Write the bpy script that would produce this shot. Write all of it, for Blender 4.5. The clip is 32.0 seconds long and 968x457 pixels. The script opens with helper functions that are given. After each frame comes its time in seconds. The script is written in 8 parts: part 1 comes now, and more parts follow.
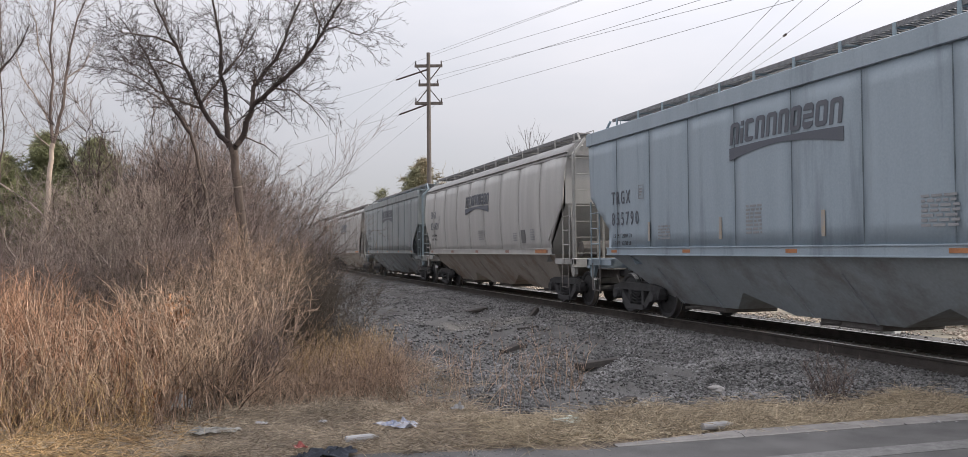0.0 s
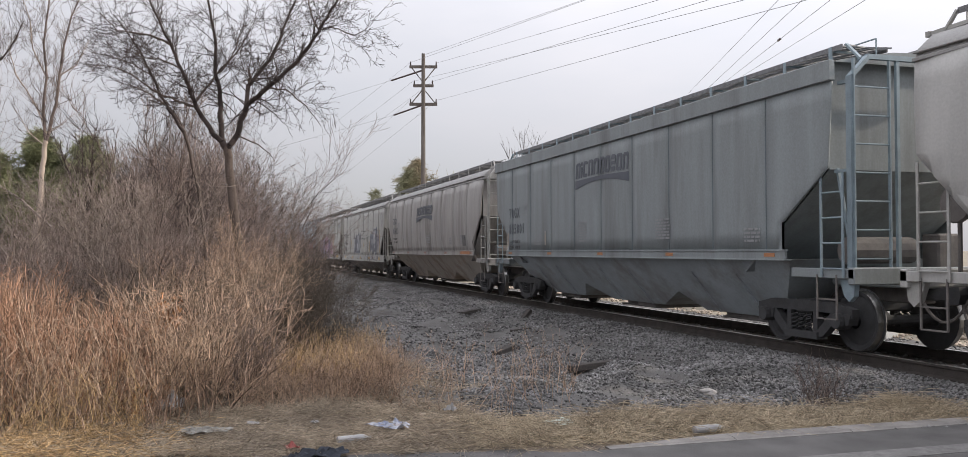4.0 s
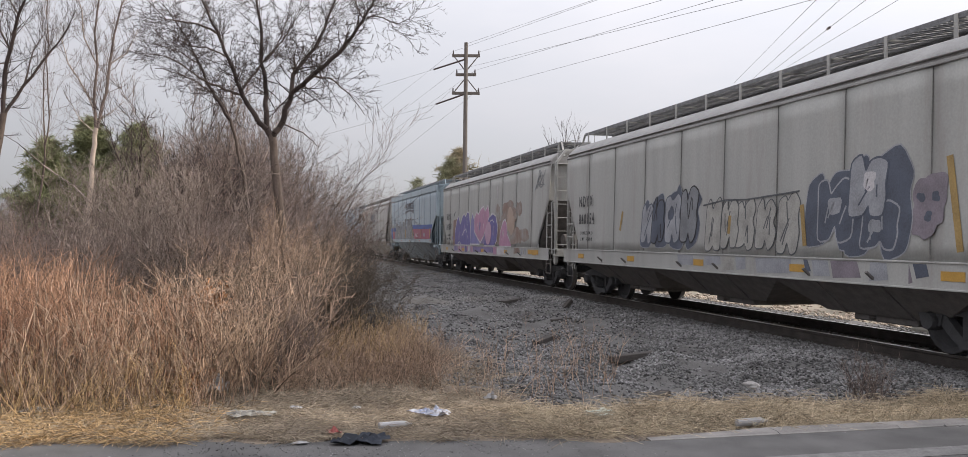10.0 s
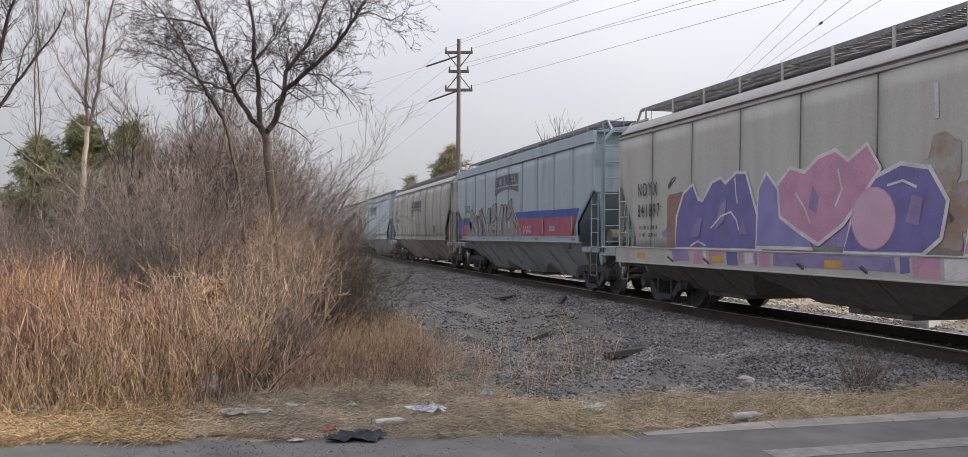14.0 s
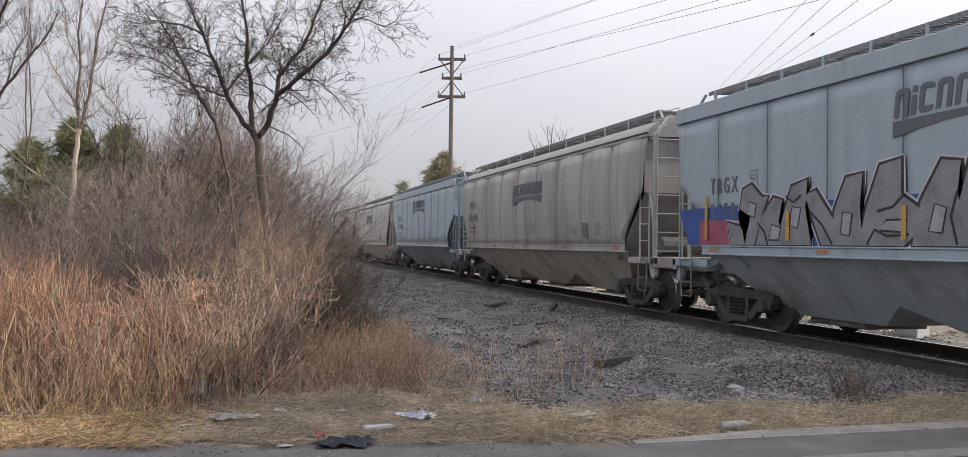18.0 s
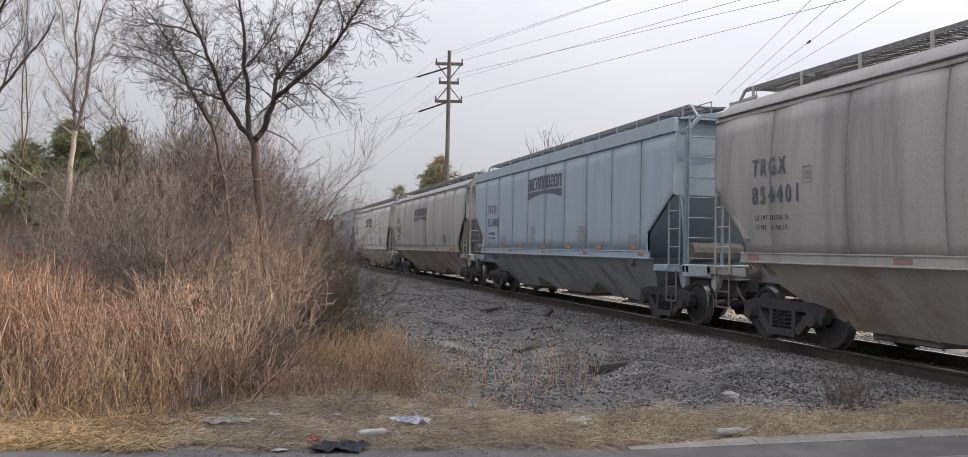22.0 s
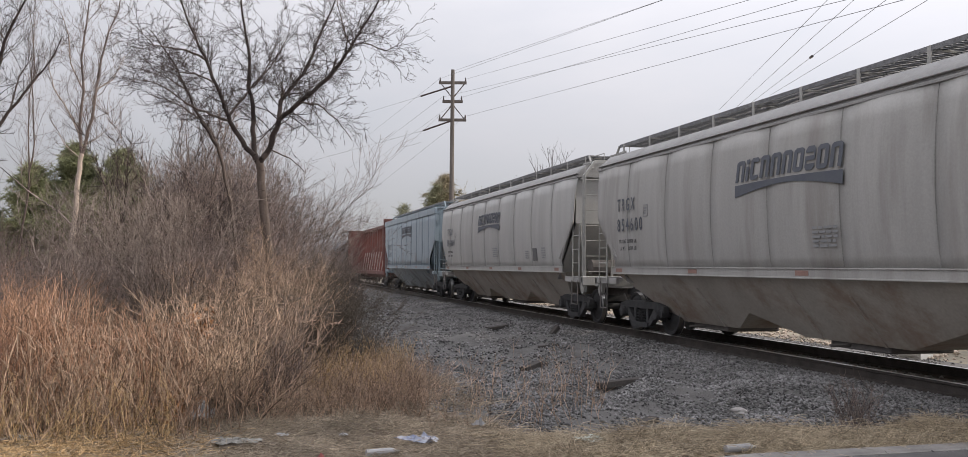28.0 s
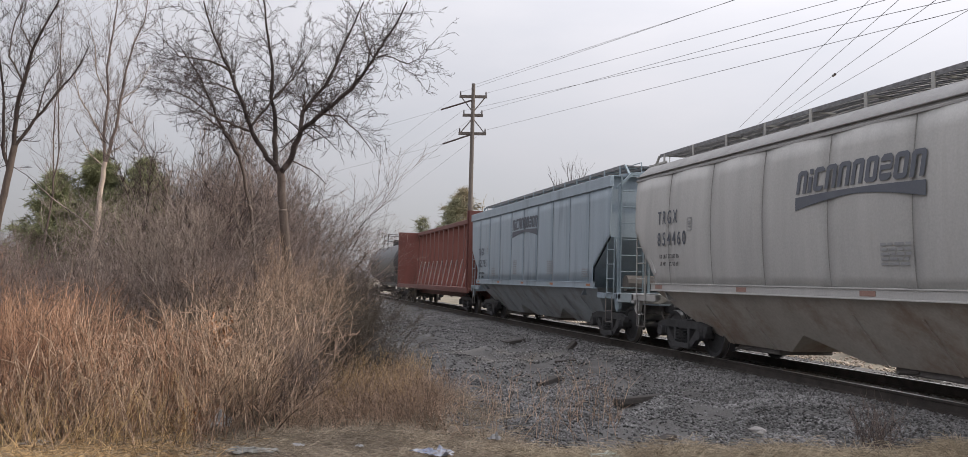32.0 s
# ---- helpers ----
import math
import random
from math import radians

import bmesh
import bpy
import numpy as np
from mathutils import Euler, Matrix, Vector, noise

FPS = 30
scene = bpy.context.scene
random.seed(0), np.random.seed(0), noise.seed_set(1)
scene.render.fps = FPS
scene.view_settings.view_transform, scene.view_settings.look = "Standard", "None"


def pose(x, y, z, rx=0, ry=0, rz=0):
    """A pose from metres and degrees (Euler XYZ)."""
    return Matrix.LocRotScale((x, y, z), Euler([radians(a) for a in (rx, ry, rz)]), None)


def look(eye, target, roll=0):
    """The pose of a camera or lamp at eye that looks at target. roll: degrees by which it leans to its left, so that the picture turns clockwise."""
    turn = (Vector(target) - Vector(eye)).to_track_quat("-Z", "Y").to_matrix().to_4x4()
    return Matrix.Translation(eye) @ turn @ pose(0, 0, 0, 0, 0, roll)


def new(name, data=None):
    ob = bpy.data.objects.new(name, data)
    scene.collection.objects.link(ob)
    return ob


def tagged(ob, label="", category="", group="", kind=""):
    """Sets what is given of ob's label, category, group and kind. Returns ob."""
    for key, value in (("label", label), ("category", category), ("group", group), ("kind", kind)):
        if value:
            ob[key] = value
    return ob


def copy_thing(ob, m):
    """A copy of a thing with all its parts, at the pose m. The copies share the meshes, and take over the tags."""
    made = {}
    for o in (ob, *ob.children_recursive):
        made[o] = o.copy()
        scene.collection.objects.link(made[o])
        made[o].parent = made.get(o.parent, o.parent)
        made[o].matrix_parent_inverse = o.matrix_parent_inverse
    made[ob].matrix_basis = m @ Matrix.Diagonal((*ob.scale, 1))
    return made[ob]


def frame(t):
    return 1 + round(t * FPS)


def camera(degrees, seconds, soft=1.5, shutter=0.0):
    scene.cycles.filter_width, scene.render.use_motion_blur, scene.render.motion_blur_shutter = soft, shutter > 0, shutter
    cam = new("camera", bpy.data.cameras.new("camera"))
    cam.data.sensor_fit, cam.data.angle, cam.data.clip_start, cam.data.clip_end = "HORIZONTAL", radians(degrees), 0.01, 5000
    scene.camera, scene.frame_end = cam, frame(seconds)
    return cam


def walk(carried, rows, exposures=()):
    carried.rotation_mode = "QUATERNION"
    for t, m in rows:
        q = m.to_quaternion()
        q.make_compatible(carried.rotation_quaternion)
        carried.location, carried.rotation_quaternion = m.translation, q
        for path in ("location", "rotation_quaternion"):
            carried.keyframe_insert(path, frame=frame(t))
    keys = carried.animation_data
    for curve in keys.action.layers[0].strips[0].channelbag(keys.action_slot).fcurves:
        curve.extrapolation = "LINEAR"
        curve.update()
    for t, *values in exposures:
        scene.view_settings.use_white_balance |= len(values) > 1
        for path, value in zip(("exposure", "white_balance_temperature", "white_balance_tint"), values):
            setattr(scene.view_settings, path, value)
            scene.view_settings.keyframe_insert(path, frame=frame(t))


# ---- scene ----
from collections import defaultdict

# ---------------- camera and its path ----------------
cam = camera(57.5, 32.0, soft=0.75)
PATH = [
    (0.0, 0.004, 0.021, 1.708, 91.37, 0.53, 73.71),
    (0.5, 0.008, 0.014, 1.709, 91.38, 0.42, 73.63),
    (1.0, 0.002, 0.016, 1.704, 91.42, 0.41, 73.56),
    (1.5, 0.006, 0.019, 1.706, 91.46, 0.37, 73.48),
    (2.0, 0.004, 0.017, 1.707, 91.50, 0.31, 73.41),
    (2.5, 0.003, 0.013, 1.707, 91.53, 0.23, 73.34),
    (3.0, 0.006, 0.013, 1.707, 91.56, 0.24, 73.28),
    (3.5, 0.006, 0.017, 1.708, 91.52, 0.16, 73.28),
    (5.5, 0.003, 0.015, 1.707, 91.44, -0.34, 73.28),
    (6.0, 0.002, 0.016, 1.707, 91.52, -0.47, 73.31),
    (6.5, 0.010, 0.017, 1.709, 91.57, -0.53, 73.26),
    (7.0, 0.012, 0.013, 1.707, 91.59, -0.49, 73.18),
    (7.5, 0.007, 0.014, 1.706, 91.56, -0.42, 73.48),
    (8.0, 0.000, 0.011, 1.706, 91.61, -0.47, 74.03),
    (8.5, 0.005, 0.009, 1.703, 91.55, -0.69, 75.27),
    (9.0, -0.003, 0.013, 1.705, 91.24, -0.74, 75.63),
    (9.5, -0.002, 0.016, 1.703, 91.01, -0.64, 75.95),
    (10.0, 0.000, 0.006, 1.704, 90.76, -0.55, 75.92),
    (10.5, 0.009, 0.013, 1.703, 90.75, 1.89, 75.63),
    (11.0, -0.001, 0.002, 1.702, 90.14, 1.97, 75.47),
    (11.5, -0.002, -0.000, 1.700, 90.03, 1.14, 75.35),
    (12.0, -0.001, -0.007, 1.702, 90.03, 0.83, 75.47),
    (12.5, -0.002, -0.003, 1.700, 90.12, 0.53, 75.53),
    (13.0, -0.004, -0.003, 1.698, 90.24, 0.07, 75.55),
    (13.5, -0.001, -0.005, 1.697, 90.36, -0.03, 75.48),
    (14.0, -0.010, -0.002, 1.696, 90.56, -0.21, 75.51),
    (14.5, 0.004, -0.007, 1.700, 90.69, -0.38, 75.50),
    (16.5, -0.000, -0.003, 1.700, 90.79, -0.68, 75.12),
    (17.0, 0.000, -0.003, 1.698, 90.79, -0.78, 75.10),
    (17.5, -0.001, -0.001, 1.698, 90.78, -0.80, 75.06),
    (18.0, -0.007, -0.002, 1.696, 91.01, -0.77, 74.95),
    (18.5, -0.000, -0.006, 1.701, 91.20, -0.76, 74.87),
    (19.0, 0.003, -0.002, 1.698, 91.25, -0.83, 74.86),
    (19.5, 0.000, -0.002, 1.697, 91.32, -0.86, 74.82),
    (20.0, -0.006, -0.004, 1.699, 91.34, -0.94, 74.77),
    (20.5, -0.003, -0.000, 1.698, 91.30, -1.05, 74.75),
    (21.0, 0.001, -0.008, 1.701, 91.33, -1.01, 74.69),
    (21.5, -0.001, -0.004, 1.699, 91.35, -1.08, 74.72),
    (22.0, -0.004, -0.003, 1.699, 91.32, -1.15, 74.69),
    (22.5, -0.004, -0.004, 1.698, 91.34, -1.25, 74.65),
    (23.0, 0.001, -0.006, 1.699, 91.33, -1.22, 74.60),
    (23.5, -0.001, -0.006, 1.698, 91.32, -1.24, 74.58),
    (24.0, -0.003, -0.007, 1.699, 91.26, -1.16, 74.65),
    (24.5, -0.001, -0.011, 1.701, 91.08, -0.93, 74.82),
    (25.0, -0.004, -0.008, 1.700, 90.85, -0.73, 74.79),
    (25.5, 0.003, -0.013, 1.702, 90.69, -0.31, 74.49),
    (27.5, 0.004, -0.010, 1.701, 91.25, -0.51, 74.41),
    (28.0, 0.001, -0.013, 1.696, 92.48, -0.55, 75.03),
    (28.5, -0.000, -0.009, 1.689, 93.18, -0.67, 75.78),
    (29.0, -0.005, -0.015, 1.691, 93.32, -0.88, 76.11),
    (29.5, -0.002, -0.018, 1.687, 93.35, -1.13, 76.20),
    (30.0, -0.006, -0.018, 1.689, 93.31, -1.22, 76.26),
    (30.5, -0.005, -0.020, 1.689, 93.32, -1.30, 76.26),
    (31.0, -0.009, -0.010, 1.688, 93.34, -1.39, 76.28),
    (31.5, -0.008, -0.016, 1.688, 93.36, -1.42, 76.24),
    (32.0, -0.006, -0.022, 1.691, 93.36, -1.50, 76.16),
]
walk(cam, [(t, pose(x, y, z, rx, ry, rz)) for t, x, y, z, rx, ry, rz in PATH],
     exposures=[(0.0, 0.19), (12.0, 0.21), (22.0, 0.18), (25.5, 0.15), (28.0, 0.07), (32.0, 0.03)])

# way of the train along the track, metres at each second
RUN = [(0, -0.00), (1, 7.12), (2, 14.23), (3, 21.30), (4, 28.23), (5, 34.92), (6, 41.39), (7, 47.69), (8, 53.93), (9, 60.15), (10, 66.08), (11, 71.55), (12, 76.90), (13, 82.44), (14, 87.85), (15, 93.15), (16, 98.33), (17, 103.38), (18, 108.40), (19, 113.54), (20, 118.59), (21, 123.35), (22, 128.08), (23, 133.01), (24, 137.95), (25, 142.73), (26, 147.54), (27, 152.55), (28, 157.59), (29, 162.44), (30, 167.19), (31, 171.93), (32, 176.69)]
TRACK_Y, RAIL_Z = 9.85, 0.215
COUPLINGS = [-2.96, -20.11, -37.93, -55.13, -73.12, -90.38, -108.0, -125.14, -143.27, -160.42, -178.57, -196.54, -213.4, -235.6, -253.6]

# ---------------- sky and sun ----------------
SUN_EL, SUN_AZ = radians(25), radians(80)      # azimuth counted from +x towards +y
world = bpy.data.worlds.new("sky")
scene.world = world
world.use_nodes = True
wn, wl = world.node_tree.nodes, world.node_tree.links
wn.clear()
w_out, w_bg = wn.new("ShaderNodeOutputWorld"), wn.new("ShaderNodeBackground")
w_sky = wn.new("ShaderNodeTexSky")
w_sky.sky_type, w_sky.sun_disc = "NISHITA", False
w_sky.sun_elevation, w_sky.sun_rotation = SUN_EL, radians(90) - SUN_AZ
w_sky.dust_density, w_sky.air_density = 1.5, 1.0
w_co, w_map, w_noise = wn.new("ShaderNodeTexCoord"), wn.new("ShaderNodeMapping"), wn.new("ShaderNodeTexNoise")
w_map.inputs["Scale"].default_value = (2.0, 2.0, 6.0)
w_noise.inputs["Scale"].default_value, w_noise.inputs["Detail"].default_value, w_noise.inputs["Roughness"].default_value = 1.6, 7, 0.55
w_ramp = wn.new("ShaderNodeValToRGB")
w_ramp.color_ramp.elements[0].position, w_ramp.color_ramp.elements[0].color = 0.30, (0.82, 0.82, 0.82, 1)
w_ramp.color_ramp.elements[1].position, w_ramp.color_ramp.elements[1].color = 0.68, (0.98, 0.98, 0.98, 1)
w_mix = wn.new("ShaderNodeMix")
w_mix.data_type = "RGBA"
# thin cloud veil: brighter overhead and towards the sun
w_sep = wn.new("ShaderNodeSeparateXYZ")
w_up = wn.new("ShaderNodeMapRange")
w_up.inputs["From Min"].default_value, w_up.inputs["From Max"].default_value = 0.0, 1.0
w_up.inputs["To Min"].default_value, w_up.inputs["To Max"].default_value = 0.322, 1.5
w_side = wn.new("ShaderNodeMapRange")
w_side.inputs["From Min"].default_value, w_side.inputs["From Max"].default_value = -0.3, 0.7
w_side.inputs["To Min"].default_value, w_side.inputs["To Max"].default_value = 0.95, 1.38
w_mul = wn.new("ShaderNodeMath")
w_mul.operation = "MULTIPLY"
w_veil = wn.new("ShaderNodeMix")
w_veil.data_type, w_veil.blend_type = "RGBA", "MULTIPLY"
w_veil.inputs["Factor"].default_value = 1.0
w_veil.inputs["A"].default_value = (9.2, 9.1, 9.72, 1)
wl.new(w_co.outputs["Generated"], w_sep.inputs["Vector"])
wl.new(w_sep.outputs["Z"], w_up.inputs["Value"])
wl.new(w_sep.outputs["Y"], w_side.inputs["Value"])
wl.new(w_up.outputs["Result"], w_mul.inputs[0])
wl.new(w_side.outputs["Result"], w_mul.inputs[1])
wl.new(w_mul.outputs["Value"], w_veil.inputs["B"])
wl.new(w_veil.outputs["Result"], w_mix.inputs["B"])
wl.new(w_co.outputs["Generated"], w_map.inputs["Vector"])
wl.new(w_map.outputs["Vector"], w_noise.inputs["Vector"])
wl.new(w_noise.outputs["Fac"], w_ramp.inputs["Fac"])
wl.new(w_ramp.outputs["Color"], w_mix.inputs["Factor"])
wl.new(w_sky.outputs["Color"], w_mix.inputs["A"])
wl.new(w_mix.outputs["Result"], w_bg.inputs["Color"])
w_bg.inputs["Strength"].default_value = 0.12
wl.new(w_bg.outputs["Background"], w_out.inputs["Surface"])

sun = new("sun", bpy.data.lights.new("sun", "SUN"))
sun.data.energy, sun.data.angle, sun.data.color = 2.6, radians(1.5), (1.0, 0.9, 0.76)
sun.matrix_world = look((40 * math.cos(SUN_AZ), 40 * math.sin(SUN_AZ), 40 * math.tan(SUN_EL)), (0, 0, 0))


# ---------------- helpers ----------------
def part(name, bm, material, parent=None, label="", at=None):
    """One bmesh as one mesh object, under a thing or a part."""
    me = bpy.data.meshes.new(name)
    bm.to_mesh(me)
    bm.free()
    me.materials.append(material)
    ob = new(name, me)
    ob.parent = parent
    if at is not None:
        ob.matrix_basis = at
    if label:
        ob["label"] = label
    return ob


def again(ob, parent, at, name=None):
    """The same mesh once more, as an object of its own."""
    o = new(name or ob.name.split(".")[0], ob.data)
    o.parent = parent
    o.matrix_basis = at
    return o


def empty(name, label, category, group="", at=None):
    ob = new(name)
    ob.empty_display_size = 0.3
    if at is not None:
        ob.matrix_basis = at
    return tagged(ob, label, category, group)


def sheet(name, verts, faces, material, parent=None, smooth=False):
    """A mesh from arrays."""
    me = bpy.data.meshes.new(name)
    verts, faces = np.asarray(verts, np.float32), np.asarray(faces, np.int32)
    k = faces.shape[1]
    me.vertices.add(len(verts))
    me.vertices.foreach_set("co", verts.ravel())
    me.loops.add(faces.size)
    me.loops.foreach_set("vertex_index", faces.ravel())
    me.polygons.add(len(faces))
    me.polygons.foreach_set("loop_start", np.arange(0, faces.size, k, dtype=np.int32))
    if smooth:
        me.polygons.foreach_set("use_smooth", np.ones(len(faces), bool))
    me.update(calc_edges=True)
    me.materials.append(material)
    ob = new(name, me)
    ob.parent = parent
    return ob


def box(bm, x0, x1, y0, y1, z0, z1, bevel=0.0, m=None):
    r = bmesh.ops.create_cube(bm, size=1)
    vs = r["verts"]
    mm = Matrix.Translation(((x0 + x1) / 2, (y0 + y1) / 2, (z0 + z1) / 2)) @ Matrix.Diagonal((x1 - x0, y1 - y0, z1 - z0, 1))
    bmesh.ops.transform(bm, matrix=(m @ mm) if m is not None else mm, verts=vs)
    if bevel:
        es = list({e for v in vs for e in v.link_edges})
        bmesh.ops.bevel(bm, geom=es, offset=bevel, segments=1, affect="EDGES")
    return bm


def tube(bm, a, b, r, n=6, r2=None):
    """A closed round bar from a to b."""
    a, b = Vector(a), Vector(b)
    d = b - a
    if d.length < 1e-6:
        return bm
    q = d.to_track_quat("Z", "Y").to_matrix().to_4x4()
    bmesh.ops.create_cone(bm, cap_ends=True, segments=n, radius1=r, radius2=r if r2 is None else r2, depth=d.length,
                          matrix=Matrix.Translation((a + b) / 2) @ q)
    return bm


def bar(bm, a, b, w, h):
    """A closed square bar from a to b."""
    a, b = Vector(a), Vector(b)
    d = b - a
    q = d.to_track_quat("Z", "Y").to_matrix().to_4x4()
    bmesh.ops.create_cube(bm, size=1, matrix=Matrix.Translation((a + b) / 2) @ q @ Matrix.Diagonal((w, h, d.length, 1)))
    return bm


def prism(bm, pts, y0, y1):
    """A closed plate: outline of (x, z), from y0 to y1."""
    f = [bm.verts.new((x, y0, z)) for x, z in pts]
    g = [bm.verts.new((x, y1, z)) for x, z in pts]
    n = len(pts)
    bm.faces.new(f)
    bm.faces.new(g[::-1])
    for i in range(n):
        bm.faces.new((f[i], g[i], g[(i + 1) % n], f[(i + 1) % n]))
    bmesh.ops.recalc_face_normals(bm, faces=bm.faces)
    return bm


def lathe(bm, prof, n=20, m=None):
    """A turned body about the y axis: outline of (radius, y)."""
    rings = []
    for r, y in prof:
        rings.append([bm.verts.new((r * math.cos(a), y, r * math.sin(a))) for a in [2 * math.pi * k / n for k in range(n)]])
    for A, B in zip(rings, rings[1:]):
        for k in range(n):
            bm.faces.new((A[k], A[(k + 1) % n], B[(k + 1) % n], B[k]))
    bm.faces.new(rings[0][::-1])
    bm.faces.new(rings[-1])
    bmesh.ops.recalc_face_normals(bm, faces=bm.faces)
    return bm


# ---------------- materials ----------------
def material(name, base, rough=0.7, metal=0.0, other=None, scale=4.0, fine=40.0, amount=0.5, bump=0.2, dist=0.01,
             stretch=(1, 1, 1), stain=None, stain_scale=0.8, stain_cut=(0.52, 0.7), spec=None, per_object=0.0, island=0.0):
    """A surface with a wide and a fine variation, optional stains and relief."""
    m = bpy.data.materials.new(name)
    m.use_nodes = True
    nd, ln = m.node_tree.nodes, m.node_tree.links
    b = nd["Principled BSDF"]
    co, mp = nd.new("ShaderNodeTexCoord"), nd.new("ShaderNodeMapping")
    mp.inputs["Scale"].default_value = stretch
    ln.new(co.outputs["Object"], mp.inputs["Vector"])
    n1, n2 = nd.new("ShaderNodeTexNoise"), nd.new("ShaderNodeTexNoise")
    n1.inputs["Scale"].default_value, n1.inputs["Detail"].default_value = scale, 5
    n2.inputs["Scale"].default_value, n2.inputs["Detail"].default_value = fine, 3
    ln.new(mp.outputs["Vector"], n1.inputs["Vector"])
    ln.new(co.outputs["Object"], n2.inputs["Vector"])
    add = nd.new("ShaderNodeMath")
    add.operation = "MULTIPLY_ADD"
    add.inputs[1].default_value = 0.4
    ln.new(n2.outputs["Fac"], add.inputs[0])
    sc = nd.new("ShaderNodeMath")
    sc.operation = "MULTIPLY"
    sc.inputs[1].default_value = 0.6
    ln.new(n1.outputs["Fac"], sc.inputs[0])
    ln.new(sc.outputs[0], add.inputs[2])
    rp = nd.new("ShaderNodeMapRange")
    rp.inputs["From Min"].default_value, rp.inputs["From Max"].default_value = 0.36, 0.64
    rp.inputs["To Max"].default_value = 1.0
    ln.new(add.outputs[0], rp.inputs["Value"])
    mix = nd.new("ShaderNodeMix")
    mix.data_type = "RGBA"
    o = other or tuple(c * (1 - amount) for c in base)
    mix.inputs["A"].default_value, mix.inputs["B"].default_value = (*o, 1), (*base, 1)
    ln.new(rp.outputs["Result"], mix.inputs["Factor"])
    col = mix.outputs["Result"]
    if stain:
        n3 = nd.new("ShaderNodeTexNoise")
        n3.inputs["Scale"].default_value, n3.inputs["Detail"].default_value = stain_scale, 6
        n3.inputs["Roughness"].default_value = 0.65
        ln.new(mp.outputs["Vector"], n3.inputs["Vector"])
        r3 = nd.new("ShaderNodeMapRange")
        r3.inputs["From Min"].default_value, r3.inputs["From Max"].default_value = stain_cut
        r3.inputs["To Max"].default_value = 0.85
        ln.new(n3.outputs["Fac"], r3.inputs["Value"])
        mx = nd.new("ShaderNodeMix")
        mx.data_type = "RGBA"
        mx.inputs["B"].default_value = (*stain, 1)
        ln.new(col, mx.inputs["A"])
        ln.new(r3.outputs["Result"], mx.inputs["Factor"])
        col = mx.outputs["Result"]
    if per_object or island:
        src = nd.new("ShaderNodeObjectInfo").outputs["Random"] if per_object else nd.new("ShaderNodeNewGeometry").outputs["Random Per Island"]
        k = per_object or island
        mr = nd.new("ShaderNodeMapRange")
        mr.inputs["To Min"].default_value, mr.inputs["To Max"].default_value = 1 - k, 1 + k
        ln.new(src, mr.inputs["Value"])
        hs = nd.new("ShaderNodeHueSaturation")
        ln.new(col, hs.inputs["Color"])
        ln.new(mr.outputs["Result"], hs.inputs["Value"])
        col = hs.outputs["Color"]
    ln.new(col, b.inputs["Base Color"])
    b.inputs["Roughness"].default_value, b.inputs["Metallic"].default_value = rough, metal
    if spec is not None:
        b.inputs["Specular IOR Level"].default_value = spec
    if bump:
        bp = nd.new("ShaderNodeBump")
        bp.inputs["Strength"].default_value, bp.inputs["Distance"].default_value = bump, dist
        ln.new(add.outputs[0], bp.inputs["Height"])
        ln.new(bp.outputs["Normal"], b.inputs["Normal"])
    return m


STREAK = (1.3, 1.3, 0.16)
M_GREY = material("hopper_grey_paint", (0.47, 0.465, 0.45), 0.55, other=(0.37, 0.365, 0.355), scale=2.2, fine=30, stretch=STREAK, stain=(0.20, 0.185, 0.175), stain_scale=1.1, stain_cut=(0.56, 0.9), bump=0.05)
M_DIRTY = material("hopper_dirty_grey_paint", (0.39, 0.375, 0.36), 0.6, other=(0.29, 0.28, 0.27), scale=2.2, fine=30, stretch=STREAK, stain=(0.14, 0.125, 0.115), stain_scale=1.3, stain_cut=(0.48, 0.74), bump=0.05)
M_CREAM = material("hopper_weathered_pale_paint", (0.42, 0.412, 0.397), 0.6, other=(0.345, 0.337, 0.322), scale=2.2, fine=30, stretch=STREAK, stain=(0.23, 0.212, 0.195), stain_scale=1.3, stain_cut=(0.5, 0.76), bump=0.05)
M_BLUE = material("hopper_blue_paint", (0.33, 0.395, 0.45), 0.5, other=(0.275, 0.335, 0.385), scale=2.0, fine=30, stretch=STREAK, stain=(0.10, 0.125, 0.15), stain_scale=1.2, stain_cut=(0.55, 0.8), bump=0.05)
M_SKY = material("hopper_pale_blue_paint", (0.355, 0.435, 0.505), 0.5, other=(0.305, 0.38, 0.445), scale=2.0, fine=30, stretch=STREAK, stain=(0.17, 0.2, 0.22), stain_scale=1.2, stain_cut=(0.58, 0.85), bump=0.05)
M_DULL = material("hopper_sooty_blue_paint", (0.275, 0.305, 0.315), 0.6, other=(0.215, 0.235, 0.24), scale=2.0, fine=30, stretch=STREAK, stain=(0.13, 0.13, 0.13), stain_scale=1.3, stain_cut=(0.5, 0.78), bump=0.05)
M_STAINED = material("hopper_stained_grey_paint", (0.41, 0.40, 0.378), 0.6, other=(0.325, 0.315, 0.30), scale=1.6, fine=30, stretch=STREAK, stain=(0.20, 0.185, 0.19), stain_scale=0.8, stain_cut=(0.45, 0.62), bump=0.05)
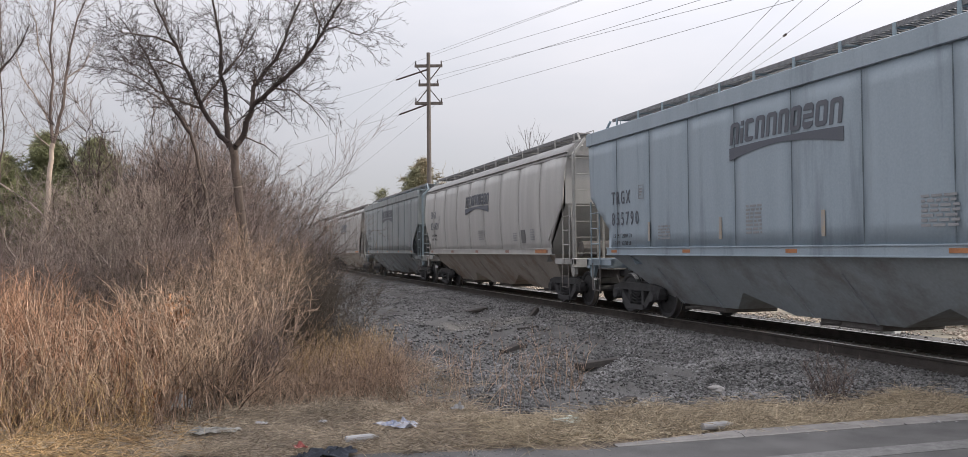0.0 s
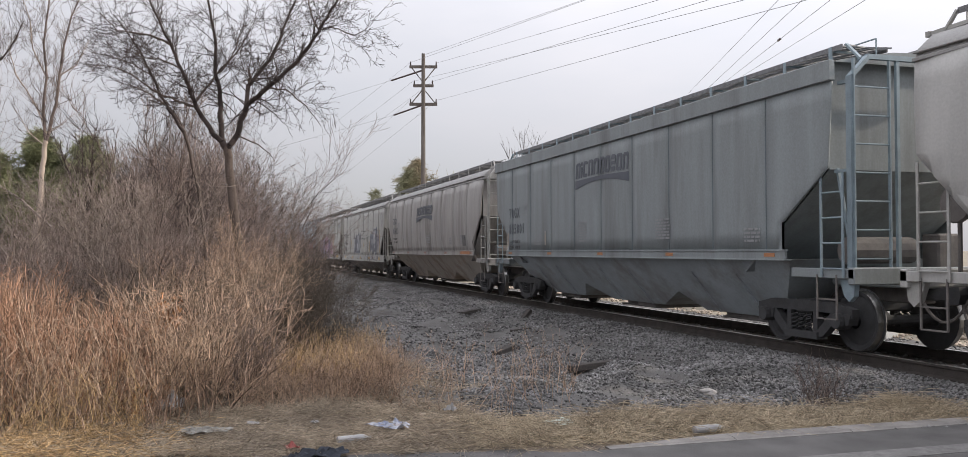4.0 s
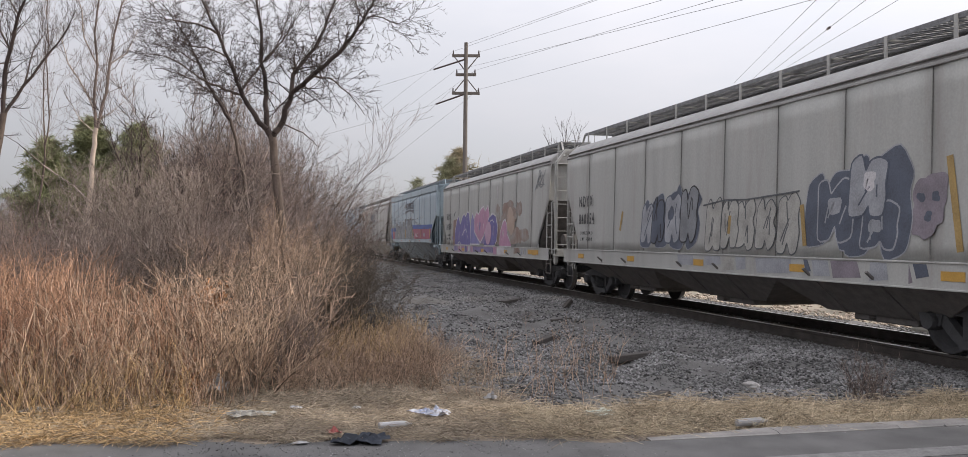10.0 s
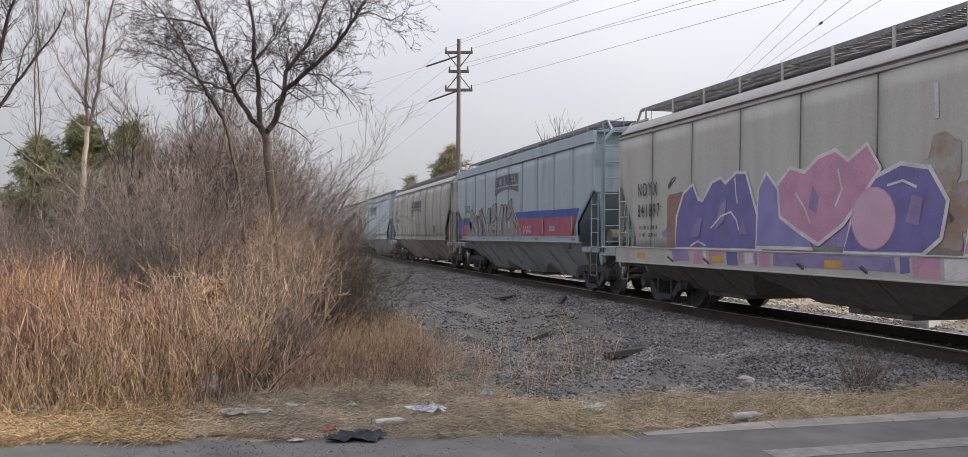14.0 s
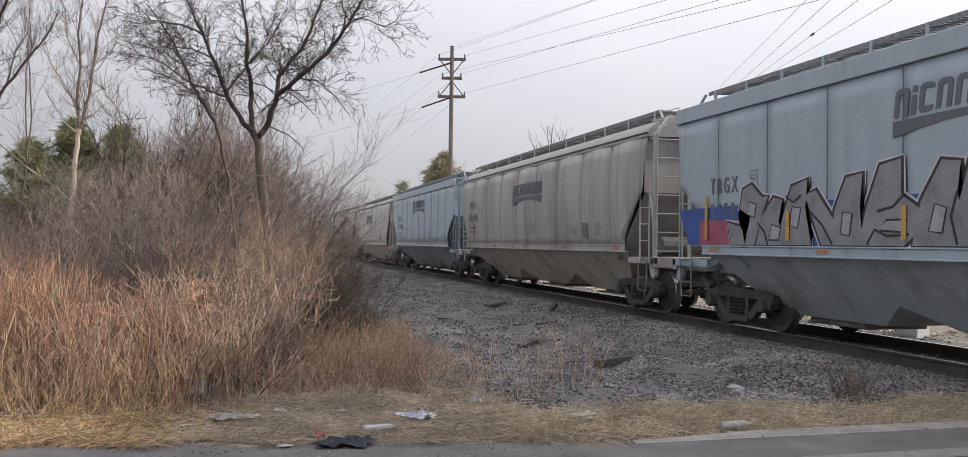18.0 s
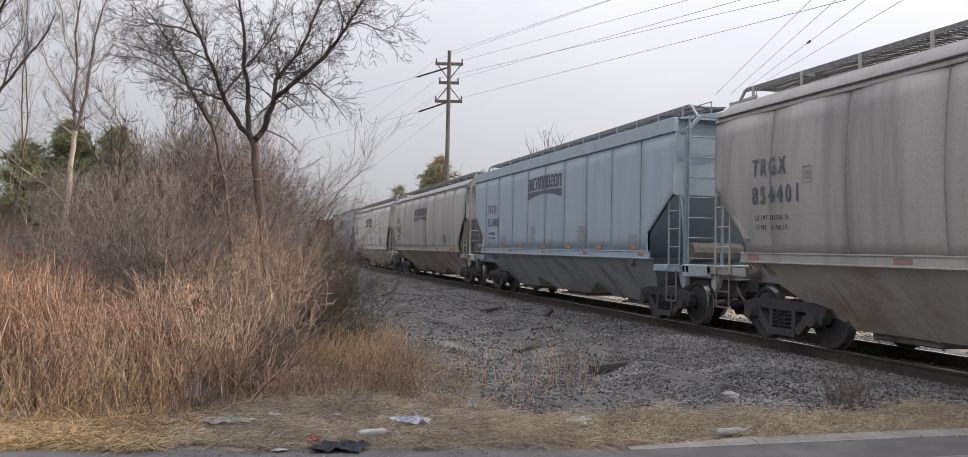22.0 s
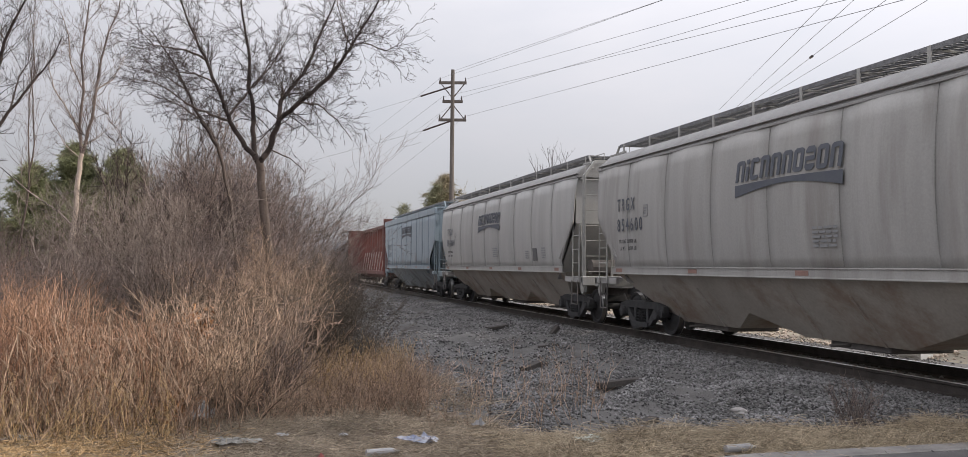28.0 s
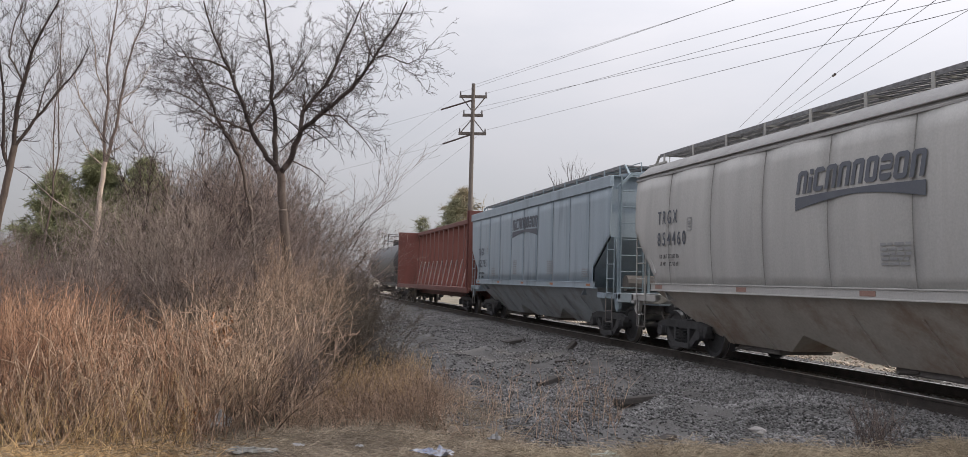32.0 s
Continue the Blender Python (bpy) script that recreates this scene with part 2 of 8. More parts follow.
M_TAUPE = material("hopper_old_grey_paint", (0.42, 0.42, 0.402), 0.65, other=(0.33, 0.33, 0.315), scale=2.0, fine=30, stretch=STREAK, stain=(0.19, 0.155, 0.14), stain_scale=1.0, stain_cut=(0.52, 0.8), bump=0.05)
M_RUSTY = material("underframe_grime", (0.19, 0.175, 0.165), 0.85, other=(0.12, 0.11, 0.105), scale=6, fine=60, bump=0.3)
M_IRON = material("truck_cast_iron_grime", (0.07, 0.07, 0.073), 0.85, other=(0.045, 0.045, 0.047), scale=8, fine=60, bump=0.4)
M_TREAD = material("polished_wheel_steel", (0.32, 0.315, 0.305), 0.35, 1.0, scale=6, fine=60, amount=0.3, bump=0.05)
M_CHUTE = material("hopper_chute_dusty_paint", (0.52, 0.49, 0.44), 0.75, other=(0.40, 0.365, 0.32), scale=1.6, fine=20, stain=(0.26, 0.155, 0.095), stain_scale=0.9, stain_cut=(0.5, 0.72), bump=0.1)
M_CHUTE_B = material("hopper_chute_blue_grime", (0.42, 0.47, 0.50), 0.75, other=(0.32, 0.355, 0.375), scale=1.6, fine=20, stain=(0.2, 0.175, 0.155), stain_scale=0.9, stain_cut=(0.5, 0.72), bump=0.1)
M_GRATE = material("walkway_galvanised", (0.26, 0.26, 0.27), 0.5, 0.4, scale=10, fine=80, bump=0.1)
M_LADDER = material("ladder_grey_paint", (0.42, 0.415, 0.395), 0.55, scale=6, fine=60, amount=0.25, bump=0.05)
M_LADDER_B = material("ladder_blue_paint", (0.27, 0.34, 0.38), 0.55, scale=6, fine=60, amount=0.25, bump=0.05)
M_INK = material("dark_blue_lettering", (0.09, 0.10, 0.125), 0.6, other=(0.11, 0.12, 0.14), scale=3, fine=30, bump=0.0)
M_BLACK = material("black_lettering", (0.03, 0.03, 0.033), 0.6, other=(0.07, 0.07, 0.075), scale=3, fine=30, bump=0.0)
M_YELLOW = material("yellow_reflector", (0.55, 0.32, 0.07), 0.5, scale=5, fine=50, amount=0.25, bump=0.0)
M_FADED = material("faded_reflector", (0.40, 0.32, 0.23), 0.6, other=(0.33, 0.33, 0.33), scale=6, fine=50, bump=0.0)
M_BRICK = material("faded_red_reflector", (0.33, 0.20, 0.165), 0.6, scale=6, fine=50, amount=0.25, bump=0.0)
M_ORANGE = material("orange_mark", (0.5, 0.22, 0.10), 0.6, scale=5, fine=50, amount=0.3, bump=0.0)
M_WHITE = material("white_mark", (0.68, 0.68, 0.68), 0.6, scale=5, fine=50, amount=0.2, bump=0.0)
M_RED = material("centerbeam_oxide_red", (0.155, 0.05, 0.042), 0.65, other=(0.105, 0.036, 0.03), scale=2, fine=30, stretch=STREAK, bump=0.05)
M_TANK = material("tank_black_paint", (0.055, 0.055, 0.06), 0.45, scale=2, fine=30, amount=0.4, bump=0.05)
M_BALLAST = material("ballast_dust", (0.15, 0.145, 0.142), 0.95, other=(0.075, 0.07, 0.066), scale=1.2, fine=45, bump=1.0, dist=0.03)
M_SOIL = material("trampled_soil_and_chaff", (0.27, 0.215, 0.16), 0.95, other=(0.10, 0.08, 0.062), scale=3.0, fine=35, bump=1.0, dist=0.03)
M_FIELD = material("dry_field", (0.30, 0.26, 0.20), 0.95, other=(0.17, 0.15, 0.11), scale=0.4, fine=9, bump=0.5)
M_STONE = material("ballast_stone", (0.215, 0.21, 0.208), 0.9, other=(0.10, 0.098, 0.096), scale=0.7, fine=3.0, bump=0, island=0.75)
M_RAIL = material("rail_rust", (0.085, 0.073, 0.066), 0.75, 0.3, scale=5, fine=60, bump=0.2)
M_RAILTOP = material("rail_polished_head", (0.62, 0.6, 0.58), 0.28, 1.0, scale=3, fine=60, amount=0.2, bump=0.02)
M_TIE = material("creosoted_timber", (0.12, 0.10, 0.09), 0.9, other=(0.07, 0.058, 0.052), scale=3, fine=30, stretch=(6, 0.6, 6), bump=0.5)
M_ASPHALT = material("asphalt", (0.125, 0.12, 0.118), 0.9, other=(0.066, 0.064, 0.063), scale=2.2, fine=110, bump=0.6, dist=0.006)
M_CONCRETE = material("kerb_concrete", (0.27, 0.255, 0.24), 0.9, other=(0.17, 0.16, 0.152), scale=3, fine=60, bump=0.3, dist=0.005)
M_POLE = material("weathered_pole_timber", (0.19, 0.165, 0.15), 0.9, scale=2, fine=30, stretch=(4, 4, 0.3), bump=0.3)
M_WIRE = material("wire_grey", (0.24, 0.24, 0.25), 0.6, scale=2, fine=30, amount=0.2, bump=0)
M_BARK = material("grey_brown_bark", (0.155, 0.118, 0.098), 0.95, other=(0.075, 0.057, 0.048), scale=6, fine=45, stretch=(3, 3, 0.5), bump=0.8, dist=0.01)
M_TWIG = material("bare_twig", (0.075, 0.056, 0.05), 0.95, scale=3, fine=20, amount=0.35, bump=0, island=0.35)
M_THICKET = material("thicket_twig", (0.25, 0.192, 0.168), 0.95, scale=1.2, fine=20, amount=0.5, bump=0, island=0.8)
M_PALE_BARK = material("pale_bark", (0.58, 0.47, 0.39), 0.9, scale=4, fine=30, amount=0.35, bump=0.4, stretch=(3, 3, 0.5))
M_REDSTEM = material("red_brown_stem", (0.46, 0.28, 0.18), 0.9, other=(0.23, 0.125, 0.08), scale=1.0, fine=15, bump=0, island=0.75)
M_STRAW = material("dry_straw", (0.58, 0.415, 0.225), 0.9, other=(0.34, 0.225, 0.115), scale=0.9, fine=15, bump=0, island=0.75)
M_TAN = material("tan_stalk", (0.49, 0.36, 0.26), 0.9, other=(0.26, 0.175, 0.125), scale=0.9, fine=15, bump=0, island=0.75)
M_PINE = material("pine_needles", (0.27, 0.275, 0.15), 0.85, other=(0.15, 0.165, 0.08), scale=1.5, fine=12, bump=0, island=0.45)
M_PINE_DRY = material("pine_needles_browned", (0.38, 0.31, 0.20), 0.85, other=(0.20, 0.18, 0.12), scale=1.0, fine=12, bump=0, island=0.45)

M_SEAM = material("grey_weld_seam", (0.34, 0.335, 0.32), 0.8, other=(0.22, 0.215, 0.205), scale=2, fine=30, bump=0)
M_SEAM_B = material("blue_weld_seam", (0.17, 0.21, 0.235), 0.8, other=(0.115, 0.14, 0.16), scale=2, fine=30, bump=0)
M_SEAM_T = material("old_weld_seam", (0.22, 0.215, 0.205), 0.8, other=(0.12, 0.115, 0.11), scale=2, fine=30, bump=0)
# a darker grey than the sides, for roofs and eaves
M_ROOF = material("sooty_roof_paint", (0.36, 0.355, 0.35), 0.75, other=(0.26, 0.256, 0.25), scale=2.0, fine=30, bump=0.05)
M_PANEL = material("dark_data_panel", (0.10, 0.10, 0.105), 0.6, other=(0.16, 0.16, 0.16), scale=4, fine=30, bump=0)
M_VERGE = material("grey_straw", (0.50, 0.415, 0.295), 0.95, other=(0.29, 0.235, 0.165), scale=1.2, fine=20, bump=0, island=0.5)
M_PRINT = material("faded_small_print", (0.245, 0.25, 0.26), 0.7, other=(0.31, 0.315, 0.32), scale=4, fine=40, bump=0)

# ---------------- ground ----------------
def road_edge(y):
    """Where the asphalt ends."""
    return np.interp(y, [-60, -8, -1.9, -0.45, 1.06, 2.06, 3.2], [-14.0, -8.9, -8.0, -7.75, -7.5, -7.22, -7.02])


def relief(x, y):
    """Height of the ground sheet."""
    x, y = np.asarray(x, float), np.asarray(y, float)
    rough = (np.sin(x * 1.3 + 1.7 * np.sin(y * 0.9)) * np.sin(y * 1.55 + 0.8 * np.sin(x * 0.7)) * 0.5
             + np.sin(x * 2.9 + y * 1.1 + 2.0) * np.sin(y * 2.6 - x * 0.6) * 0.25)
    zone = np.clip((-7.3 - x) / 1.2, 0, 1) * np.clip((8.0 - y) / 1.2, 0, 1)
    rough = rough + 0.28 * np.sin(x * 4.4 + 2.2 * np.sin(y * 1.3)) * np.sin(y * 3.9 + 1.1 * np.sin(x * 1.9))
    z = rough * 0.22 * zone * np.clip((y - 1.5) / 2.5, 0.25, 1) * np.clip((45 + x) / 10, 0, 1)
    bed = np.clip((2.9 - np.abs(y - TRACK_Y)) / 1.2, 0, 1)
    z = z * (1 - bed) + bed * 0.022 + np.clip((y - 4.0) / 3.0, 0, 1) * (1 - bed) * -0.06 * (x < -7)
    dip = np.exp(-((x + 17) / 7) ** 2 - ((y - 5.0) / 1.5) ** 2)
    z = z - 0.22 * dip
    back = np.clip((y - 14.0) / 3.0, 0, 1) * np.clip((60 - np.abs(x + 20)) / 10, 0, 1)
    z = z + back * (0.25 + 0.45 * np.sin(x * 0.35 + 1.0) ** 2 * np.exp(-((y - 18) / 3.0) ** 2))
    return z


gx = np.unique(np.concatenate([np.linspace(-2500, -120, 14), np.linspace(-120, -40, 60), np.linspace(-40, -6, 240), np.linspace(-6, 20, 40), np.linspace(20, 2500, 14)]))
gy = np.unique(np.concatenate([np.linspace(-2500, -60, 14), np.linspace(-60, -8, 40), np.linspace(-8, 16, 170), np.linspace(16, 60, 60), np.linspace(60, 2500, 14)]))
GX, GY = np.meshgrid(gx, gy, indexing="ij")
GZ = relief(GX, GY)
road_zone = (GX > -6.9) | (GX > road_edge(GY) + 0.14) & (GY < 3.2)
GZ = np.where(road_zone, -0.04, GZ)
nx, ny = len(gx), len(gy)
idx = np.arange(nx * ny).reshape(nx, ny)
quads = np.stack([idx[:-1, :-1], idx[1:, :-1], idx[1:, 1:], idx[:-1, 1:]], -1).reshape(-1, 4)
ground = sheet("ground", np.stack([GX, GY, GZ], -1).reshape(-1, 3), quads, M_SOIL, smooth=True)
for mm in (M_BALLAST, M_FIELD):
    ground.data.materials.append(mm)
fcx = (GX[:-1, :-1] + GX[1:, 1:]).ravel() / 2
fcy = (GY[:-1, :-1] + GY[1:, 1:]).ravel() / 2
wob = 0.35 * np.sin(fcx * 1.9) + 0.25 * np.sin(fcx * 4.3 + fcy)
# the stone fan reaches the verge by the road and narrows towards the thicket
near_edge = np.interp(fcx, [-60, -30, -18, -11.5, -9.0, -7.0], [6.0, 3.2, 1.9, 2.3, 2.7, 5.0]) + wob
kind = np.where((fcy > near_edge) & (fcy < 13.2) & (fcx < -6.8) | (np.abs(fcy - TRACK_Y) < 3), 1, 0)
kind = np.where((kind == 0) & ((fcy > 13.2) | (np.abs(fcx) > 60) | (fcy < -30)), 2, kind)
ground.data.polygons.foreach_set("material_index", kind.astype(np.int32))
tagged(ground, "bare soil, ballast and dry field round the railway", "ground", kind="structure")


def stones(name, n, x0, x1, ylo, yhi, smin, smax, seed, label, mat=None):
    rng = np.random.default_rng(seed)
    x = rng.uniform(x0, x1, n)
    y = ylo(x) + (yhi - ylo(x)) * rng.uniform(0, 1, n)
    patch = np.sin(x * 1.7 + 1.3 * np.sin(y * 1.9)) * np.sin(y * 2.3 - 0.9 * np.sin(x * 1.1)) + 0.5 * np.sin(x * 4.1 + y * 3.3)
    keep = (rng.random(n) < np.clip(0.8 + 0.9 * patch, 0.08, 1)) | (np.abs(y - TRACK_Y) < 2.4)
    x, y = x[keep], y[keep]
    n = len(x)
    z = relief(x, y)
    s = smin + (smax - smin) * rng.uniform(0, 1, n) ** 1.6
    base = np.array([(1, 0, 0), (-1, 0, 0), (0, 1, 0), (0, -1, 0), (0, 0, 1), (0, 0, -1)], float)
    tri = np.array([(0, 2, 4), (2, 1, 4), (1, 3, 4), (3, 0, 4), (2, 0, 5), (1, 2, 5), (3, 1, 5), (0, 3, 5)])
    v = base[None] * rng.uniform(0.6, 1.25, (n, 6, 3)) + rng.normal(0, 0.18, (n, 6, 3))
    a = rng.uniform(0, 6.28, n)
    c, d = np.cos(a)[:, None], np.sin(a)[:, None]
    v = np.stack([v[..., 0] * c - v[..., 1] * d, v[..., 0] * d + v[..., 1] * c, v[..., 2] * 0.75], -1) * s[:, None, None]
    v += np.stack([x, y, z + s * 0.25], -1)[:, None, :]
    f = (tri[None] + (np.arange(n) * 6)[:, None, None]).reshape(-1, 3)
    return tagged(sheet(name, v.reshape(-1, 3), f, mat or M_STONE), label, "ballast", kind="stuff")


edge = lambda x: np.interp(x, [-60, -30, -18, -11.5, -9.0, -7.0], [6.0, 3.2, 1.9, 2.2, 2.5, 4.8]) + 0.3 * np.sin(x * 1.9)
stones("ballast_stones", 85000, -16, -6.95, edge, 9.0, 0.011, 0.033, 3, "loose grey crushed-stone ballast beside the track")
stones("ballast_stones", 50000, -48, -16, edge, 9.0, 0.018, 0.042, 4, "loose grey crushed-stone ballast beside the track")
stones("ballast_stones", 22000, -45, -7, lambda x: 0 * x + 7.8, 13.4, 0.016, 0.038, 5, "grey ballast between and behind the rails")

# ---------------- track ----------------
for side, nm in ((-1, "rail_near"), (1, "rail_far")):
    bm = bmesh.new()
    yc = side * 0.7525
    prof = [(-0.07, -0.185), (0.07, -0.185), (0.07, -0.17), (0.012, -0.15), (0.012, -0.045), (0.036, -0.035), (0.036, -0.004), (-0.036, -0.004),
            (-0.036, -0.035), (-0.012, -0.045), (-0.012, -0.15), (-0.07, -0.17)]
    a = [bm.verts.new((-400, yc + p, z)) for p, z in prof]
    b = [bm.verts.new((60, yc + p, z)) for p, z in prof]
    for i in range(len(prof)):
        bm.faces.new((a[i], a[(i + 1) % 12], b[(i + 1) % 12], b[i]))
    bm.faces.new(a)
    bm.faces.new(b[::-1])
    bmesh.ops.recalc_face_normals(bm, faces=bm.faces)
    rail = part(nm, bm, M_RAIL, at=pose(0, TRACK_Y, RAIL_Z))
    tagged(rail, "rusty steel rail with a polished running surface", "rail", "rails of the track", kind="structure")
    bm = bmesh.new()
    box(bm, -400, 60, yc - 0.03, yc + 0.03, -0.004, 0.0)
    part("railhead", bm, M_RAILTOP, rail, "bright polished railhead")

tie_bm = bmesh.new()
box(tie_bm, -0.115, 0.115, -1.3, 1.3, -0.35, -0.182, 0.012)
tie0 = part("tie", tie_bm, M_TIE, at=pose(-7.3, TRACK_Y, RAIL_Z))
tagged(tie0, "dark creosoted timber tie under the rails", "railway tie", "ties under the rails")
rt = random.Random(11)
for k in range(1, 110):
    o = again(tie0, None, pose(-7.3 - 0.52 * k, TRACK_Y + rt.uniform(-0.05, 0.05), RAIL_Z + rt.uniform(-0.012, 0.0), 0, 0, rt.uniform(-1.5, 1.5)))
    tagged(o, "dark creosoted timber tie under the rails", "railway tie", "ties under the rails")


# ---------------- freight cars ----------------
WHEEL_R = 0.457
WHEELSETS = []          # (object, x, y, z) in the space of its truck
TRAIN = []              # (car, place along the train)


def wheelset_mesh():
    bm = bmesh.new()
    for s in (-1, 1):
        yo = s * 0.715
        lathe(bm, [(0.12, yo - s * 0.07), (0.12, yo + s * 0.09), (0.17, yo + s * 0.075), (0.36, yo + s * 0.03), (0.39, yo + s * 0.055), (WHEEL_R - 0.012, yo + s * 0.065),
                   (WHEEL_R, yo + s * 0.04), (WHEEL_R, yo - s * 0.035), (WHEEL_R + 0.026, yo - s * 0.045), (WHEEL_R + 0.02, yo - s * 0.068), (0.36, yo - s * 0.06), (0.17, yo - s * 0.04)], 24)
    tube(bm, (0, -1.0, 0), (0, 1.0, 0), 0.075, 10)
    me = bpy.data.meshes.new("wheelset")
    bm.to_mesh(me)
    bm.free()
    me.materials.append(M_IRON)
    me.materials.append(M_TREAD)
    for p in me.polygons:
        c = p.center
        if math.hypot(c.x, c.z) > WHEEL_R - 0.016 and abs(p.normal.y) < 0.75:
            p.material_index = 1
    return me


WHEELSET_MESH = wheelset_mesh()


def side_frame_mesh():
    """Cast side frame of a freight truck with window openings and pedestals."""
    bm = bmesh.new()
    y0, y1 = -0.06, 0.06
    prism(bm, [(-1.15, 0.50), (-1.15, 0.64), (-0.75, 0.72), (0.75, 0.72), (1.15, 0.64), (1.15, 0.50), (0.8, 0.56), (-0.8, 0.56)], y0, y1)
    prism(bm, [(-0.92, 0.56), (-0.72, 0.60), (-0.30, 0.22), (-0.36, 0.16), (-0.5, 0.2)], y0, y1)
    prism(bm, [(0.92, 0.56), (0.72, 0.60), (0.30, 0.22), (0.36, 0.16), (0.5, 0.2)], y0, y1)
    prism(bm, [(-0.40, 0.14), (-0.40, 0.25), (0.40, 0.25), (0.40, 0.14)], y0 - 0.04, y1 + 0.04)
    for s in (-1, 1):
        prism(bm, [(s * 0.27, 0.22), (s * 0.37, 0.22), (s * 0.37, 0.60), (s * 0.27, 0.60)], y0, y1)
        prism(bm, [(s * 0.74, 0.40), (s * 1.08, 0.40), (s * 1.14, 0.56), (s * 0.70, 0.56)], y0 - 0.02, y1 + 0.02)
        lathe_m = bmesh.new()
        lathe(lathe_m, [(0.11, -0.16), (0.125, -0.12), (0.125, 0.05), (0.10, 0.06)], 12)
        bmesh.ops.transform(lathe_m, matrix=Matrix.Translation((s * 0.9, 0, WHEEL_R)), verts=lathe_m.verts)
        tmp = bpy.data.meshes.new("t")
        lathe_m.to_mesh(tmp)
        lathe_m.free()
        bm.from_mesh(tmp)
        bpy.data.meshes.remove(tmp)
    me = bpy.data.meshes.new("side_frame")
    bm.to_mesh(me)
    bm.free()
    me.materials.append(M_IRON)
    return me


SIDE_FRAME_MESH = side_frame_mesh()


def spring_mesh():
    bm = bmesh.new()
    for k in range(3):
        for j in range(2):
            x, y = -0.17 + 0.17 * k, -0.07 + 0.14 * j
            n = 16
            pts = [Vector((x + 0.055 * math.cos(a * 1.6), y + 0.055 * math.sin(a * 1.6), 0.25 + 0.26 * a / n)) for a in range(n + 1)]
            for a, b in zip(pts, pts[1:]):
                tube(bm, a, b, 0.014, 4)
    me = bpy.data.meshes.new("spring_nest")
    bm.to_mesh(me)
    bm.free()
    me.materials.append(M_IRON)
    return me


SPRING_MESH = spring_mesh()


def truck(car, x):
    bm = bmesh.new()
    box(bm, -0.2, 0.2, -1.05, 1.05, 0.52, 0.74, 0.03)
    lathe_top = bmesh.ops.create_cone(bm, cap_ends=True, segments=16, radius1=0.22, radius2=0.2, depth=0.14, matrix=Matrix.Translation((0, 0, 0.79)))
    for s in (-1, 1):
        box(bm, -0.62, -0.5, s * 0.55 - 0.3, s * 0.55 + 0.3, 0.3, 0.42, 0.02)
        box(bm, 0.5, 0.62, s * 0.55 - 0.3, s * 0.55 + 0.3, 0.3, 0.42, 0.02)
    t = part("truck", bm, M_IRON, car, at=pose(x, 0, 0))
    for s in (-1, 1):
        o = new("side_frame", SIDE_FRAME_MESH)
        o.parent, o.matrix_basis = t, pose(0, s * 1.0, 0, 0, 0, 0 if s < 0 else 180)
        o = new("spring_nest", SPRING_MESH)
        o.parent, o.matrix_basis = t, pose(0, s * 1.0, 0)
    for ax in (-0.9, 0.9):
        o = new("wheelset", WHEELSET_MESH)
        o.parent, o.matrix_basis = t, pose(ax, 0, WHEEL_R)
        o["label"] = "steel wheels with bright worn rims on an axle"
        WHEELSETS.append((o, ax, WHEEL_R))
    return t


def couplers(car, half):
    for s in (-1, 1):
        bm = bmesh.new()
        box(bm, min(s * (half - 0.75), s * (half - 0.2)), max(s * (half - 0.75), s * (half - 0.2)), -0.11, 0.11, 0.78, 0.98, 0.02)
        prism(bm, [(s * (half - 0.22), 0.72), (s * (half - 0.22), 1.02), (s * (half + 0.02), 1.0), (s * (half + 0.05), 0.88), (s * (half + 0.02), 0.76)], -0.16 if s > 0 else -0.02, 0.02 if s > 0 else 0.16)
        part("coupler", bm, M_IRON, car)
        bm = bmesh.new()
        pts = [Vector((s * (half - 0.5 + 0.08 * k), -0.3 + 0.04 * k, 0.82 - 0.33 * math.sin(math.pi * k / 7) ** 0.8)) for k in range(8)]
        for a, b in zip(pts, pts[1:]):
            tube(bm, a, b, 0.022, 6)
        part("brake_hose", bm, M_RUSTY, car)


def text_mesh(body, size, material, name="lettering", bold=0.0, squeeze=1.0, align="LEFT"):
    cu = bpy.data.curves.new(name, "FONT")
    cu.body, cu.size, cu.align_x, cu.align_y = body, size, align, "CENTER"
    cu.offset, cu.extrude, cu.resolution_u, cu.space_character = bold, 0.002, 3, 1.5
    ob = new(name, cu)
    bpy.context.view_layer.update()
    me = bpy.data.meshes.new_from_object(ob.evaluated_get(bpy.context.evaluated_depsgraph_get()))
    bpy.data.objects.remove(ob)
    bpy.data.curves.remove(cu)
    for v in me.vertices:
        v.co.x *= squeeze
    me.materials.clear()
    me.materials.append(material)
    return me


def lettering(car, body, x, z, size, y, mat=None, name="lettering", bold=0.004, squeeze=0.64):
    o = new(name, text_mesh(body, size, mat or M_BLACK, name, bold, squeeze))
    o.parent = car
    o.matrix_basis = pose(x, y, z, 90, 0, 0)
    return o


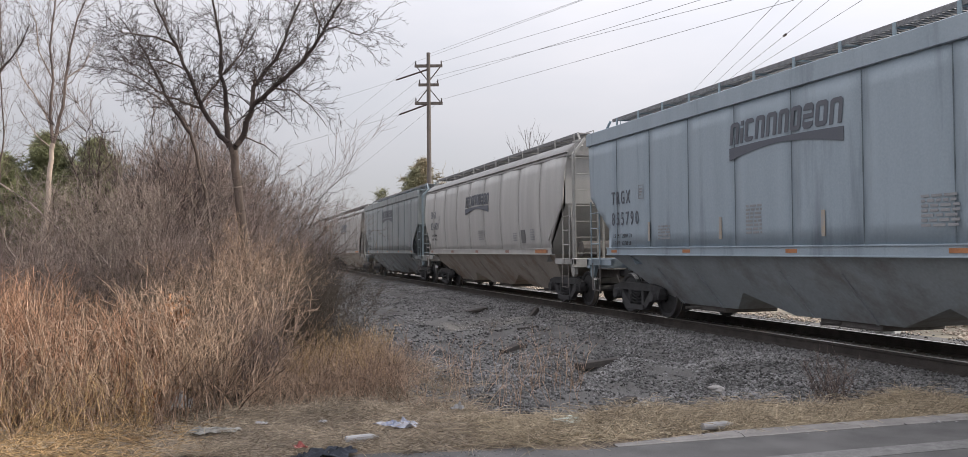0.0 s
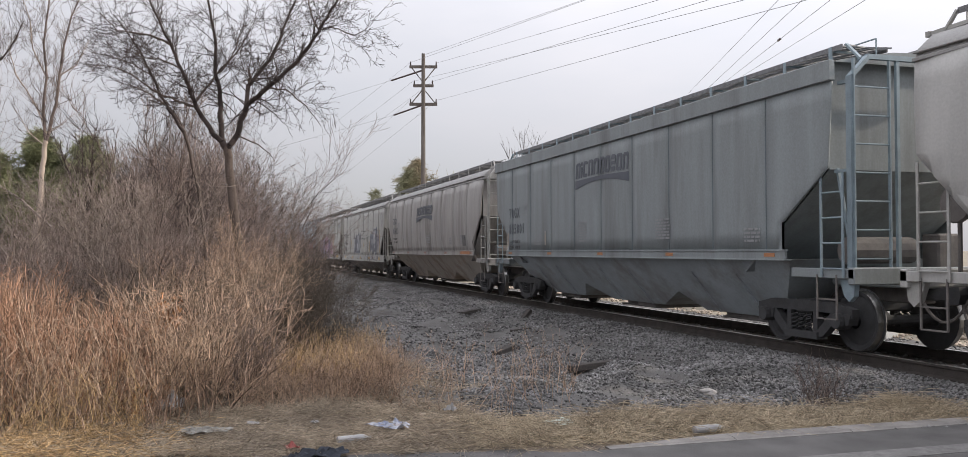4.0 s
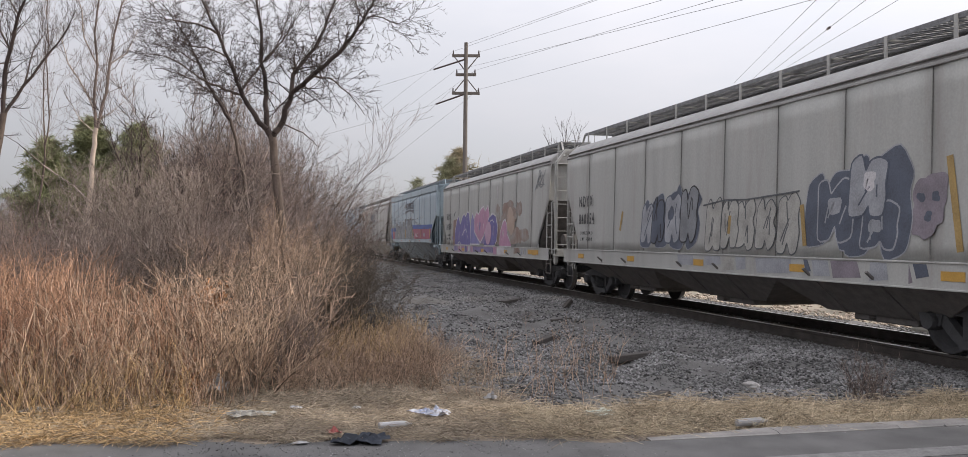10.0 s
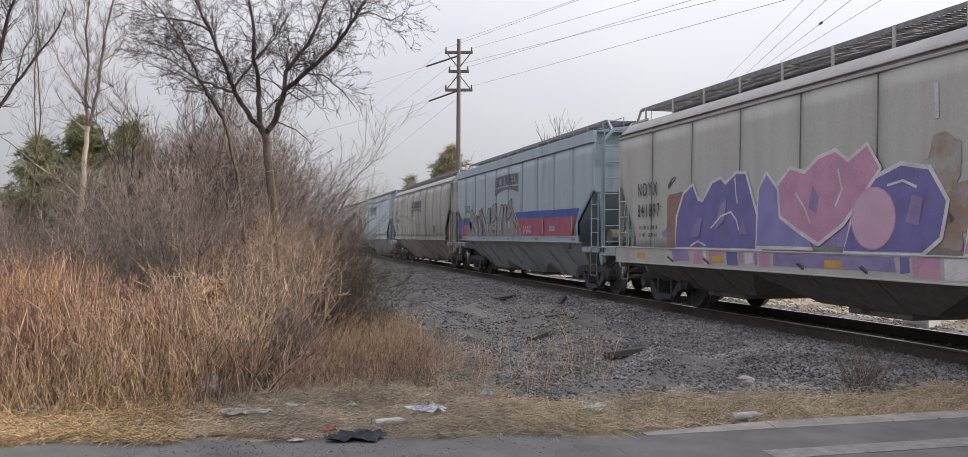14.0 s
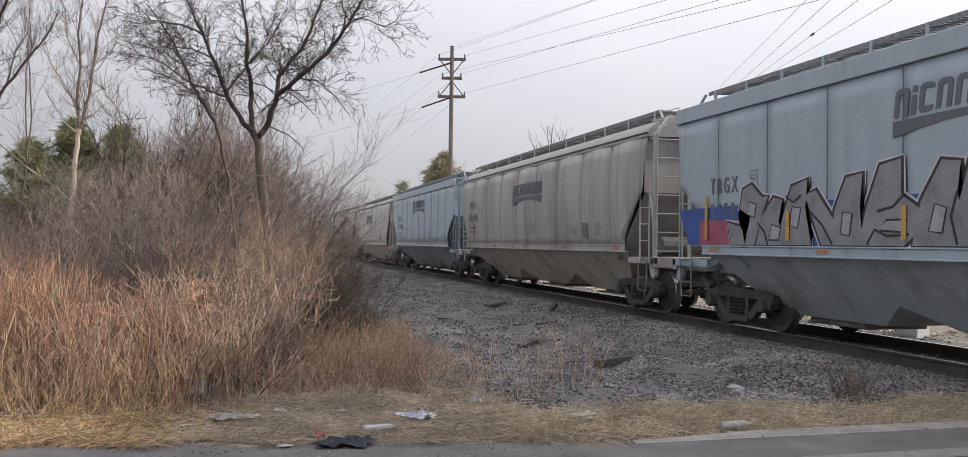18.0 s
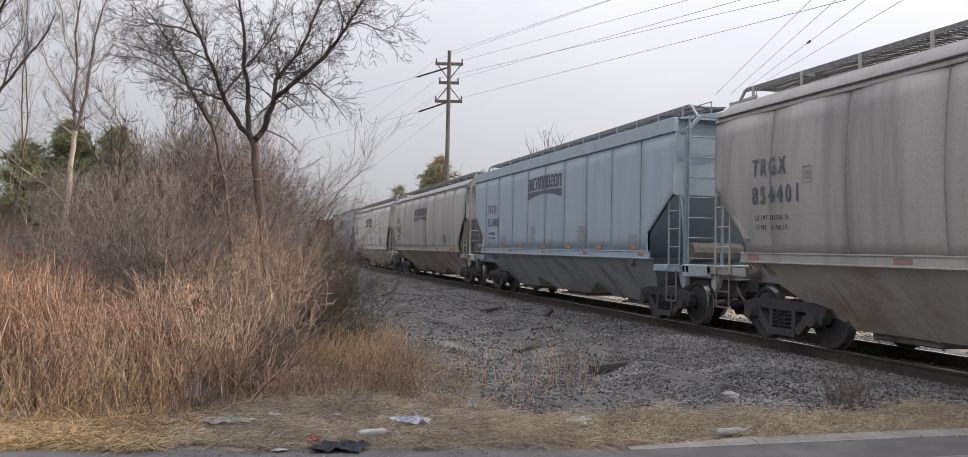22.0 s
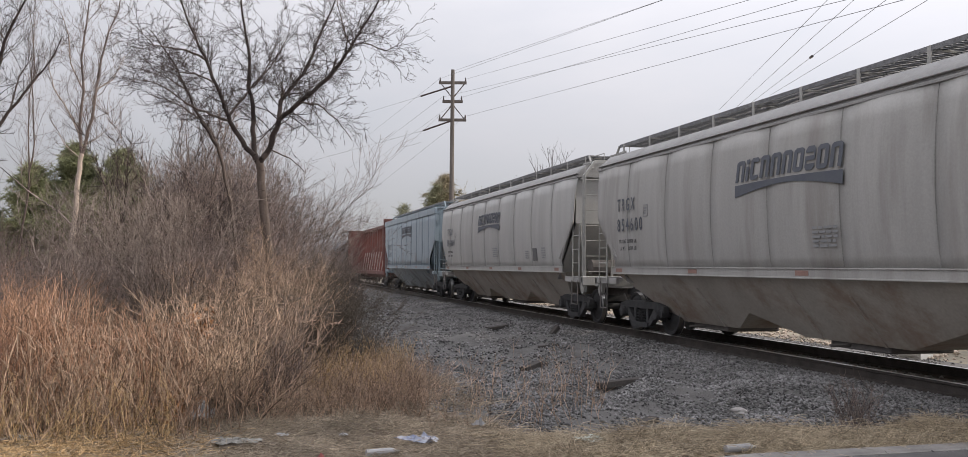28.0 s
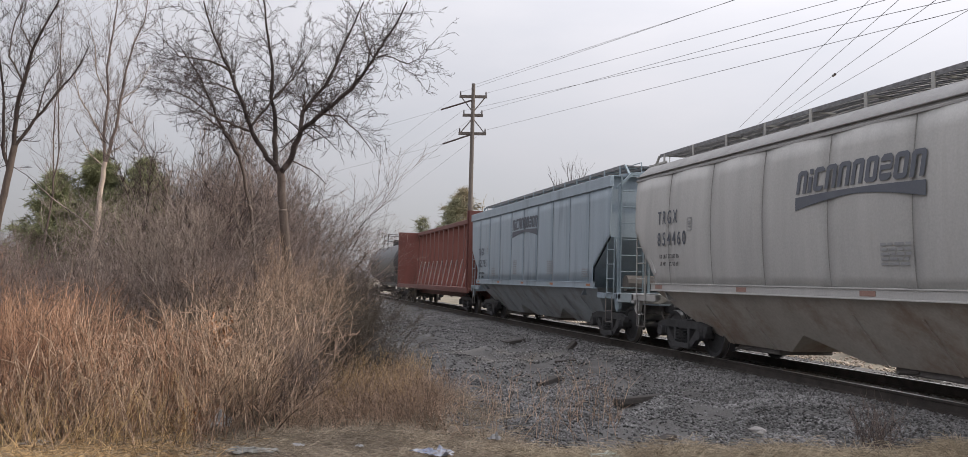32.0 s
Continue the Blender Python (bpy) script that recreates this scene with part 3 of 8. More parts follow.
def bars(car, x, z, w, h, rows, y, mat=None, name="small_print"):
    """Small print: plain bars."""
    bm = bmesh.new()
    rr = random.Random(int(abs(x * 100)) + rows)
    for k in range(rows):
        zz = z + h / 2 - (k + 0.5) * h / rows
        xx = x - w / 2
        while xx < x + w / 2 - 0.02:
            ww = rr.uniform(0.06, 0.2)
            box(bm, xx, min(xx + ww, x + w / 2), y - 0.003, y, zz - h / rows * 0.28, zz + h / rows * 0.28)
            xx += ww + 0.035
    part(name, bm, mat or M_PRINT, car)


def emblem(car, x, z, w, y):
    """The owner's mark: ten plain slanting frames over a bar with an arched underside."""
    n = 18
    line = lambda u: z + 0.03 * math.sin(math.pi * u)
    top = [(x - w / 2 + w * k / n, line(k / n)) for k in range(n + 1)]
    low = [(x - w / 2 + w * k / n, line(k / n) - 0.085 - 0.125 * abs(2 * k / n - 1) ** 1.6) for k in range(n, -1, -1)]
    bm = bmesh.new()
    f = [bm.verts.new((px, y - 0.004, pz)) for px, pz in top + low]
    g = [bm.verts.new((px, y, pz)) for px, pz in top + low]
    m = len(f)
    for k in range(n):
        bm.faces.new((f[k], f[k + 1], f[m - 2 - k], f[m - 1 - k]))
    for k in range(m):
        bm.faces.new((f[k], g[k], g[(k + 1) % m], f[(k + 1) % m]))
    bmesh.ops.recalc_face_normals(bm, faces=bm.faces)
    mark = part("emblem", bm, M_INK, car, "dark blue arched bar under plain frames")
    ws = [1.0, 0.45, 0.98, 1, 1.05, 1, 1, 0.95, 1.05, 1.05]
    cur, h, lean, st = x - w / 2 + 0.01, 0.37, 0.05, 0.085
    for k, a in enumerate(ws):
        cw = a / sum(ws) * w - 0.05
        zb = line((cur + cw / 2 - x + w / 2) / w) + 0.045
        bm = bmesh.new()
        slant = lambda px, pz: (px + lean * (pz - zb) / h, pz)
        if k == 1:
            prism(bm, [slant(cur, zb), slant(cur + cw, zb), slant(cur + cw, zb + 0.25), slant(cur, zb + 0.25)], y - 0.004, y)
            part("emblem_block", bm, M_INK, mark)
            bm = bmesh.new()
            prism(bm, [slant(cur, zb + 0.29), slant(cur + cw, zb + 0.29), slant(cur + cw, zb + h), slant(cur, zb + h)], y - 0.004, y)
        else:
            # a block with cut corners and one opening: closed, or open at the foot or on one side, or two slits
            kind_ = "abcaaabdba"[k]
            c, m0 = 0.05, 0.004
            slits = [(zb + 0.10, zb + 0.15, st * 0.4, 0), (zb + 0.22, zb + 0.27, 0, st * 0.4)] if kind_ == "d" else [(zb + (m0 if kind_ == "a" else 0.075), zb + h - 0.075, st, m0 if kind_ == "c" else st)]
            z_edges = sorted({zb, zb + h, *(v for q in slits for v in q[:2])})
            for z0, z1 in zip(z_edges, z_edges[1:]):
                cut = [q for q in slits if q[0] <= z0 + 1e-6 and q[1] >= z1 - 1e-6]
                runs = [(cur, cur + cut[0][2]), (cur + cw - cut[0][3], cur + cw)] if cut else [(cur, cur + cw)]
                for u0, u1 in runs:
                    if u1 - u0 > 0.012 and z1 - z0 > 0.012:
                        c0 = min(c, (u1 - u0) / 3) if z0 == zb and u0 == cur and not cut else 0
                        c1 = min(c, (u1 - u0) / 3) if z1 == zb + h else 0
                        pts = [(u0 + c0, z0), (u1 - c0, z0)] + ([(u1, z0 + min(c0, (z1 - z0) / 2))] if c0 else []) + ([(u1, z1 - min(c1, (z1 - z0) / 2))] if c1 else []) + [(u1 - c1, z1), (u0 + c1, z1)]
                        pts += ([(u0, z1 - min(c1, (z1 - z0) / 2))] if c1 else []) + ([(u0, z0 + min(c0, (z1 - z0) / 2))] if c0 else [])
                        prism(bm, [slant(*q) for q in pts], y - 0.004, y)
        part("emblem_block", bm, M_INK, mark)
        cur += cw + 0.05


def ladder(bm, x0, x1, y0, y1, z0, z1, step=0.36, r=0.016, w=0.05):
    """Two stiles and round rungs."""
    bar(bm, (x0, y0, z0), (x0, y0, z1), w, w * 0.5)
    bar(bm, (x1, y1, z0), (x1, y1, z1), w, w * 0.5)
    z = z0 + 0.12
    while z < z1:
        tube(bm, (x0, y0, z), (x1, y1, z), r, 6)
        z += step


def hopper(name, label, half, paint, chute, lad, style, group="hopper cars of the train"):
    """A covered hopper car. style: 'round' (bulging side, curved roof), 'flat' (flat side, boxy eave), 'deep' (flat side, deep sill)."""
    car = empty(name, label, "hopper car", group)
    W = 1.55
    end = half - 0.76                      # end of the side sheet at the eave
    sill0, sill1, eave = (1.36, 1.50, 3.87 if style == "round" else 3.92) if style != "deep" else (0.93, 1.26, 3.80)
    mid = 2.67 if style != "deep" else 2.72
    low = end - {"round": 1.07, "flat": 1.15, "deep": 1.03}[style]      # foot of the cut-away corner
    knee = sill1 + {"round": 0.18, "flat": 0.43, "deep": 0.24}[style]
    sill_x = low + 0.1 if style != "deep" else end + 0.06

    def side_y(z):
        if style == "round":
            return W - 0.02 + 0.085 * math.sin(math.pi * min(max((z - sill1) / (eave - sill1), 0), 1)) ** 0.8
        if style == "deep":
            return W + 0.03 - 0.05 * (z - sill1) / (eave - sill1)
        return W + 0.02

    # side panels between the seams
    n = 9 if style != "flat" else 10
    xs = [-end + 2 * end * k / n for k in range(n + 1)]
    zs = [sill1 + (eave - sill1) * k / 8 for k in range(9)]

    def limit(z):
        """Half length of the side at height z."""
        if z >= mid:
            return end - 0.10 * (eave - z) / (eave - mid)
        if z <= knee:
            return low
        return low + (end - 0.10 - low) * (z - knee) / (mid - knee)

    for s in (-1, 1):
        for k in range(n):
            bm = bmesh.new()
            cols = 6
            rows_v = []
            zz = sorted(set(zs + [mid, knee]))
            for z in zz:
                row = []
                for c in range(cols + 1):
                    u = c / cols
                    x = xs[k] + (xs[k + 1] - xs[k]) * u
                    x = max(-limit(z), min(limit(z), x))
                    bulge = (0.026 * math.sin(math.pi * u) if style == "round" else 0.010 * max(math.sin(math.pi * u), 0) ** 0.5) - ({"round": 0.002, "flat": 0.002, "deep": 0.006}[style] if c in (0, cols) else 0)
                    row.append(bm.verts.new((x, s * (side_y(z) + bulge), z)))
                rows_v.append(row)
            for A, B in zip(rows_v, rows_v[1:]):
                for c in range(cols):
                    if (A[c].co - A[c + 1].co).length > 1e-4 or (B[c].co - B[c + 1].co).length > 1e-4:
                        bm.faces.new((A[c], A[c + 1], B[c + 1], B[c]))
            bmesh.ops.remove_doubles(bm, verts=bm.verts, dist=1e-4)
            for f in bm.faces:
                f.smooth = True
            bmesh.ops.recalc_face_normals(bm, faces=bm.faces)
            r = bmesh.ops.extrude_face_region(bm, geom=bm.faces[:])
            bmesh.ops.translate(bm, vec=(0, -s * 0.03, 0), verts=[v for v in r["geom"] if isinstance(v, bmesh.types.BMVert)])
            bmesh.ops.recalc_face_normals(bm, faces=bm.faces)
            part("side_panel", bm, paint, car)
        if s < 0:
            for k in range(1, n):
                bm = bmesh.new()
                zlo = sill1 + 0.02
                if abs(xs[k]) > low:
                    zlo = mid
                zz = [zlo + (eave - 0.03 - zlo) * j / 8 for j in range(9)]
                wv = [0.007 + 0.003 * math.sin(j * 2.1 + k) for j in range(9)]
                A = [bm.verts.new((xs[k] - wv[j], -(side_y(z) + 0.004), z)) for j, z in enumerate(zz)]
                B = [bm.verts.new((xs[k] + wv[j], -(side_y(z) + 0.004), z)) for j, z in enumerate(zz)]
                for j in range(8):
                    bm.faces.new((A[j], B[j], B[j + 1], A[j + 1]))
                r = bmesh.ops.extrude_face_region(bm, geom=bm.faces[:])
                bmesh.ops.translate(bm, vec=(0, 0.02, 0), verts=[v for v in r["geom"] if isinstance(v, bmesh.types.BMVert)])
                bmesh.ops.recalc_face_normals(bm, faces=bm.faces)
                part("weld_seam", bm, {"round": M_SEAM, "flat": M_SEAM_B, "deep": M_SEAM_T}[style], car)
        # side sill
        bm = bmesh.new()
        yo = s * (W + 0.02)
        prism(bm, [(-sill_x, sill0 + 0.005), (sill_x, sill0 + 0.005), (sill_x, sill1 - 0.012), (-sill_x, sill1 - 0.012)], min(yo, yo + s * 0.03), max(yo, yo + s * 0.03))
        sill = part("side_sill", bm, paint, car)
        bm = bmesh.new()
        box(bm, -sill_x, sill_x, min(yo - s * 0.08, yo + s * 0.05), max(yo - s * 0.08, yo + s * 0.05), sill0 - 0.02, sill0 + 0.005, 0.004)
        part("sill_flange", bm, paint, sill)
        bm = bmesh.new()
        box(bm, -sill_x, sill_x, min(yo - s * 0.03, yo + s * 0.045), max(yo - s * 0.03, yo + s * 0.045), sill1 - 0.012, sill1 + 0.012, 0.004)
        part("sill_ledge", bm, paint, sill)
        if style == "round":
            # stiffening plates at the cut-away corners
            for q in (-1, 1):
                bm = bmesh.new()
                zc = knee + 0.36
                prism(bm, [(q * (limit(zc - 0.30) - 0.10), zc - 0.30), (q * (limit(zc + 0.26) - 0.10), zc + 0.26), (q * (limit(zc + 0.26) - 0.30), zc + 0.26), (q * (limit(zc - 0.30) - 0.22), zc - 0.30)],
                      min(s * (side_y(zc) + 0.005), s * (side_y(zc) + 0.03)), max(s * (side_y(zc) + 0.005), s * (side_y(zc) + 0.03)))
                part("corner_gusset", bm, paint, car)
        # eave
        bm = bmesh.new()
        ye = s * (side_y(eave))
        if style == "flat":
            box(bm, -end - 0.02, end + 0.02, min(ye - s * 0.05, ye + s * 0.05), max(ye - s * 0.05, ye + s * 0.05), eave - 0.02, eave + 0.27, 0.01)
        else:
            box(bm, -end - 0.02, end + 0.02, min(ye - s * 0.03, ye + s * 0.03), max(ye - s * 0.03, ye + s * 0.03), eave - 0.025, eave + 0.025, 0.008)
            bead = bmesh.new()
            box(bead, -end - 0.02, end + 0.02, min(ye - s * 0.06, ye + s * 0.02), max(ye - s * 0.06, ye + s * 0.005), eave + 0.078, eave + 0.10, 0.006)
            part("eave_bead", bead, M_ROOF, car)
        part("eave", bm, paint if style == "flat" else M_ROOF, car)
    # roof
    bm = bmesh.new()
    e1 = eave + (0.25 if style == "flat" else 0.0)
    if style == "flat":
        prof = [(side_y(eave) - 0.02, e1), (1.1, e1 + 0.1), (0.5, e1 + 0.19), (0, e1 + 0.21)]
    else:
        prof = [(side_y(eave) - 0.01, e1), (side_y(eave) - 0.05, e1 + 0.14), (1.25, e1 + 0.34), (0.8, e1 + 0.47), (0.4, e1 + 0.52), (0, e1 + 0.53)]
    full = [(-a, b) for a, b in prof] + [(a, b) for a, b in prof[-2::-1]]
    xr = [-end, -end + 0.35] + [-end + 0.35 + (2 * end - 0.7) * k / 8 for k in range(1, 8)] + [end - 0.35, end]
    rows_v = [[bm.verts.new((x, y, z)) for y, z in full] for x in xr]
    for A, B in zip(rows_v, rows_v[1:]):
        for c in range(len(full) - 1):
            f = bm.faces.new((A[c], A[c + 1], B[c + 1], B[c]))
            f.smooth = True
    bm.faces.new(rows_v[0])
    bm.faces.new(rows_v[-1])
    bmesh.ops.recalc_face_normals(bm, faces=bm.faces)
    part("roof", bm, paint if style == "flat" else M_ROOF, car)
    # hatch trough
    bm = bmesh.new()
    zt = prof[-1][1]
    box(bm, -end + 0.6, end - 0.6, -0.32, 0.32, zt - 0.02, zt + 0.07, 0.02)
    part("hatch_cover", bm, paint, car)
    # end walls, slope sheets
    for s in (-1, 1):
        bm = bmesh.new()
        a = s * (end - 0.115)
        edge_line = [(-W + 0.03, mid - 0.02), (W - 0.03, mid - 0.02)] + [(y_, z_ - 0.012) for y_, z_ in full[::-1]]
        f0 = [bm.verts.new((a, y_, z_)) for y_, z_ in edge_line]
        f1 = [bm.verts.new((a - s * 0.03, y_, z_)) for y_, z_ in edge_line]
        bm.faces.new(f0)
        bm.faces.new(f1[::-1])
        for j in range(len(f0)):
            bm.faces.new((f0[j], f1[j], f1[(j + 1) % len(f0)], f0[(j + 1) % len(f0)]))
        bmesh.ops.recalc_face_normals(bm, faces=bm.faces)
        part("end_wall", bm, paint, car)
        bm = bmesh.new()
        bot = s * (low - (end - 0.10 - low) * (knee - 1.15) / (mid - knee))
        v = [bm.verts.new(p) for p in ((a, -W + 0.06, mid), (a, W - 0.06, mid), (bot, W - 0.06, 1.15), (bot, -W + 0.06, 1.15))]
        bm.faces.new(v)
        r = bmesh.ops.extrude_face_region(bm, geom=bm.faces[:])
        bmesh.ops.translate(bm, vec=(-s * 0.04, 0, 0), verts=[q for q in r["geom"] if isinstance(q, bmesh.types.BMVert)])
        bmesh.ops.recalc_face_normals(bm, faces=bm.faces)
        part("slope_sheet", bm, paint if style != "deep" else M_RUSTY, car)
        # platform and end sill
        bm = bmesh.new()
        x0, x1 = sorted((s * (low - 0.35), s * (half - 0.42)))
        box(bm, x0, x1, -0.42, 0.42, 0.95, 1.22, 0.02)
        xe0, xe1 = sorted((s * (half - 0.55), s * (half - 0.42)))
        box(bm, xe0, xe1, -1.5, 1.5, 1.02, 1.26, 0.015)
        xo0, xo1 = sorted((s * (sill_x + 0.004), s * (half - 0.42)))
        for q in (-1, 1):
            y0, y1 = sorted((q * 1.42, q * 1.5))
            box(bm, xo0, xo1, y0, y1, 1.10, 1.24, 0.01)
        part("end_sill", bm, paint, car)
        for q in (-1, 1):
            bm = bmesh.new()
            y0, y1 = sorted((q * 1.36, q * 1.44))
            prism(bm, [(s * (half - 0.80), 1.12), (s * (half - 0.46), 1.12), (s * (half - 0.50), 0.86), (s * (half - 0.60), 0.78), (s * (half - 0.70), 0.86)], y0, y1)
            part("jacking_lug", bm, lad, car)
        # corner posts and roof frame of the end cage
        xp = s * (half - 0.56)
        top = eave + (0.40 if style != "flat" else 0.30)

        def cage(name, a_, b_, w_):
            piece = bmesh.new()
            part(name, bar(piece, a_, b_, w_, w_), lad, car)

        for q in (-1, 1):
            if q * s > 0 and style != "deep":          # no climbing frame at these two corners
                continue
            piece = bmesh.new()
            bar(piece, (xp, q * 1.42, 1.2), (xp, q * 1.42, eave + 0.02), 0.10, 0.06)
            bar(piece, (xp, q * 1.42, eave), (xp, q * 1.12, top), 0.10, 0.06)
            part("corner_post", piece, lad, car)
            cage("cage_rail", (xp, q * 1.42, eave - 0.05), (s * (end - 0.03), q * 1.42, eave - 0.05), 0.05)
            cage("cage_brace", (xp, q * 1.38, 1.26), (s * (end - 0.12), q * 1.38, mid), 0.04)
            cage("cage_rail", (xp, q * 1.42, mid - 0.05), (s * (end - 0.12), q * 1.42, mid - 0.05), 0.04)
            cage("inner_post", (xp, q * 0.62, 1.2), (xp, q * 0.62, top), 0.05)
        cage("cage_beam", (xp, -1.14, top), (xp, 1.14, top), 0.07)
        cage("cage_rail", (xp, -1.1, top), (s * (end - 0.6), -1.1, top + 0.02), 0.05)
        # ladders: end ladder near the corner, side ladder beside the sill
        for q in (-1, 1):
            framed = q * s < 0
            if framed:
                bm = bmesh.new()
                ladder(bm, s * (half - 0.51), s * (half - 0.51), q * 1.40, q * 0.80, 1.26, eave + 0.25, 0.40, 0.013, 0.045)
                part("ladder", bm, lad, car, "welded end ladder")
            bm = bmesh.new()
            ladder(bm, s * (half - (0.60 if framed else 0.78)), s * (half - (1.06 if framed else 1.26)), q * 1.53, q * 1.53, 1.12, mid - 0.08, 0.36, 0.013, 0.04)
            part("ladder", bm, lad, car, "welded side ladder")
            bm = bmesh.new()
            xs0, xs1 = s * (half - 0.78), s * (half - 1.2)
            for pa, pb in (((xs0, 1.15), (xs0, 0.52)), ((xs0, 0.52), (xs1, 0.52)), ((xs1, 0.52), (xs1, 1.15)), ((xs0, 0.8), (xs1, 0.8))):
                bar(bm, (pa[0], q * 1.5, pa[1]), (pb[0], q * 1.5, pb[1]), 0.026, 0.02)
            part("stirrup_step", bm, M_RUSTY, car)
        # dark machinery on the platform
        bm = bmesh.new()
        if s > 0:
            tube(bm, (s * (half - 1.25), -0.95, 1.5), (s * (half - 1.25), 0.2, 1.5), 0.2, 12)
            box(bm, min(s * (half - 1.0), s * (half - 1.35)), max(s * (half - 1.0), s * (half - 1.35)), 0.5, 0.9, 1.22, 1.75, 0.03)
        else:
            lathe(bm, [(0.24, -0.75), (0.26, -0.72), (0.26, -0.69), (0.24, -0.66)], 14)
            bmesh.ops.transform(bm, matrix=Matrix.Translation((s * (half - 0.56), 0, 2.1)), verts=bm.verts)
            tube(bm, (s * (half - 0.6), -0.7, 1.2), (s * (half - 0.6), -0.7, 2.1), 0.03, 6)
        part("brake_gear" if s > 0 else "brake_wheel", bm, M_RUSTY, car)
    # chutes
    total = low + 0.1
    cuts = [-total, -total / 3 - 0.1, total / 3 + 0.1, total]
    for k in range(3):
        x0, x1 = cuts[k], cuts[k + 1]
        xc = (x0 + x1) / 2 + (0.35 if k == 0 else -0.35 if k == 2 else 0)
        foot, fw = (0.34, 0.66) if style != "deep" else (0.42, 0.9)
        join = 0.68 if style != "deep" else 0.86
        bm = bmesh.new()
        at_ = lambda e, z: e + ((xc + (1.25 if e > xc else -1.25)) - e) * (sill0 - z) / (sill0 - foot)
        wide = lambda z: 1.5 + (fw - 1.5) * (sill0 - z) / (sill0 - foot)
        xl_, xr_ = (x0 if k > 0 else at_(x0, join)), (x1 if k < 2 else at_(x1, join))
        rings = [(x0, x1, sill0, 1.5), (xl_, xr_, join, wide(join)), (xc - 1.25, xc + 1.25, foot, fw)]
        V = [[bm.verts.new(p) for p in ((a_, -w_, z_), (b_, -w_, z_), (b_, w_, z_), (a_, w_, z_))] for a_, b_, z_, w_ in rings]
        for A_, B_ in zip(V, V[1:]):
            for j in range(4):
                bm.faces.new((A_[j], A_[(j + 1) % 4], B_[(j + 1) % 4], B_[j]))
        bm.faces.new(V[0])
        bm.faces.new(V[2])
        bmesh.ops.recalc_face_normals(bm, faces=bm.faces)
        part("chute", bm, chute if style != "deep" else M_RUSTY, car)
        for sx in (-1, 1):
            bm = bmesh.new()
            bar(bm, (xc + sx * 0.74, -wide(foot) - 0.01, foot), (xc + sx * 0.74, -wide(1.1) - 0.01, 1.1), 0.05, 0.03)
            part("chute_rib", bm, chute if style != "deep" else M_RUSTY, car)
        bm = bmesh.new()
        box(bm, xc - 0.7, xc + 0.7, -fw + 0.08, fw - 0.08, foot - 0.11, foot + 0.02, 0.02)
        gate = part("gate", bm, M_RUSTY, car)
        bm = bmesh.new()
        tube(bm, (xc - 0.2, -0.95, foot - 0.05), (xc - 0.2, 0.95, foot - 0.05), 0.025, 6)
        part("capstan_shaft", bm, M_RUSTY, gate)
    bm = bmesh.new()
    box(bm, -half + 0.7, half - 0.7, -0.16, 0.16, 0.72, 1.0, 0.02)
    part("centre_sill", bm, M_RUSTY, car)
    # running boards on the roof
    zb = {"round": 4.47, "flat": 4.50, "deep": 4.48}[style]
    inset = 0.25 if style != "flat" else 0.35
    for s in (-1, 1):
        bm = bmesh.new()
        y0, y1 = sorted((s * 0.28, s * 1.1))
        xl = end - inset
        box(bm, -xl, xl, y0, y0 + 0.02, zb - 0.045, zb + 0.03)
        box(bm, -xl, xl, y1 - 0.02, y1, zb - 0.045, zb + 0.03)
        m = int(2 * xl / 0.09)
        for k in range(m):
            xa = -xl + 2 * xl * k / m
            bar(bm, (xa, y0, zb), (xa + 0.16, y1, zb), 0.03, 0.02)
            bar(bm, (xa + 0.16, y0, zb), (xa, y1, zb), 0.03, 0.02)
        part("running_board", bm, M_GRATE, car, "expanded-metal roof walkway")
        b0 = None
        count = 12 if style != "flat" else 14
        for k in range(count):
            xa = -xl + 0.25 + (2 * xl - 0.5) * k / (count - 1)
            if b0 is None:
                bm = bmesh.new()
                base = eave + (0.14 if style != "flat" else 0.34)
                prism(bm, [(-0.035, zb + 0.03), (0.035, zb + 0.03), (0.035, base), (-0.035, base)], s * 1.1 - 0.008, s * 1.1 + 0.008)
                bar(bm, (0, s * 1.1, zb - 0.03), (0, s * 0.62, zb - 0.03), 0.03, 0.03)
                bar(bm, (0, s * 1.1, base + 0.01), (0, s * 1.32, base - 0.0), 0.04, 0.02)
                b0 = part("walkway_bracket", bm, lad, car, at=pose(xa, 0, 0))
            else:
                again(b0, car, pose(xa, 0, 0))
        for q in (-1, 1):
            bm = bmesh.new()
            xg = q * (end - 0.05)
            tube(bm, (xg, s * 0.75, zb - 0.2), (xg, s * 0.75, zb + 0.06), 0.012, 6)
            tube(bm, (xg, s * 0.75, zb + 0.06), (q * (end - 0.6), s * 0.75, zb + 0.06), 0.012, 6)
            part("grab_iron", bm, lad, car)
            bm = bmesh.new()
            bar(bm, (q * (end - 0.25), s * 1.1, zb), (q * (end + 0.08), s * 1.12, eave + (0.22 if style != "flat" else 0.3)), 0.05, 0.03)
            part("walkway_brace", bm, lad, car)
    # reflectors along the sill
    yr = -(W + 0.052)
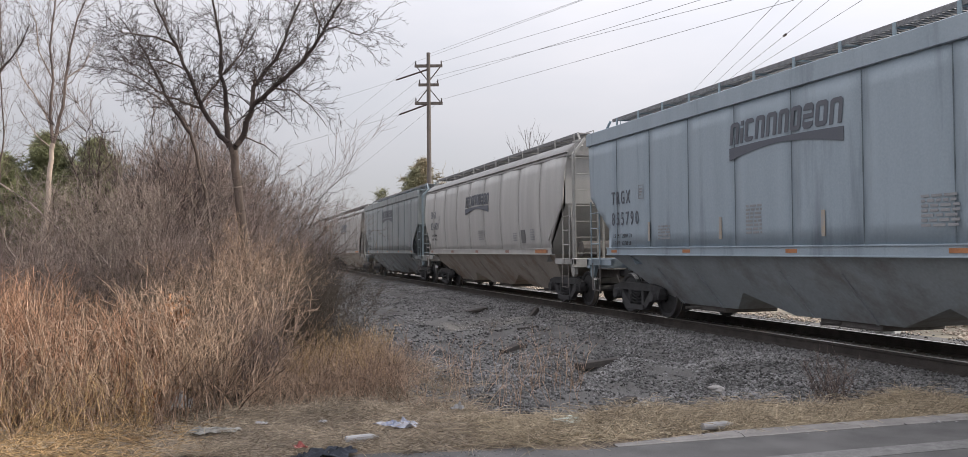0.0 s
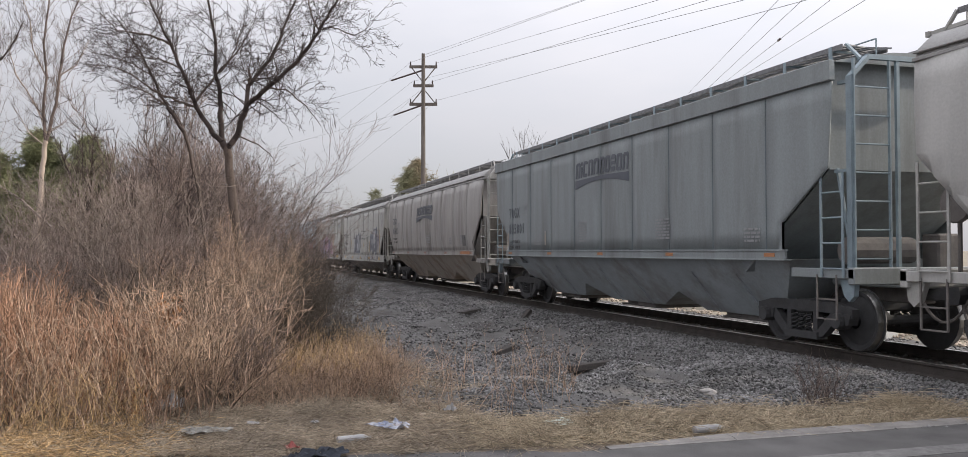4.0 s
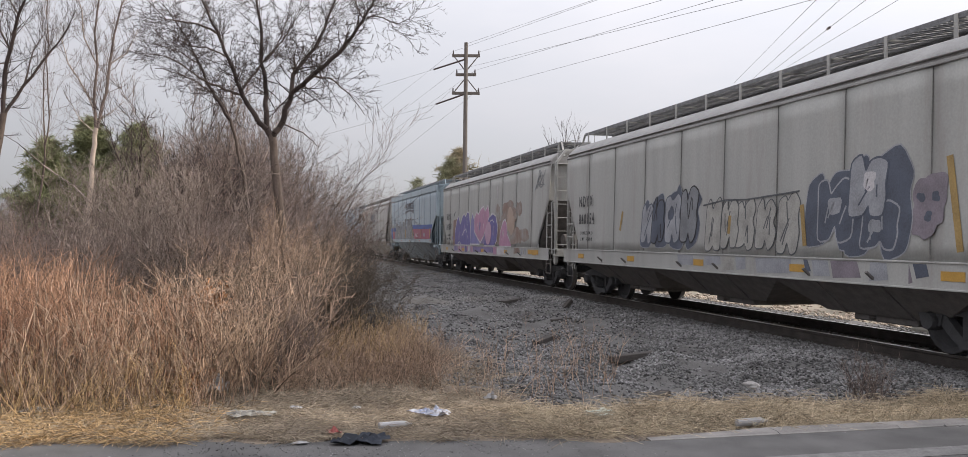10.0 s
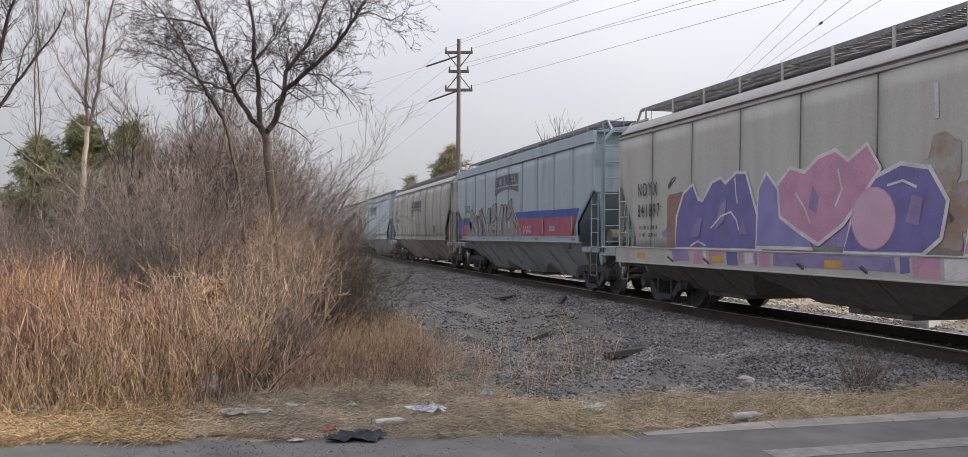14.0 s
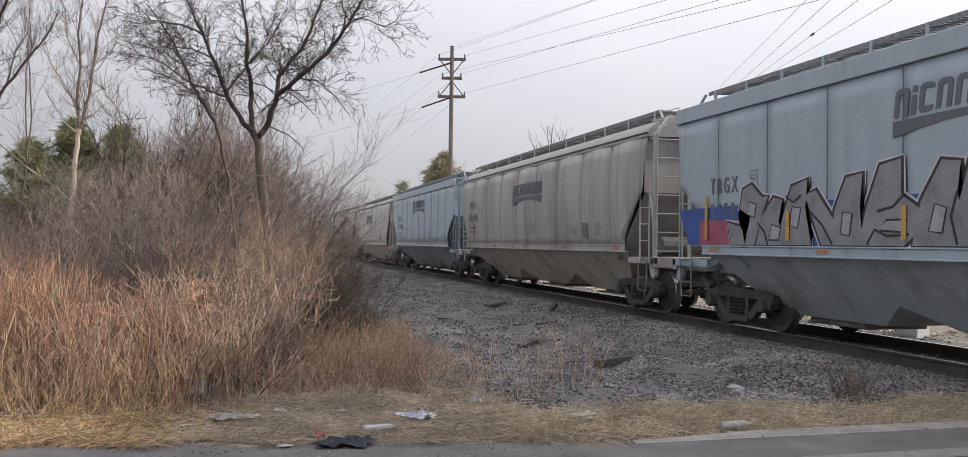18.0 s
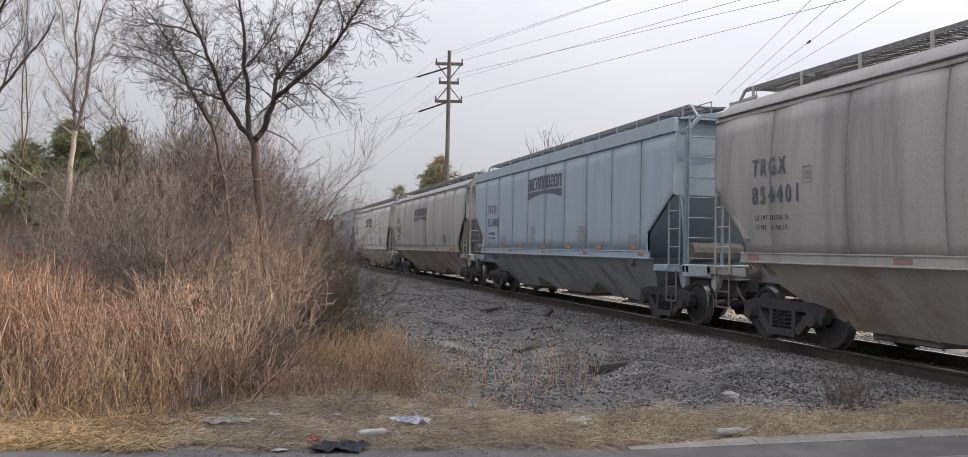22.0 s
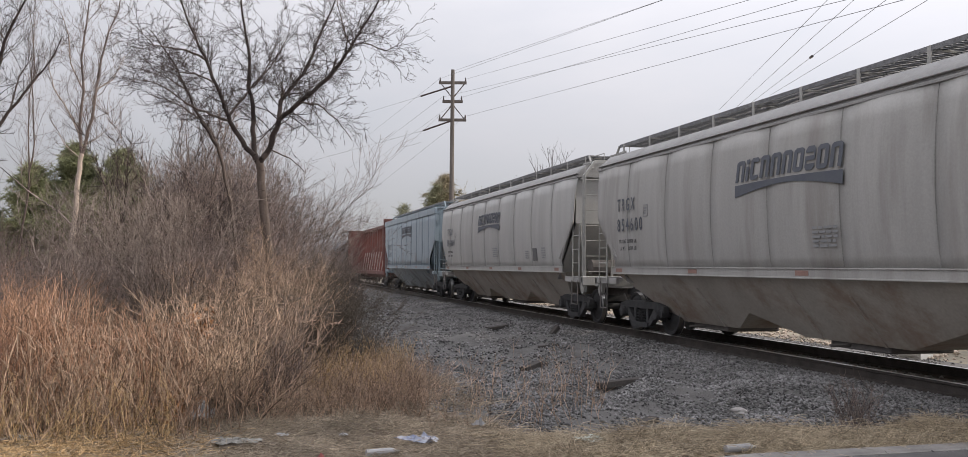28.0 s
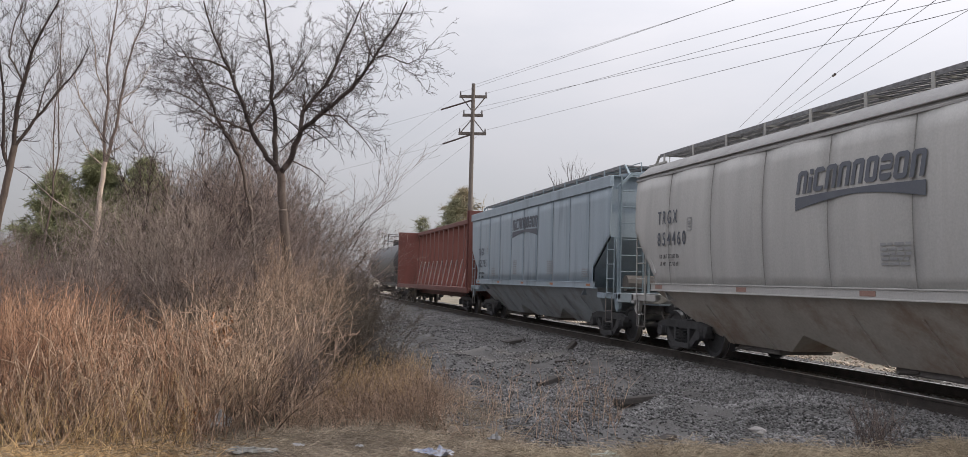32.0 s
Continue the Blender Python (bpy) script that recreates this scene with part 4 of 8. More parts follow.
    for k in range(5):
        xa = -low + 0.3 + (2 * low - 0.6) * k / 4
        bm = bmesh.new()
        wr, hr = {"round": (0.17, 0.04), "flat": (0.14, 0.03), "deep": (0.2, 0.06)}[style]
        zr = (sill0 + sill1) / 2
        box(bm, xa - wr, xa + wr, yr - 0.004, yr, zr - hr, zr + hr)
        part("reflector", bm, {"round": M_BRICK, "flat": M_ORANGE, "deep": M_YELLOW}[style], car)
    for x in (-(half - 2.15), half - 2.15):
        truck(car, x)
    couplers(car, half)
    return car


GREY_Y, BLUE_Y, DEEP_Y = -1.655, -1.585, -1.60


def square(car, x, z, w, y):
    """A stencilled square of thin lines with bars in it."""
    bm = bmesh.new()
    t = 0.014
    prism(bm, [(x - w / 2, z - w * 0.65), (x + w / 2, z - w * 0.65), (x + w / 2, z - w * 0.65 + t), (x - w / 2, z - w * 0.65 + t)], y - 0.003, y)
    prism(bm, [(x - w / 2, z + w * 0.65 - t), (x + w / 2, z + w * 0.65 - t), (x + w / 2, z + w * 0.65), (x - w / 2, z + w * 0.65)], y - 0.003, y)
    for e in (-1, 1):
        prism(bm, [(x + e * w / 2 - t / 2, z - w * 0.65), (x + e * w / 2 + t / 2, z - w * 0.65), (x + e * w / 2 + t / 2, z + w * 0.65), (x + e * w / 2 - t / 2, z + w * 0.65)], y - 0.003, y)
    part("stencil_square", bm, M_PRINT, car)
    bars(car, x, z, w * 0.6, w * 0.8, 3, y - 0.001)


def place(car, i, number, mark="TRGX", style="round", half=8.7, shift=0.0, raised=0.0):
    """Lettering of one car and its place in the train."""
    y = {"round": GREY_Y, "flat": BLUE_Y, "deep": DEEP_Y}[style]
    left = -half + 0.76
    if mark:
        dx, zt = {"round": (1.37, 2.90), "flat": (1.32, 2.58), "deep": (1.17, 2.52)}[style]
        dx, zt = dx + raised, zt + raised * 0.5
        ink = M_INK if style != "deep" else M_BLACK
        lettering(car, mark, left + dx, zt, 0.40, y - 0.004, ink, squeeze=0.68)
        lettering(car, number, left + dx, zt - 0.46, 0.40, y - 0.004, ink, squeeze=0.64 if style == "deep" else 0.78)
        lettering(car, "LD LMT 223000 LB", left + dx + 0.08, zt - 0.82, 0.12, y - 0.003, bold=0.0)
        lettering(car, "LT WT   62700 LB", left + dx + 0.08, zt - 0.98, 0.12, y - 0.003, bold=0.0)
    if style == "round":
        emblem(car, shift, 2.93, 2.9, y)
        bars(car, 0.6, 1.98, 0.6, 0.34, 5, y)
        bars(car, 4.2, 1.86, 0.35, 0.26, 4, y)
        bars(car, 5.75, 1.9, 0.35, 0.34, 5, y)
        square(car, left + 2.85, 2.72, 0.2, y)
    if style == "flat":
        emblem(car, shift, 3.17, 2.9, y)
        square(car, left + 2.75, 2.66 + raised * 0.3, 0.22, y)
        bars(car, left + 3.75, 1.8, 0.5, 0.3, 5, y)
        bars(car, -1.0, 1.95, 0.45, 0.5, 8, y)
        bars(car, 2.9, 1.92, 0.6, 0.42, 7, y)
        bars(car, 5.9, 1.75, 0.45, 0.25, 4, y)
    mid = (COUPLINGS[i] + COUPLINGS[i + 1]) / 2
    car.matrix_basis = pose(mid, TRACK_Y, RAIL_Z)
    TRAIN.append((car, mid))
    return car


def placard(car, x, z, w, h, y, m=None):
    bm = bmesh.new()
    box(bm, x - w / 2, x + w / 2, y - 0.006, y, z - h / 2, z + h / 2)
    box(bm, x - w / 2 + 0.03, x + w / 2 - 0.03, y - 0.01, y - 0.004, z + 0.03, z + h / 2 - 0.04)
    part("placard", bm, m or M_PANEL, car, "small dark data panel")


def hug(car):
    """Lay the painted marks of a round-sided car onto its bulging side."""
    for o in car.children_recursive:
        if o.name.split(".")[0] in ("emblem", "emblem_block", "lettering", "small_print", "stencil_square", "placard"):
            for v in o.data.vertices:
                z = (o.matrix_basis @ v.co).z
                u = min(max((z - 1.5) / 2.37, 0), 1)
                d = -GREY_Y - (1.563 + 0.085 * max(math.sin(math.pi * u), 0) ** 0.8)
                if o.name.startswith("lettering"):
                    v.co.z -= d
                else:
                    v.co.y += d


def strip(car, x, z0, z1, w, y, m, name="yellow_strip"):
    bm = bmesh.new()
    box(bm, x - w / 2, x + w / 2, y - 0.006, y, z0, z1)
    part(name, bm, m, car)


H = lambda i: (COUPLINGS[i] - COUPLINGS[i + 1]) / 2
DECK = {}
DECK["A"] = place(hopper("hopper_car", "clean blue covered hopper car with flat riveted-seam sides", H(0), M_BLUE, M_CHUTE_B, M_LADDER_B, "flat"), 0, "855790", style="flat", half=H(0), shift=-0.24)
DECK["B"] = place(hopper("hopper_car", "light grey covered hopper car streaked with dirt, rusty chutes", H(1), M_GREY, M_CHUTE, M_LADDER, "round"), 1, "854429", half=H(1), shift=0.12)
DECK["C"] = place(hopper("hopper_car", "dusty blue covered hopper car with flat sides", H(2), M_DULL, M_CHUTE_B, M_LADDER_B, "flat"), 2, "855801", style="flat", half=H(2), shift=0.0)
DECK["D"] = place(hopper("hopper_car", "soiled taupe-grey covered hopper car with rounded sides", H(3), M_DIRTY, M_CHUTE, M_LADDER, "round"), 3, "854425", half=H(3), shift=-0.05)
DECK["E"] = place(hopper("hopper_car", "old grey hopper car with a deep sill and silver-blue graffiti", H(4), M_TAUPE, M_RUSTY, M_LADDER, "deep"), 4, "840154", mark="NDYX", style="deep", half=H(4))
DECK["F"] = place(hopper("hopper_car", "old brown-grey hopper car with large purple and pink graffiti", H(5), M_TAUPE, M_RUSTY, M_LADDER, "deep"), 5, "841897", mark="NDYX", style="deep", half=H(5))
DECK["G"] = place(hopper("hopper_car", "blue covered hopper car with blue, red and silver graffiti", H(6), M_BLUE, M_CHUTE_B, M_LADDER_B, "flat"), 6, "855802", style="flat", half=H(6), shift=-0.28)
DECK["H"] = place(hopper("hopper_car", "stained light grey covered hopper car with rounded sides", H(7), M_STAINED, M_CHUTE, M_LADDER, "round"), 7, "854401", half=H(7), shift=0.15)
DECK["I"] = place(hopper("hopper_car", "blue covered hopper car with faded yellow reflectors", H(8), M_SKY, M_CHUTE_B, M_LADDER_B, "flat"), 8, "855000", style="flat", half=H(8), shift=-0.1, raised=0.5)
DECK["J"] = place(hopper("hopper_car", "pale grey covered hopper car, weathered, with rusty chutes", H(9), M_CREAM, M_CHUTE, M_LADDER, "round"), 9, "854600", half=H(9), shift=-0.4)
DECK["K"] = place(hopper("hopper_car", "cleaner light grey covered hopper car with rounded sides", H(10), M_GREY, M_CHUTE, M_LADDER, "round"), 10, "854460", half=H(10), shift=-0.25)
DECK["L"] = place(hopper("hopper_car", "dull blue covered hopper car with flat sides", H(11), M_BLUE, M_CHUTE_B, M_LADDER_B, "flat"), 11, "855795", style="flat", half=H(11), shift=0.07)
for k in "BDHJK":
    placard(DECK[k], 4.95 if k != "D" else 6.06, 1.86, 0.38, 0.38, GREY_Y)
    hug(DECK[k])


def centerbeam(i):
    half = H(i)
    car = empty("centerbeam_car", "empty oxide-red centerbeam flatcar with tall end bulkheads", "flatcar")
    bm = bmesh.new()
    box(bm, -half + 0.6, half - 0.6, -1.4, 1.4, 1.0, 1.12, 0.02)
    box(bm, -half + 0.6, half - 0.6, -0.25, 0.25, 0.6, 1.0)
    part("deck", bm, M_RED, car)
    for s in (-1, 1):
        bm = bmesh.new()
        box(bm, -half + 0.6, half - 0.6, s * 1.4 - 0.04, s * 1.4 + 0.04, 0.9, 1.14, 0.01)
        part("side_sill", bm, M_RED, car)
        bm = bmesh.new()
        x0, x1 = sorted((s * (half - 0.9), s * (half - 0.75)))
        box(bm, x0, x1, -1.45, 1.45, 1.12, 4.5, 0.01)
        part("bulkhead", bm, M_RED, car)
        for q in (-1, -0.33, 0.33, 1):
            bm = bmesh.new()
            xa = s * (half - 0.70)
            bar(bm, (xa, q * 1.35, 1.12), (xa, q * 1.35, 4.5), 0.1, 0.08)
            part("stiffener", bm, M_RED, car)
    bm = bmesh.new()
    box(bm, -half + 0.9, half - 0.9, -0.22, 0.22, 4.28, 4.5, 0.02)
    part("top_chord", bm, M_RED, car)
    post = None
    n = 15
    for k in range(n):
        x = -half + 1.6 + (2 * half - 3.2) * k / (n - 1)
        if post is None:
            bm = bmesh.new()
            prism(bm, [(-0.10, 1.12), (0.10, 1.12), (0.16, 4.3), (-0.16, 4.3)], -0.2, 0.2)
            post = part("post", bm, M_RED, car, at=pose(x, 0, 0))
        else:
            again(post, car, pose(x, 0, 0))
    for s in (-1, 1):
        for k in range(n - 1):
            x0 = -half + 1.6 + (2 * half - 3.2) * k / (n - 1)
            x1 = x0 + (2 * half - 3.2) / (n - 1)
            bm = bmesh.new()
            bar(bm, (x0, s * 0.24, 1.15), (x1, s * 0.24, 2.5), 0.05, 0.04)
            part("brace", bm, M_WHITE, car, "pale worn diagonal brace")
    bars(car, half - 1.9, 3.2, 0.9, 0.7, 5, -0.24, M_WHITE)
    for x in (-half + 2.4, half - 2.4):
        truck(car, x)
    couplers(car, half)
    mid = (COUPLINGS[i] + COUPLINGS[i + 1]) / 2
    car.matrix_basis = pose(mid, TRACK_Y, RAIL_Z)
    TRAIN.append((car, mid))


def tank_car(i):
    half = H(i)
    car = empty("tank_car", "black tank car with a railed top platform", "tank car")
    bm = bmesh.new()
    bmesh.ops.create_cone(bm, cap_ends=False, segments=28, radius1=1.45, radius2=1.45, depth=2 * half - 3.2, matrix=Matrix.Translation((0, 0, 2.55)) @ pose(0, 0, 0, 0, 90, 0))
    for s in (-1, 1):
        bmesh.ops.create_uvsphere(bm, u_segments=28, v_segments=12, radius=1.45, matrix=Matrix.Translation((s * (half - 1.6), 0, 2.55)) @ Matrix.Diagonal((0.4, 1, 1, 1)) @ pose(0, 0, 0, 0, 90, 0))
    for f in bm.faces:
        f.smooth = True
    part("tank", bm, M_TANK, car)
    bm = bmesh.new()
    box(bm, -half + 0.6, half - 0.6, -0.35, 0.35, 0.85, 1.12, 0.02)
    for s in (-1, 1):
        x0, x1 = sorted((s * (half - 2.4), s * (half - 0.5)))
        box(bm, x0, x1, -1.35, 1.35, 1.08, 1.16, 0.01)
    part("underframe", bm, M_TANK, car)
    bm = bmesh.new()
    for x in (-1.2, 1.2):
        for y in (-1.0, 1.0):
            tube(bm, (x, y, 3.6), (x, y, 4.75), 0.03, 6)
    for z in (4.35, 4.75):
        for y in (-1, 1):
            tube(bm, (-1.2, y, z), (1.2, y, z), 0.025, 6)
        for x in (-1.2, 1.2):
            tube(bm, (x, -1, z), (x, 1, z), 0.025, 6)
    part("guard_rail", bm, M_TANK, car)
    bm = bmesh.new()
    bmesh.ops.create_cone(bm, cap_ends=True, segments=20, radius1=0.45, radius2=0.42, depth=0.5, matrix=Matrix.Translation((0, 0, 4.15)))
    part("dome", bm, M_TANK, car)
    for s in (-1, 1):
        bm = bmesh.new()
        ladder(bm, s * (half - 0.6), s * (half - 1.05), -1.4, -1.4, 0.6, 2.2)
        tube(bm, (s * (half - 0.55), -1.4, 2.2), (s * (half - 0.55), 1.4, 2.2), 0.02, 6)
        part("ladder", bm, M_TANK, car)
    for x in (-half + 2.0, half - 2.0):
        truck(car, x)
    couplers(car, half)
    mid = (COUPLINGS[i] + COUPLINGS[i + 1]) / 2
    car.matrix_basis = pose(mid, TRACK_Y, RAIL_Z)
    TRAIN.append((car, mid))


centerbeam(12)
tank_car(13)


# ---------------- painted graffiti ----------------
MOVE = {DECK["E"].name: 0.35, DECK["F"].name: 0.0, DECK["G"].name: -0.48}      # along the car
LEAN = {DECK[k].name: 0.0197 for k in "EF"}      # the older cars' sides lean inwards


def blob(cx, cz, w, h, seed, n=26, lumps=3, rough=0.22):
    """A closed swelling outline."""
    rng = np.random.default_rng(seed)
    ph, am = rng.uniform(0, 6.28, lumps + 2), rng.uniform(0.4, 1, lumps + 2)
    pts = []
    for k in range(n):
        a = 2 * math.pi * k / n
        r = 1 + sum(rough / (j + 1) * am[j] * math.sin((j + 2) * a + ph[j]) for j in range(lumps + 2))
        ca, sa = math.cos(a), math.sin(a)
        q = 1 / max(abs(ca), abs(sa)) ** 0.35
        pts.append((cx + w / 2 * r * ca * q, cz + h / 2 * r * sa * q))
    return pts


def shape(car, name, pts, y, mat, label=""):
    bm = bmesh.new()
    pts = [(x + MOVE.get(car.name, 0.0), z) for x, z in pts]
    k_ = LEAN.get(car.name, 0.0)
    c = [bm.verts.new((x, y + k_ * max(z - 1.26, 0), z)) for x, z in pts]
    d = [bm.verts.new((x, y + k_ * max(z - 1.26, 0) + 0.003, z)) for x, z in pts]
    bm.faces.new(c)
    for k in range(len(pts)):
        bm.faces.new((c[k], d[k], d[(k + 1) % len(pts)], c[(k + 1) % len(pts)]))
    bmesh.ops.triangulate(bm, faces=[f for f in bm.faces if len(f.verts) > 4])
    bmesh.ops.recalc_face_normals(bm, faces=bm.faces)
    return part(name, bm, mat, car, label)


def stroke(car, pts, width, y, mat, name="graffiti_stroke"):
    """A painted line along points, as a thin raised ribbon."""
    left, right = [], []
    pts = [(x + MOVE.get(car.name, 0.0), z) for x, z in pts]
    for k, (x, z) in enumerate(pts):
        a, b = pts[max(k - 1, 0)], pts[min(k + 1, len(pts) - 1)]
        dx, dz = b[0] - a[0], b[1] - a[1]
        l = math.hypot(dx, dz) or 1
        left.append((x - dz / l * width / 2, z + dx / l * width / 2))
        right.append((x + dz / l * width / 2, z - dx / l * width / 2))
    bm = bmesh.new()
    k_ = LEAN.get(car.name, 0.0)
    L = [bm.verts.new((x, y + k_ * max(z - 1.26, 0), z)) for x, z in left]
    R = [bm.verts.new((x, y + k_ * max(z - 1.26, 0), z)) for x, z in right]
    for k in range(len(pts) - 1):
        bm.faces.new((L[k], L[k + 1], R[k + 1], R[k]))
    r = bmesh.ops.extrude_face_region(bm, geom=bm.faces[:])
    bmesh.ops.translate(bm, vec=(0, 0.003, 0), verts=[v for v in r["geom"] if isinstance(v, bmesh.types.BMVert)])
    bmesh.ops.recalc_face_normals(bm, faces=bm.faces)
    part(name, bm, mat, car)


def squiggle(cx, cz, w, h, seed, n=22):
    rng = np.random.default_rng(seed)
    a, b, p, q = rng.uniform(1.5, 3.5), rng.uniform(1.5, 3.5), rng.uniform(0, 6), rng.uniform(0, 6)
    return [(cx + w / 2 * (0.9 * math.sin(a * t + p) + 0.25 * math.sin(5 * t)), cz + h / 2 * (0.85 * math.cos(b * t + q) + 0.2 * math.sin(4 * t + p))) for t in [3.0 * k / n for k in range(n + 1)]]


def spray(name, c, k=0.6):
    return material(name, c, 0.55, other=tuple(v * k for v in c), scale=3, fine=40, bump=0.0)


G_PURPLE, G_PINK, G_LILAC = spray("graffiti_purple", (0.15, 0.135, 0.34), 0.7), spray("graffiti_pink", (0.47, 0.25, 0.37), 0.75), spray("graffiti_lilac", (0.27, 0.22, 0.42))
G_INDIGO, G_ROSE = spray("graffiti_indigo", (0.22, 0.21, 0.43), 0.75), spray("graffiti_rose", (0.50, 0.33, 0.44), 0.85)
G_WHITE, G_RUST, G_SAND = spray("graffiti_white", (0.62, 0.60, 0.62)), spray("graffiti_rust", (0.27, 0.165, 0.13)), spray("graffiti_sand", (0.42, 0.32, 0.26), 0.8)
G_NAVY, G_SILVER, G_CREAM = spray("graffiti_navy", (0.10, 0.115, 0.155)), spray("graffiti_silver", (0.36, 0.37, 0.40)), spray("graffiti_cream", (0.42, 0.41, 0.38))
G_STEEL = spray("graffiti_steel", (0.25, 0.26, 0.28))
G_STEELD = spray("graffiti_dark_steel", (0.11, 0.115, 0.125))
G_COBALT, G_CRIMSON, G_BLACK = spray("graffiti_cobalt", (0.045, 0.10, 0.36)), spray("graffiti_crimson", (0.36, 0.095, 0.155)), spray("graffiti_black", (0.03, 0.03, 0.035))
G_OLDRUST = material("graffiti_faded_rust", (0.345, 0.34, 0.32), 0.65, other=(0.28, 0.27, 0.255), scale=2.5, fine=30, bump=0.0, stain=(0.22, 0.135, 0.105), stain_scale=1.6, stain_cut=(0.36, 0.6))
G_MAUVE, G_OCHRE = spray("graffiti_mauve", (0.26, 0.225, 0.26)), spray("graffiti_ochre", (0.40, 0.27, 0.10))


def grown(pts, d):
    """The outline pushed outwards by d."""
    n, out = len(pts), []
    for k in range(n):
        a, b = pts[k - 1], pts[(k + 1) % n]
        dx, dz = b[0] - a[0], b[1] - a[1]
        l = math.hypot(dx, dz) or 1
        out.append((pts[k][0] - dz / l * d, pts[k][1] + dx / l * d))
    return out


def wild(x, z, w, h, seed):
    """Outline of one pointed, leaning letter shape."""
    g = np.random.default_rng(seed)
    r = lambda a, b: g.uniform(a, b)
    pts = [(r(-.05, .05), 0), (r(-.05, .02), r(.35, .5)), (r(-.08, .05), r(.8, .95)), (r(.2, .3), r(.95, 1.08)), (r(.33, .42), r(.7, .85)), (r(.48, .56), r(.85, 1.0)), (r(.72, .85), r(.92, 1.06)),
           (r(.98, 1.08), r(.75, .9)), (r(.88, 1.0), r(.5, .62)), (r(1.0, 1.1), r(.28, .4)), (r(.92, 1.04), r(-.02, .08)), (r(.62, .72), r(-.06, .02)), (r(.5, .6), r(.12, .3)), (r(.36, .44), r(-.04, .04))]
    sm = []
    n = len(pts)
    for k in range(n):                       # rounded corners
        (ax, az), (bx, bz), (cx, cz) = pts[k - 1], pts[k], pts[(k + 1) % n]
        sm += [(bx + (ax - bx) * .28, bz + (az - bz) * .28), (bx + (ax - bx) * .07 + (cx - bx) * .07, bz + (az - bz) * .07 + (cz - bz) * .07), (bx + (cx - bx) * .28, bz + (cz - bz) * .28)]
    return [(x - w / 2 + w * px + 0.10 * h * pz, z - h / 2 + h * pz) for px, pz in sm]


def letter(car, x, z, w, h, seed, fill, edge, y, rim=0.035, inner=None):
    pts = wild(x, z, w, h, seed)
    shape(car, "graffiti_rim", grown(pts, rim), y, edge)
    shape(car, "graffiti_fill", pts, y - 0.0015, fill)
    g = np.random.default_rng(seed + 5)
    for k in range(3):                       # counters and folds
        cx, cz = x + w * g.uniform(-.25, .3), z + h * g.uniform(-.28, .32)
        a = g.uniform(0.9, 1.9)
        l = h * g.uniform(.10, .22)
        stroke(car, [(cx - l * math.cos(a), cz - l * math.sin(a)), (cx + .02, cz), (cx + l * math.cos(a) + .05, cz + l * math.sin(a))], 0.028, y - 0.003, edge)
    if inner:
        shape(car, "graffiti_inner", blob(x + w * g.uniform(-.1, .15), z + h * g.uniform(-.1, .2), w * 0.36, h * 0.3, seed + 50), y - 0.003, inner)


def piece(car, pts, y, fill, rim=0.065, edge=None):
    """One painted form with a pale rim."""
    shape(car, "graffiti_rim", grown(pts, rim), y, edge or G_WHITE)
    shape(car, "graffiti_fill", pts, y - 0.0015, fill)


def sill_paint(car, x0, x1, n, mats, seed, y):
    """Paint run over onto the deep side sill, as slanting panels."""
    g = np.random.default_rng(seed)
    xs_ = np.sort(g.uniform(x0, x1, n))
    for k in range(n - 1):
        if xs_[k + 1] - xs_[k] < 0.12:
            continue
        a, b = xs_[k], xs_[k + 1] - 0.03
        lo_ = g.uniform(0.96, 1.05)
        shape(car, "graffiti_run", [(a + 0.04, lo_), (b, lo_ + g.uniform(-.0, .04)), (b - g.uniform(0, .1), 1.235), (a - g.uniform(-.06, .06), 1.235)], y, mats[k % len(mats)])


Fc, Ec, Gc = DECK["F"], DECK["E"], DECK["G"]
fy = -1.596
sy = -1.6035
# purple and pink piece over the lower half of the car
shape(Fc, "graffiti_ground", blob(-1.7, 1.72, 7.6, 0.85, 3, 60, 9, 0.10), fy, G_LILAC, "lilac painted ground")
for k, (x, z, w, h) in enumerate([(2.2, 1.75, 1.3, 0.75), (3.6, 1.85, 1.9, 1.0), (5.0, 1.65, 1.6, 0.6), (2.1, 2.4, 0.7, 0.7), (3.7, 2.5, 1.9, 0.6), (4.9, 2.55, 0.6, 0.5)]):
    shape(Fc, "graffiti_patch", blob(x, z, w, h, 150 + k, 56, 10, 0.28), fy - 0.0006 * k, G_OLDRUST, "faded rust-red painted patch")
shape(Fc, "graffiti_patch", blob(3.9, 2.15, 0.95, 0.85, 16, 50, 10, 0.2), fy - 0.005, G_SAND, "sand-coloured painted patch")
shape(Fc, "graffiti_patch", blob(-5.05, 1.85, 0.9, 1.1, 17, 50, 10, 0.2), fy - 0.0045, G_RUST, "rust-red painted patch")


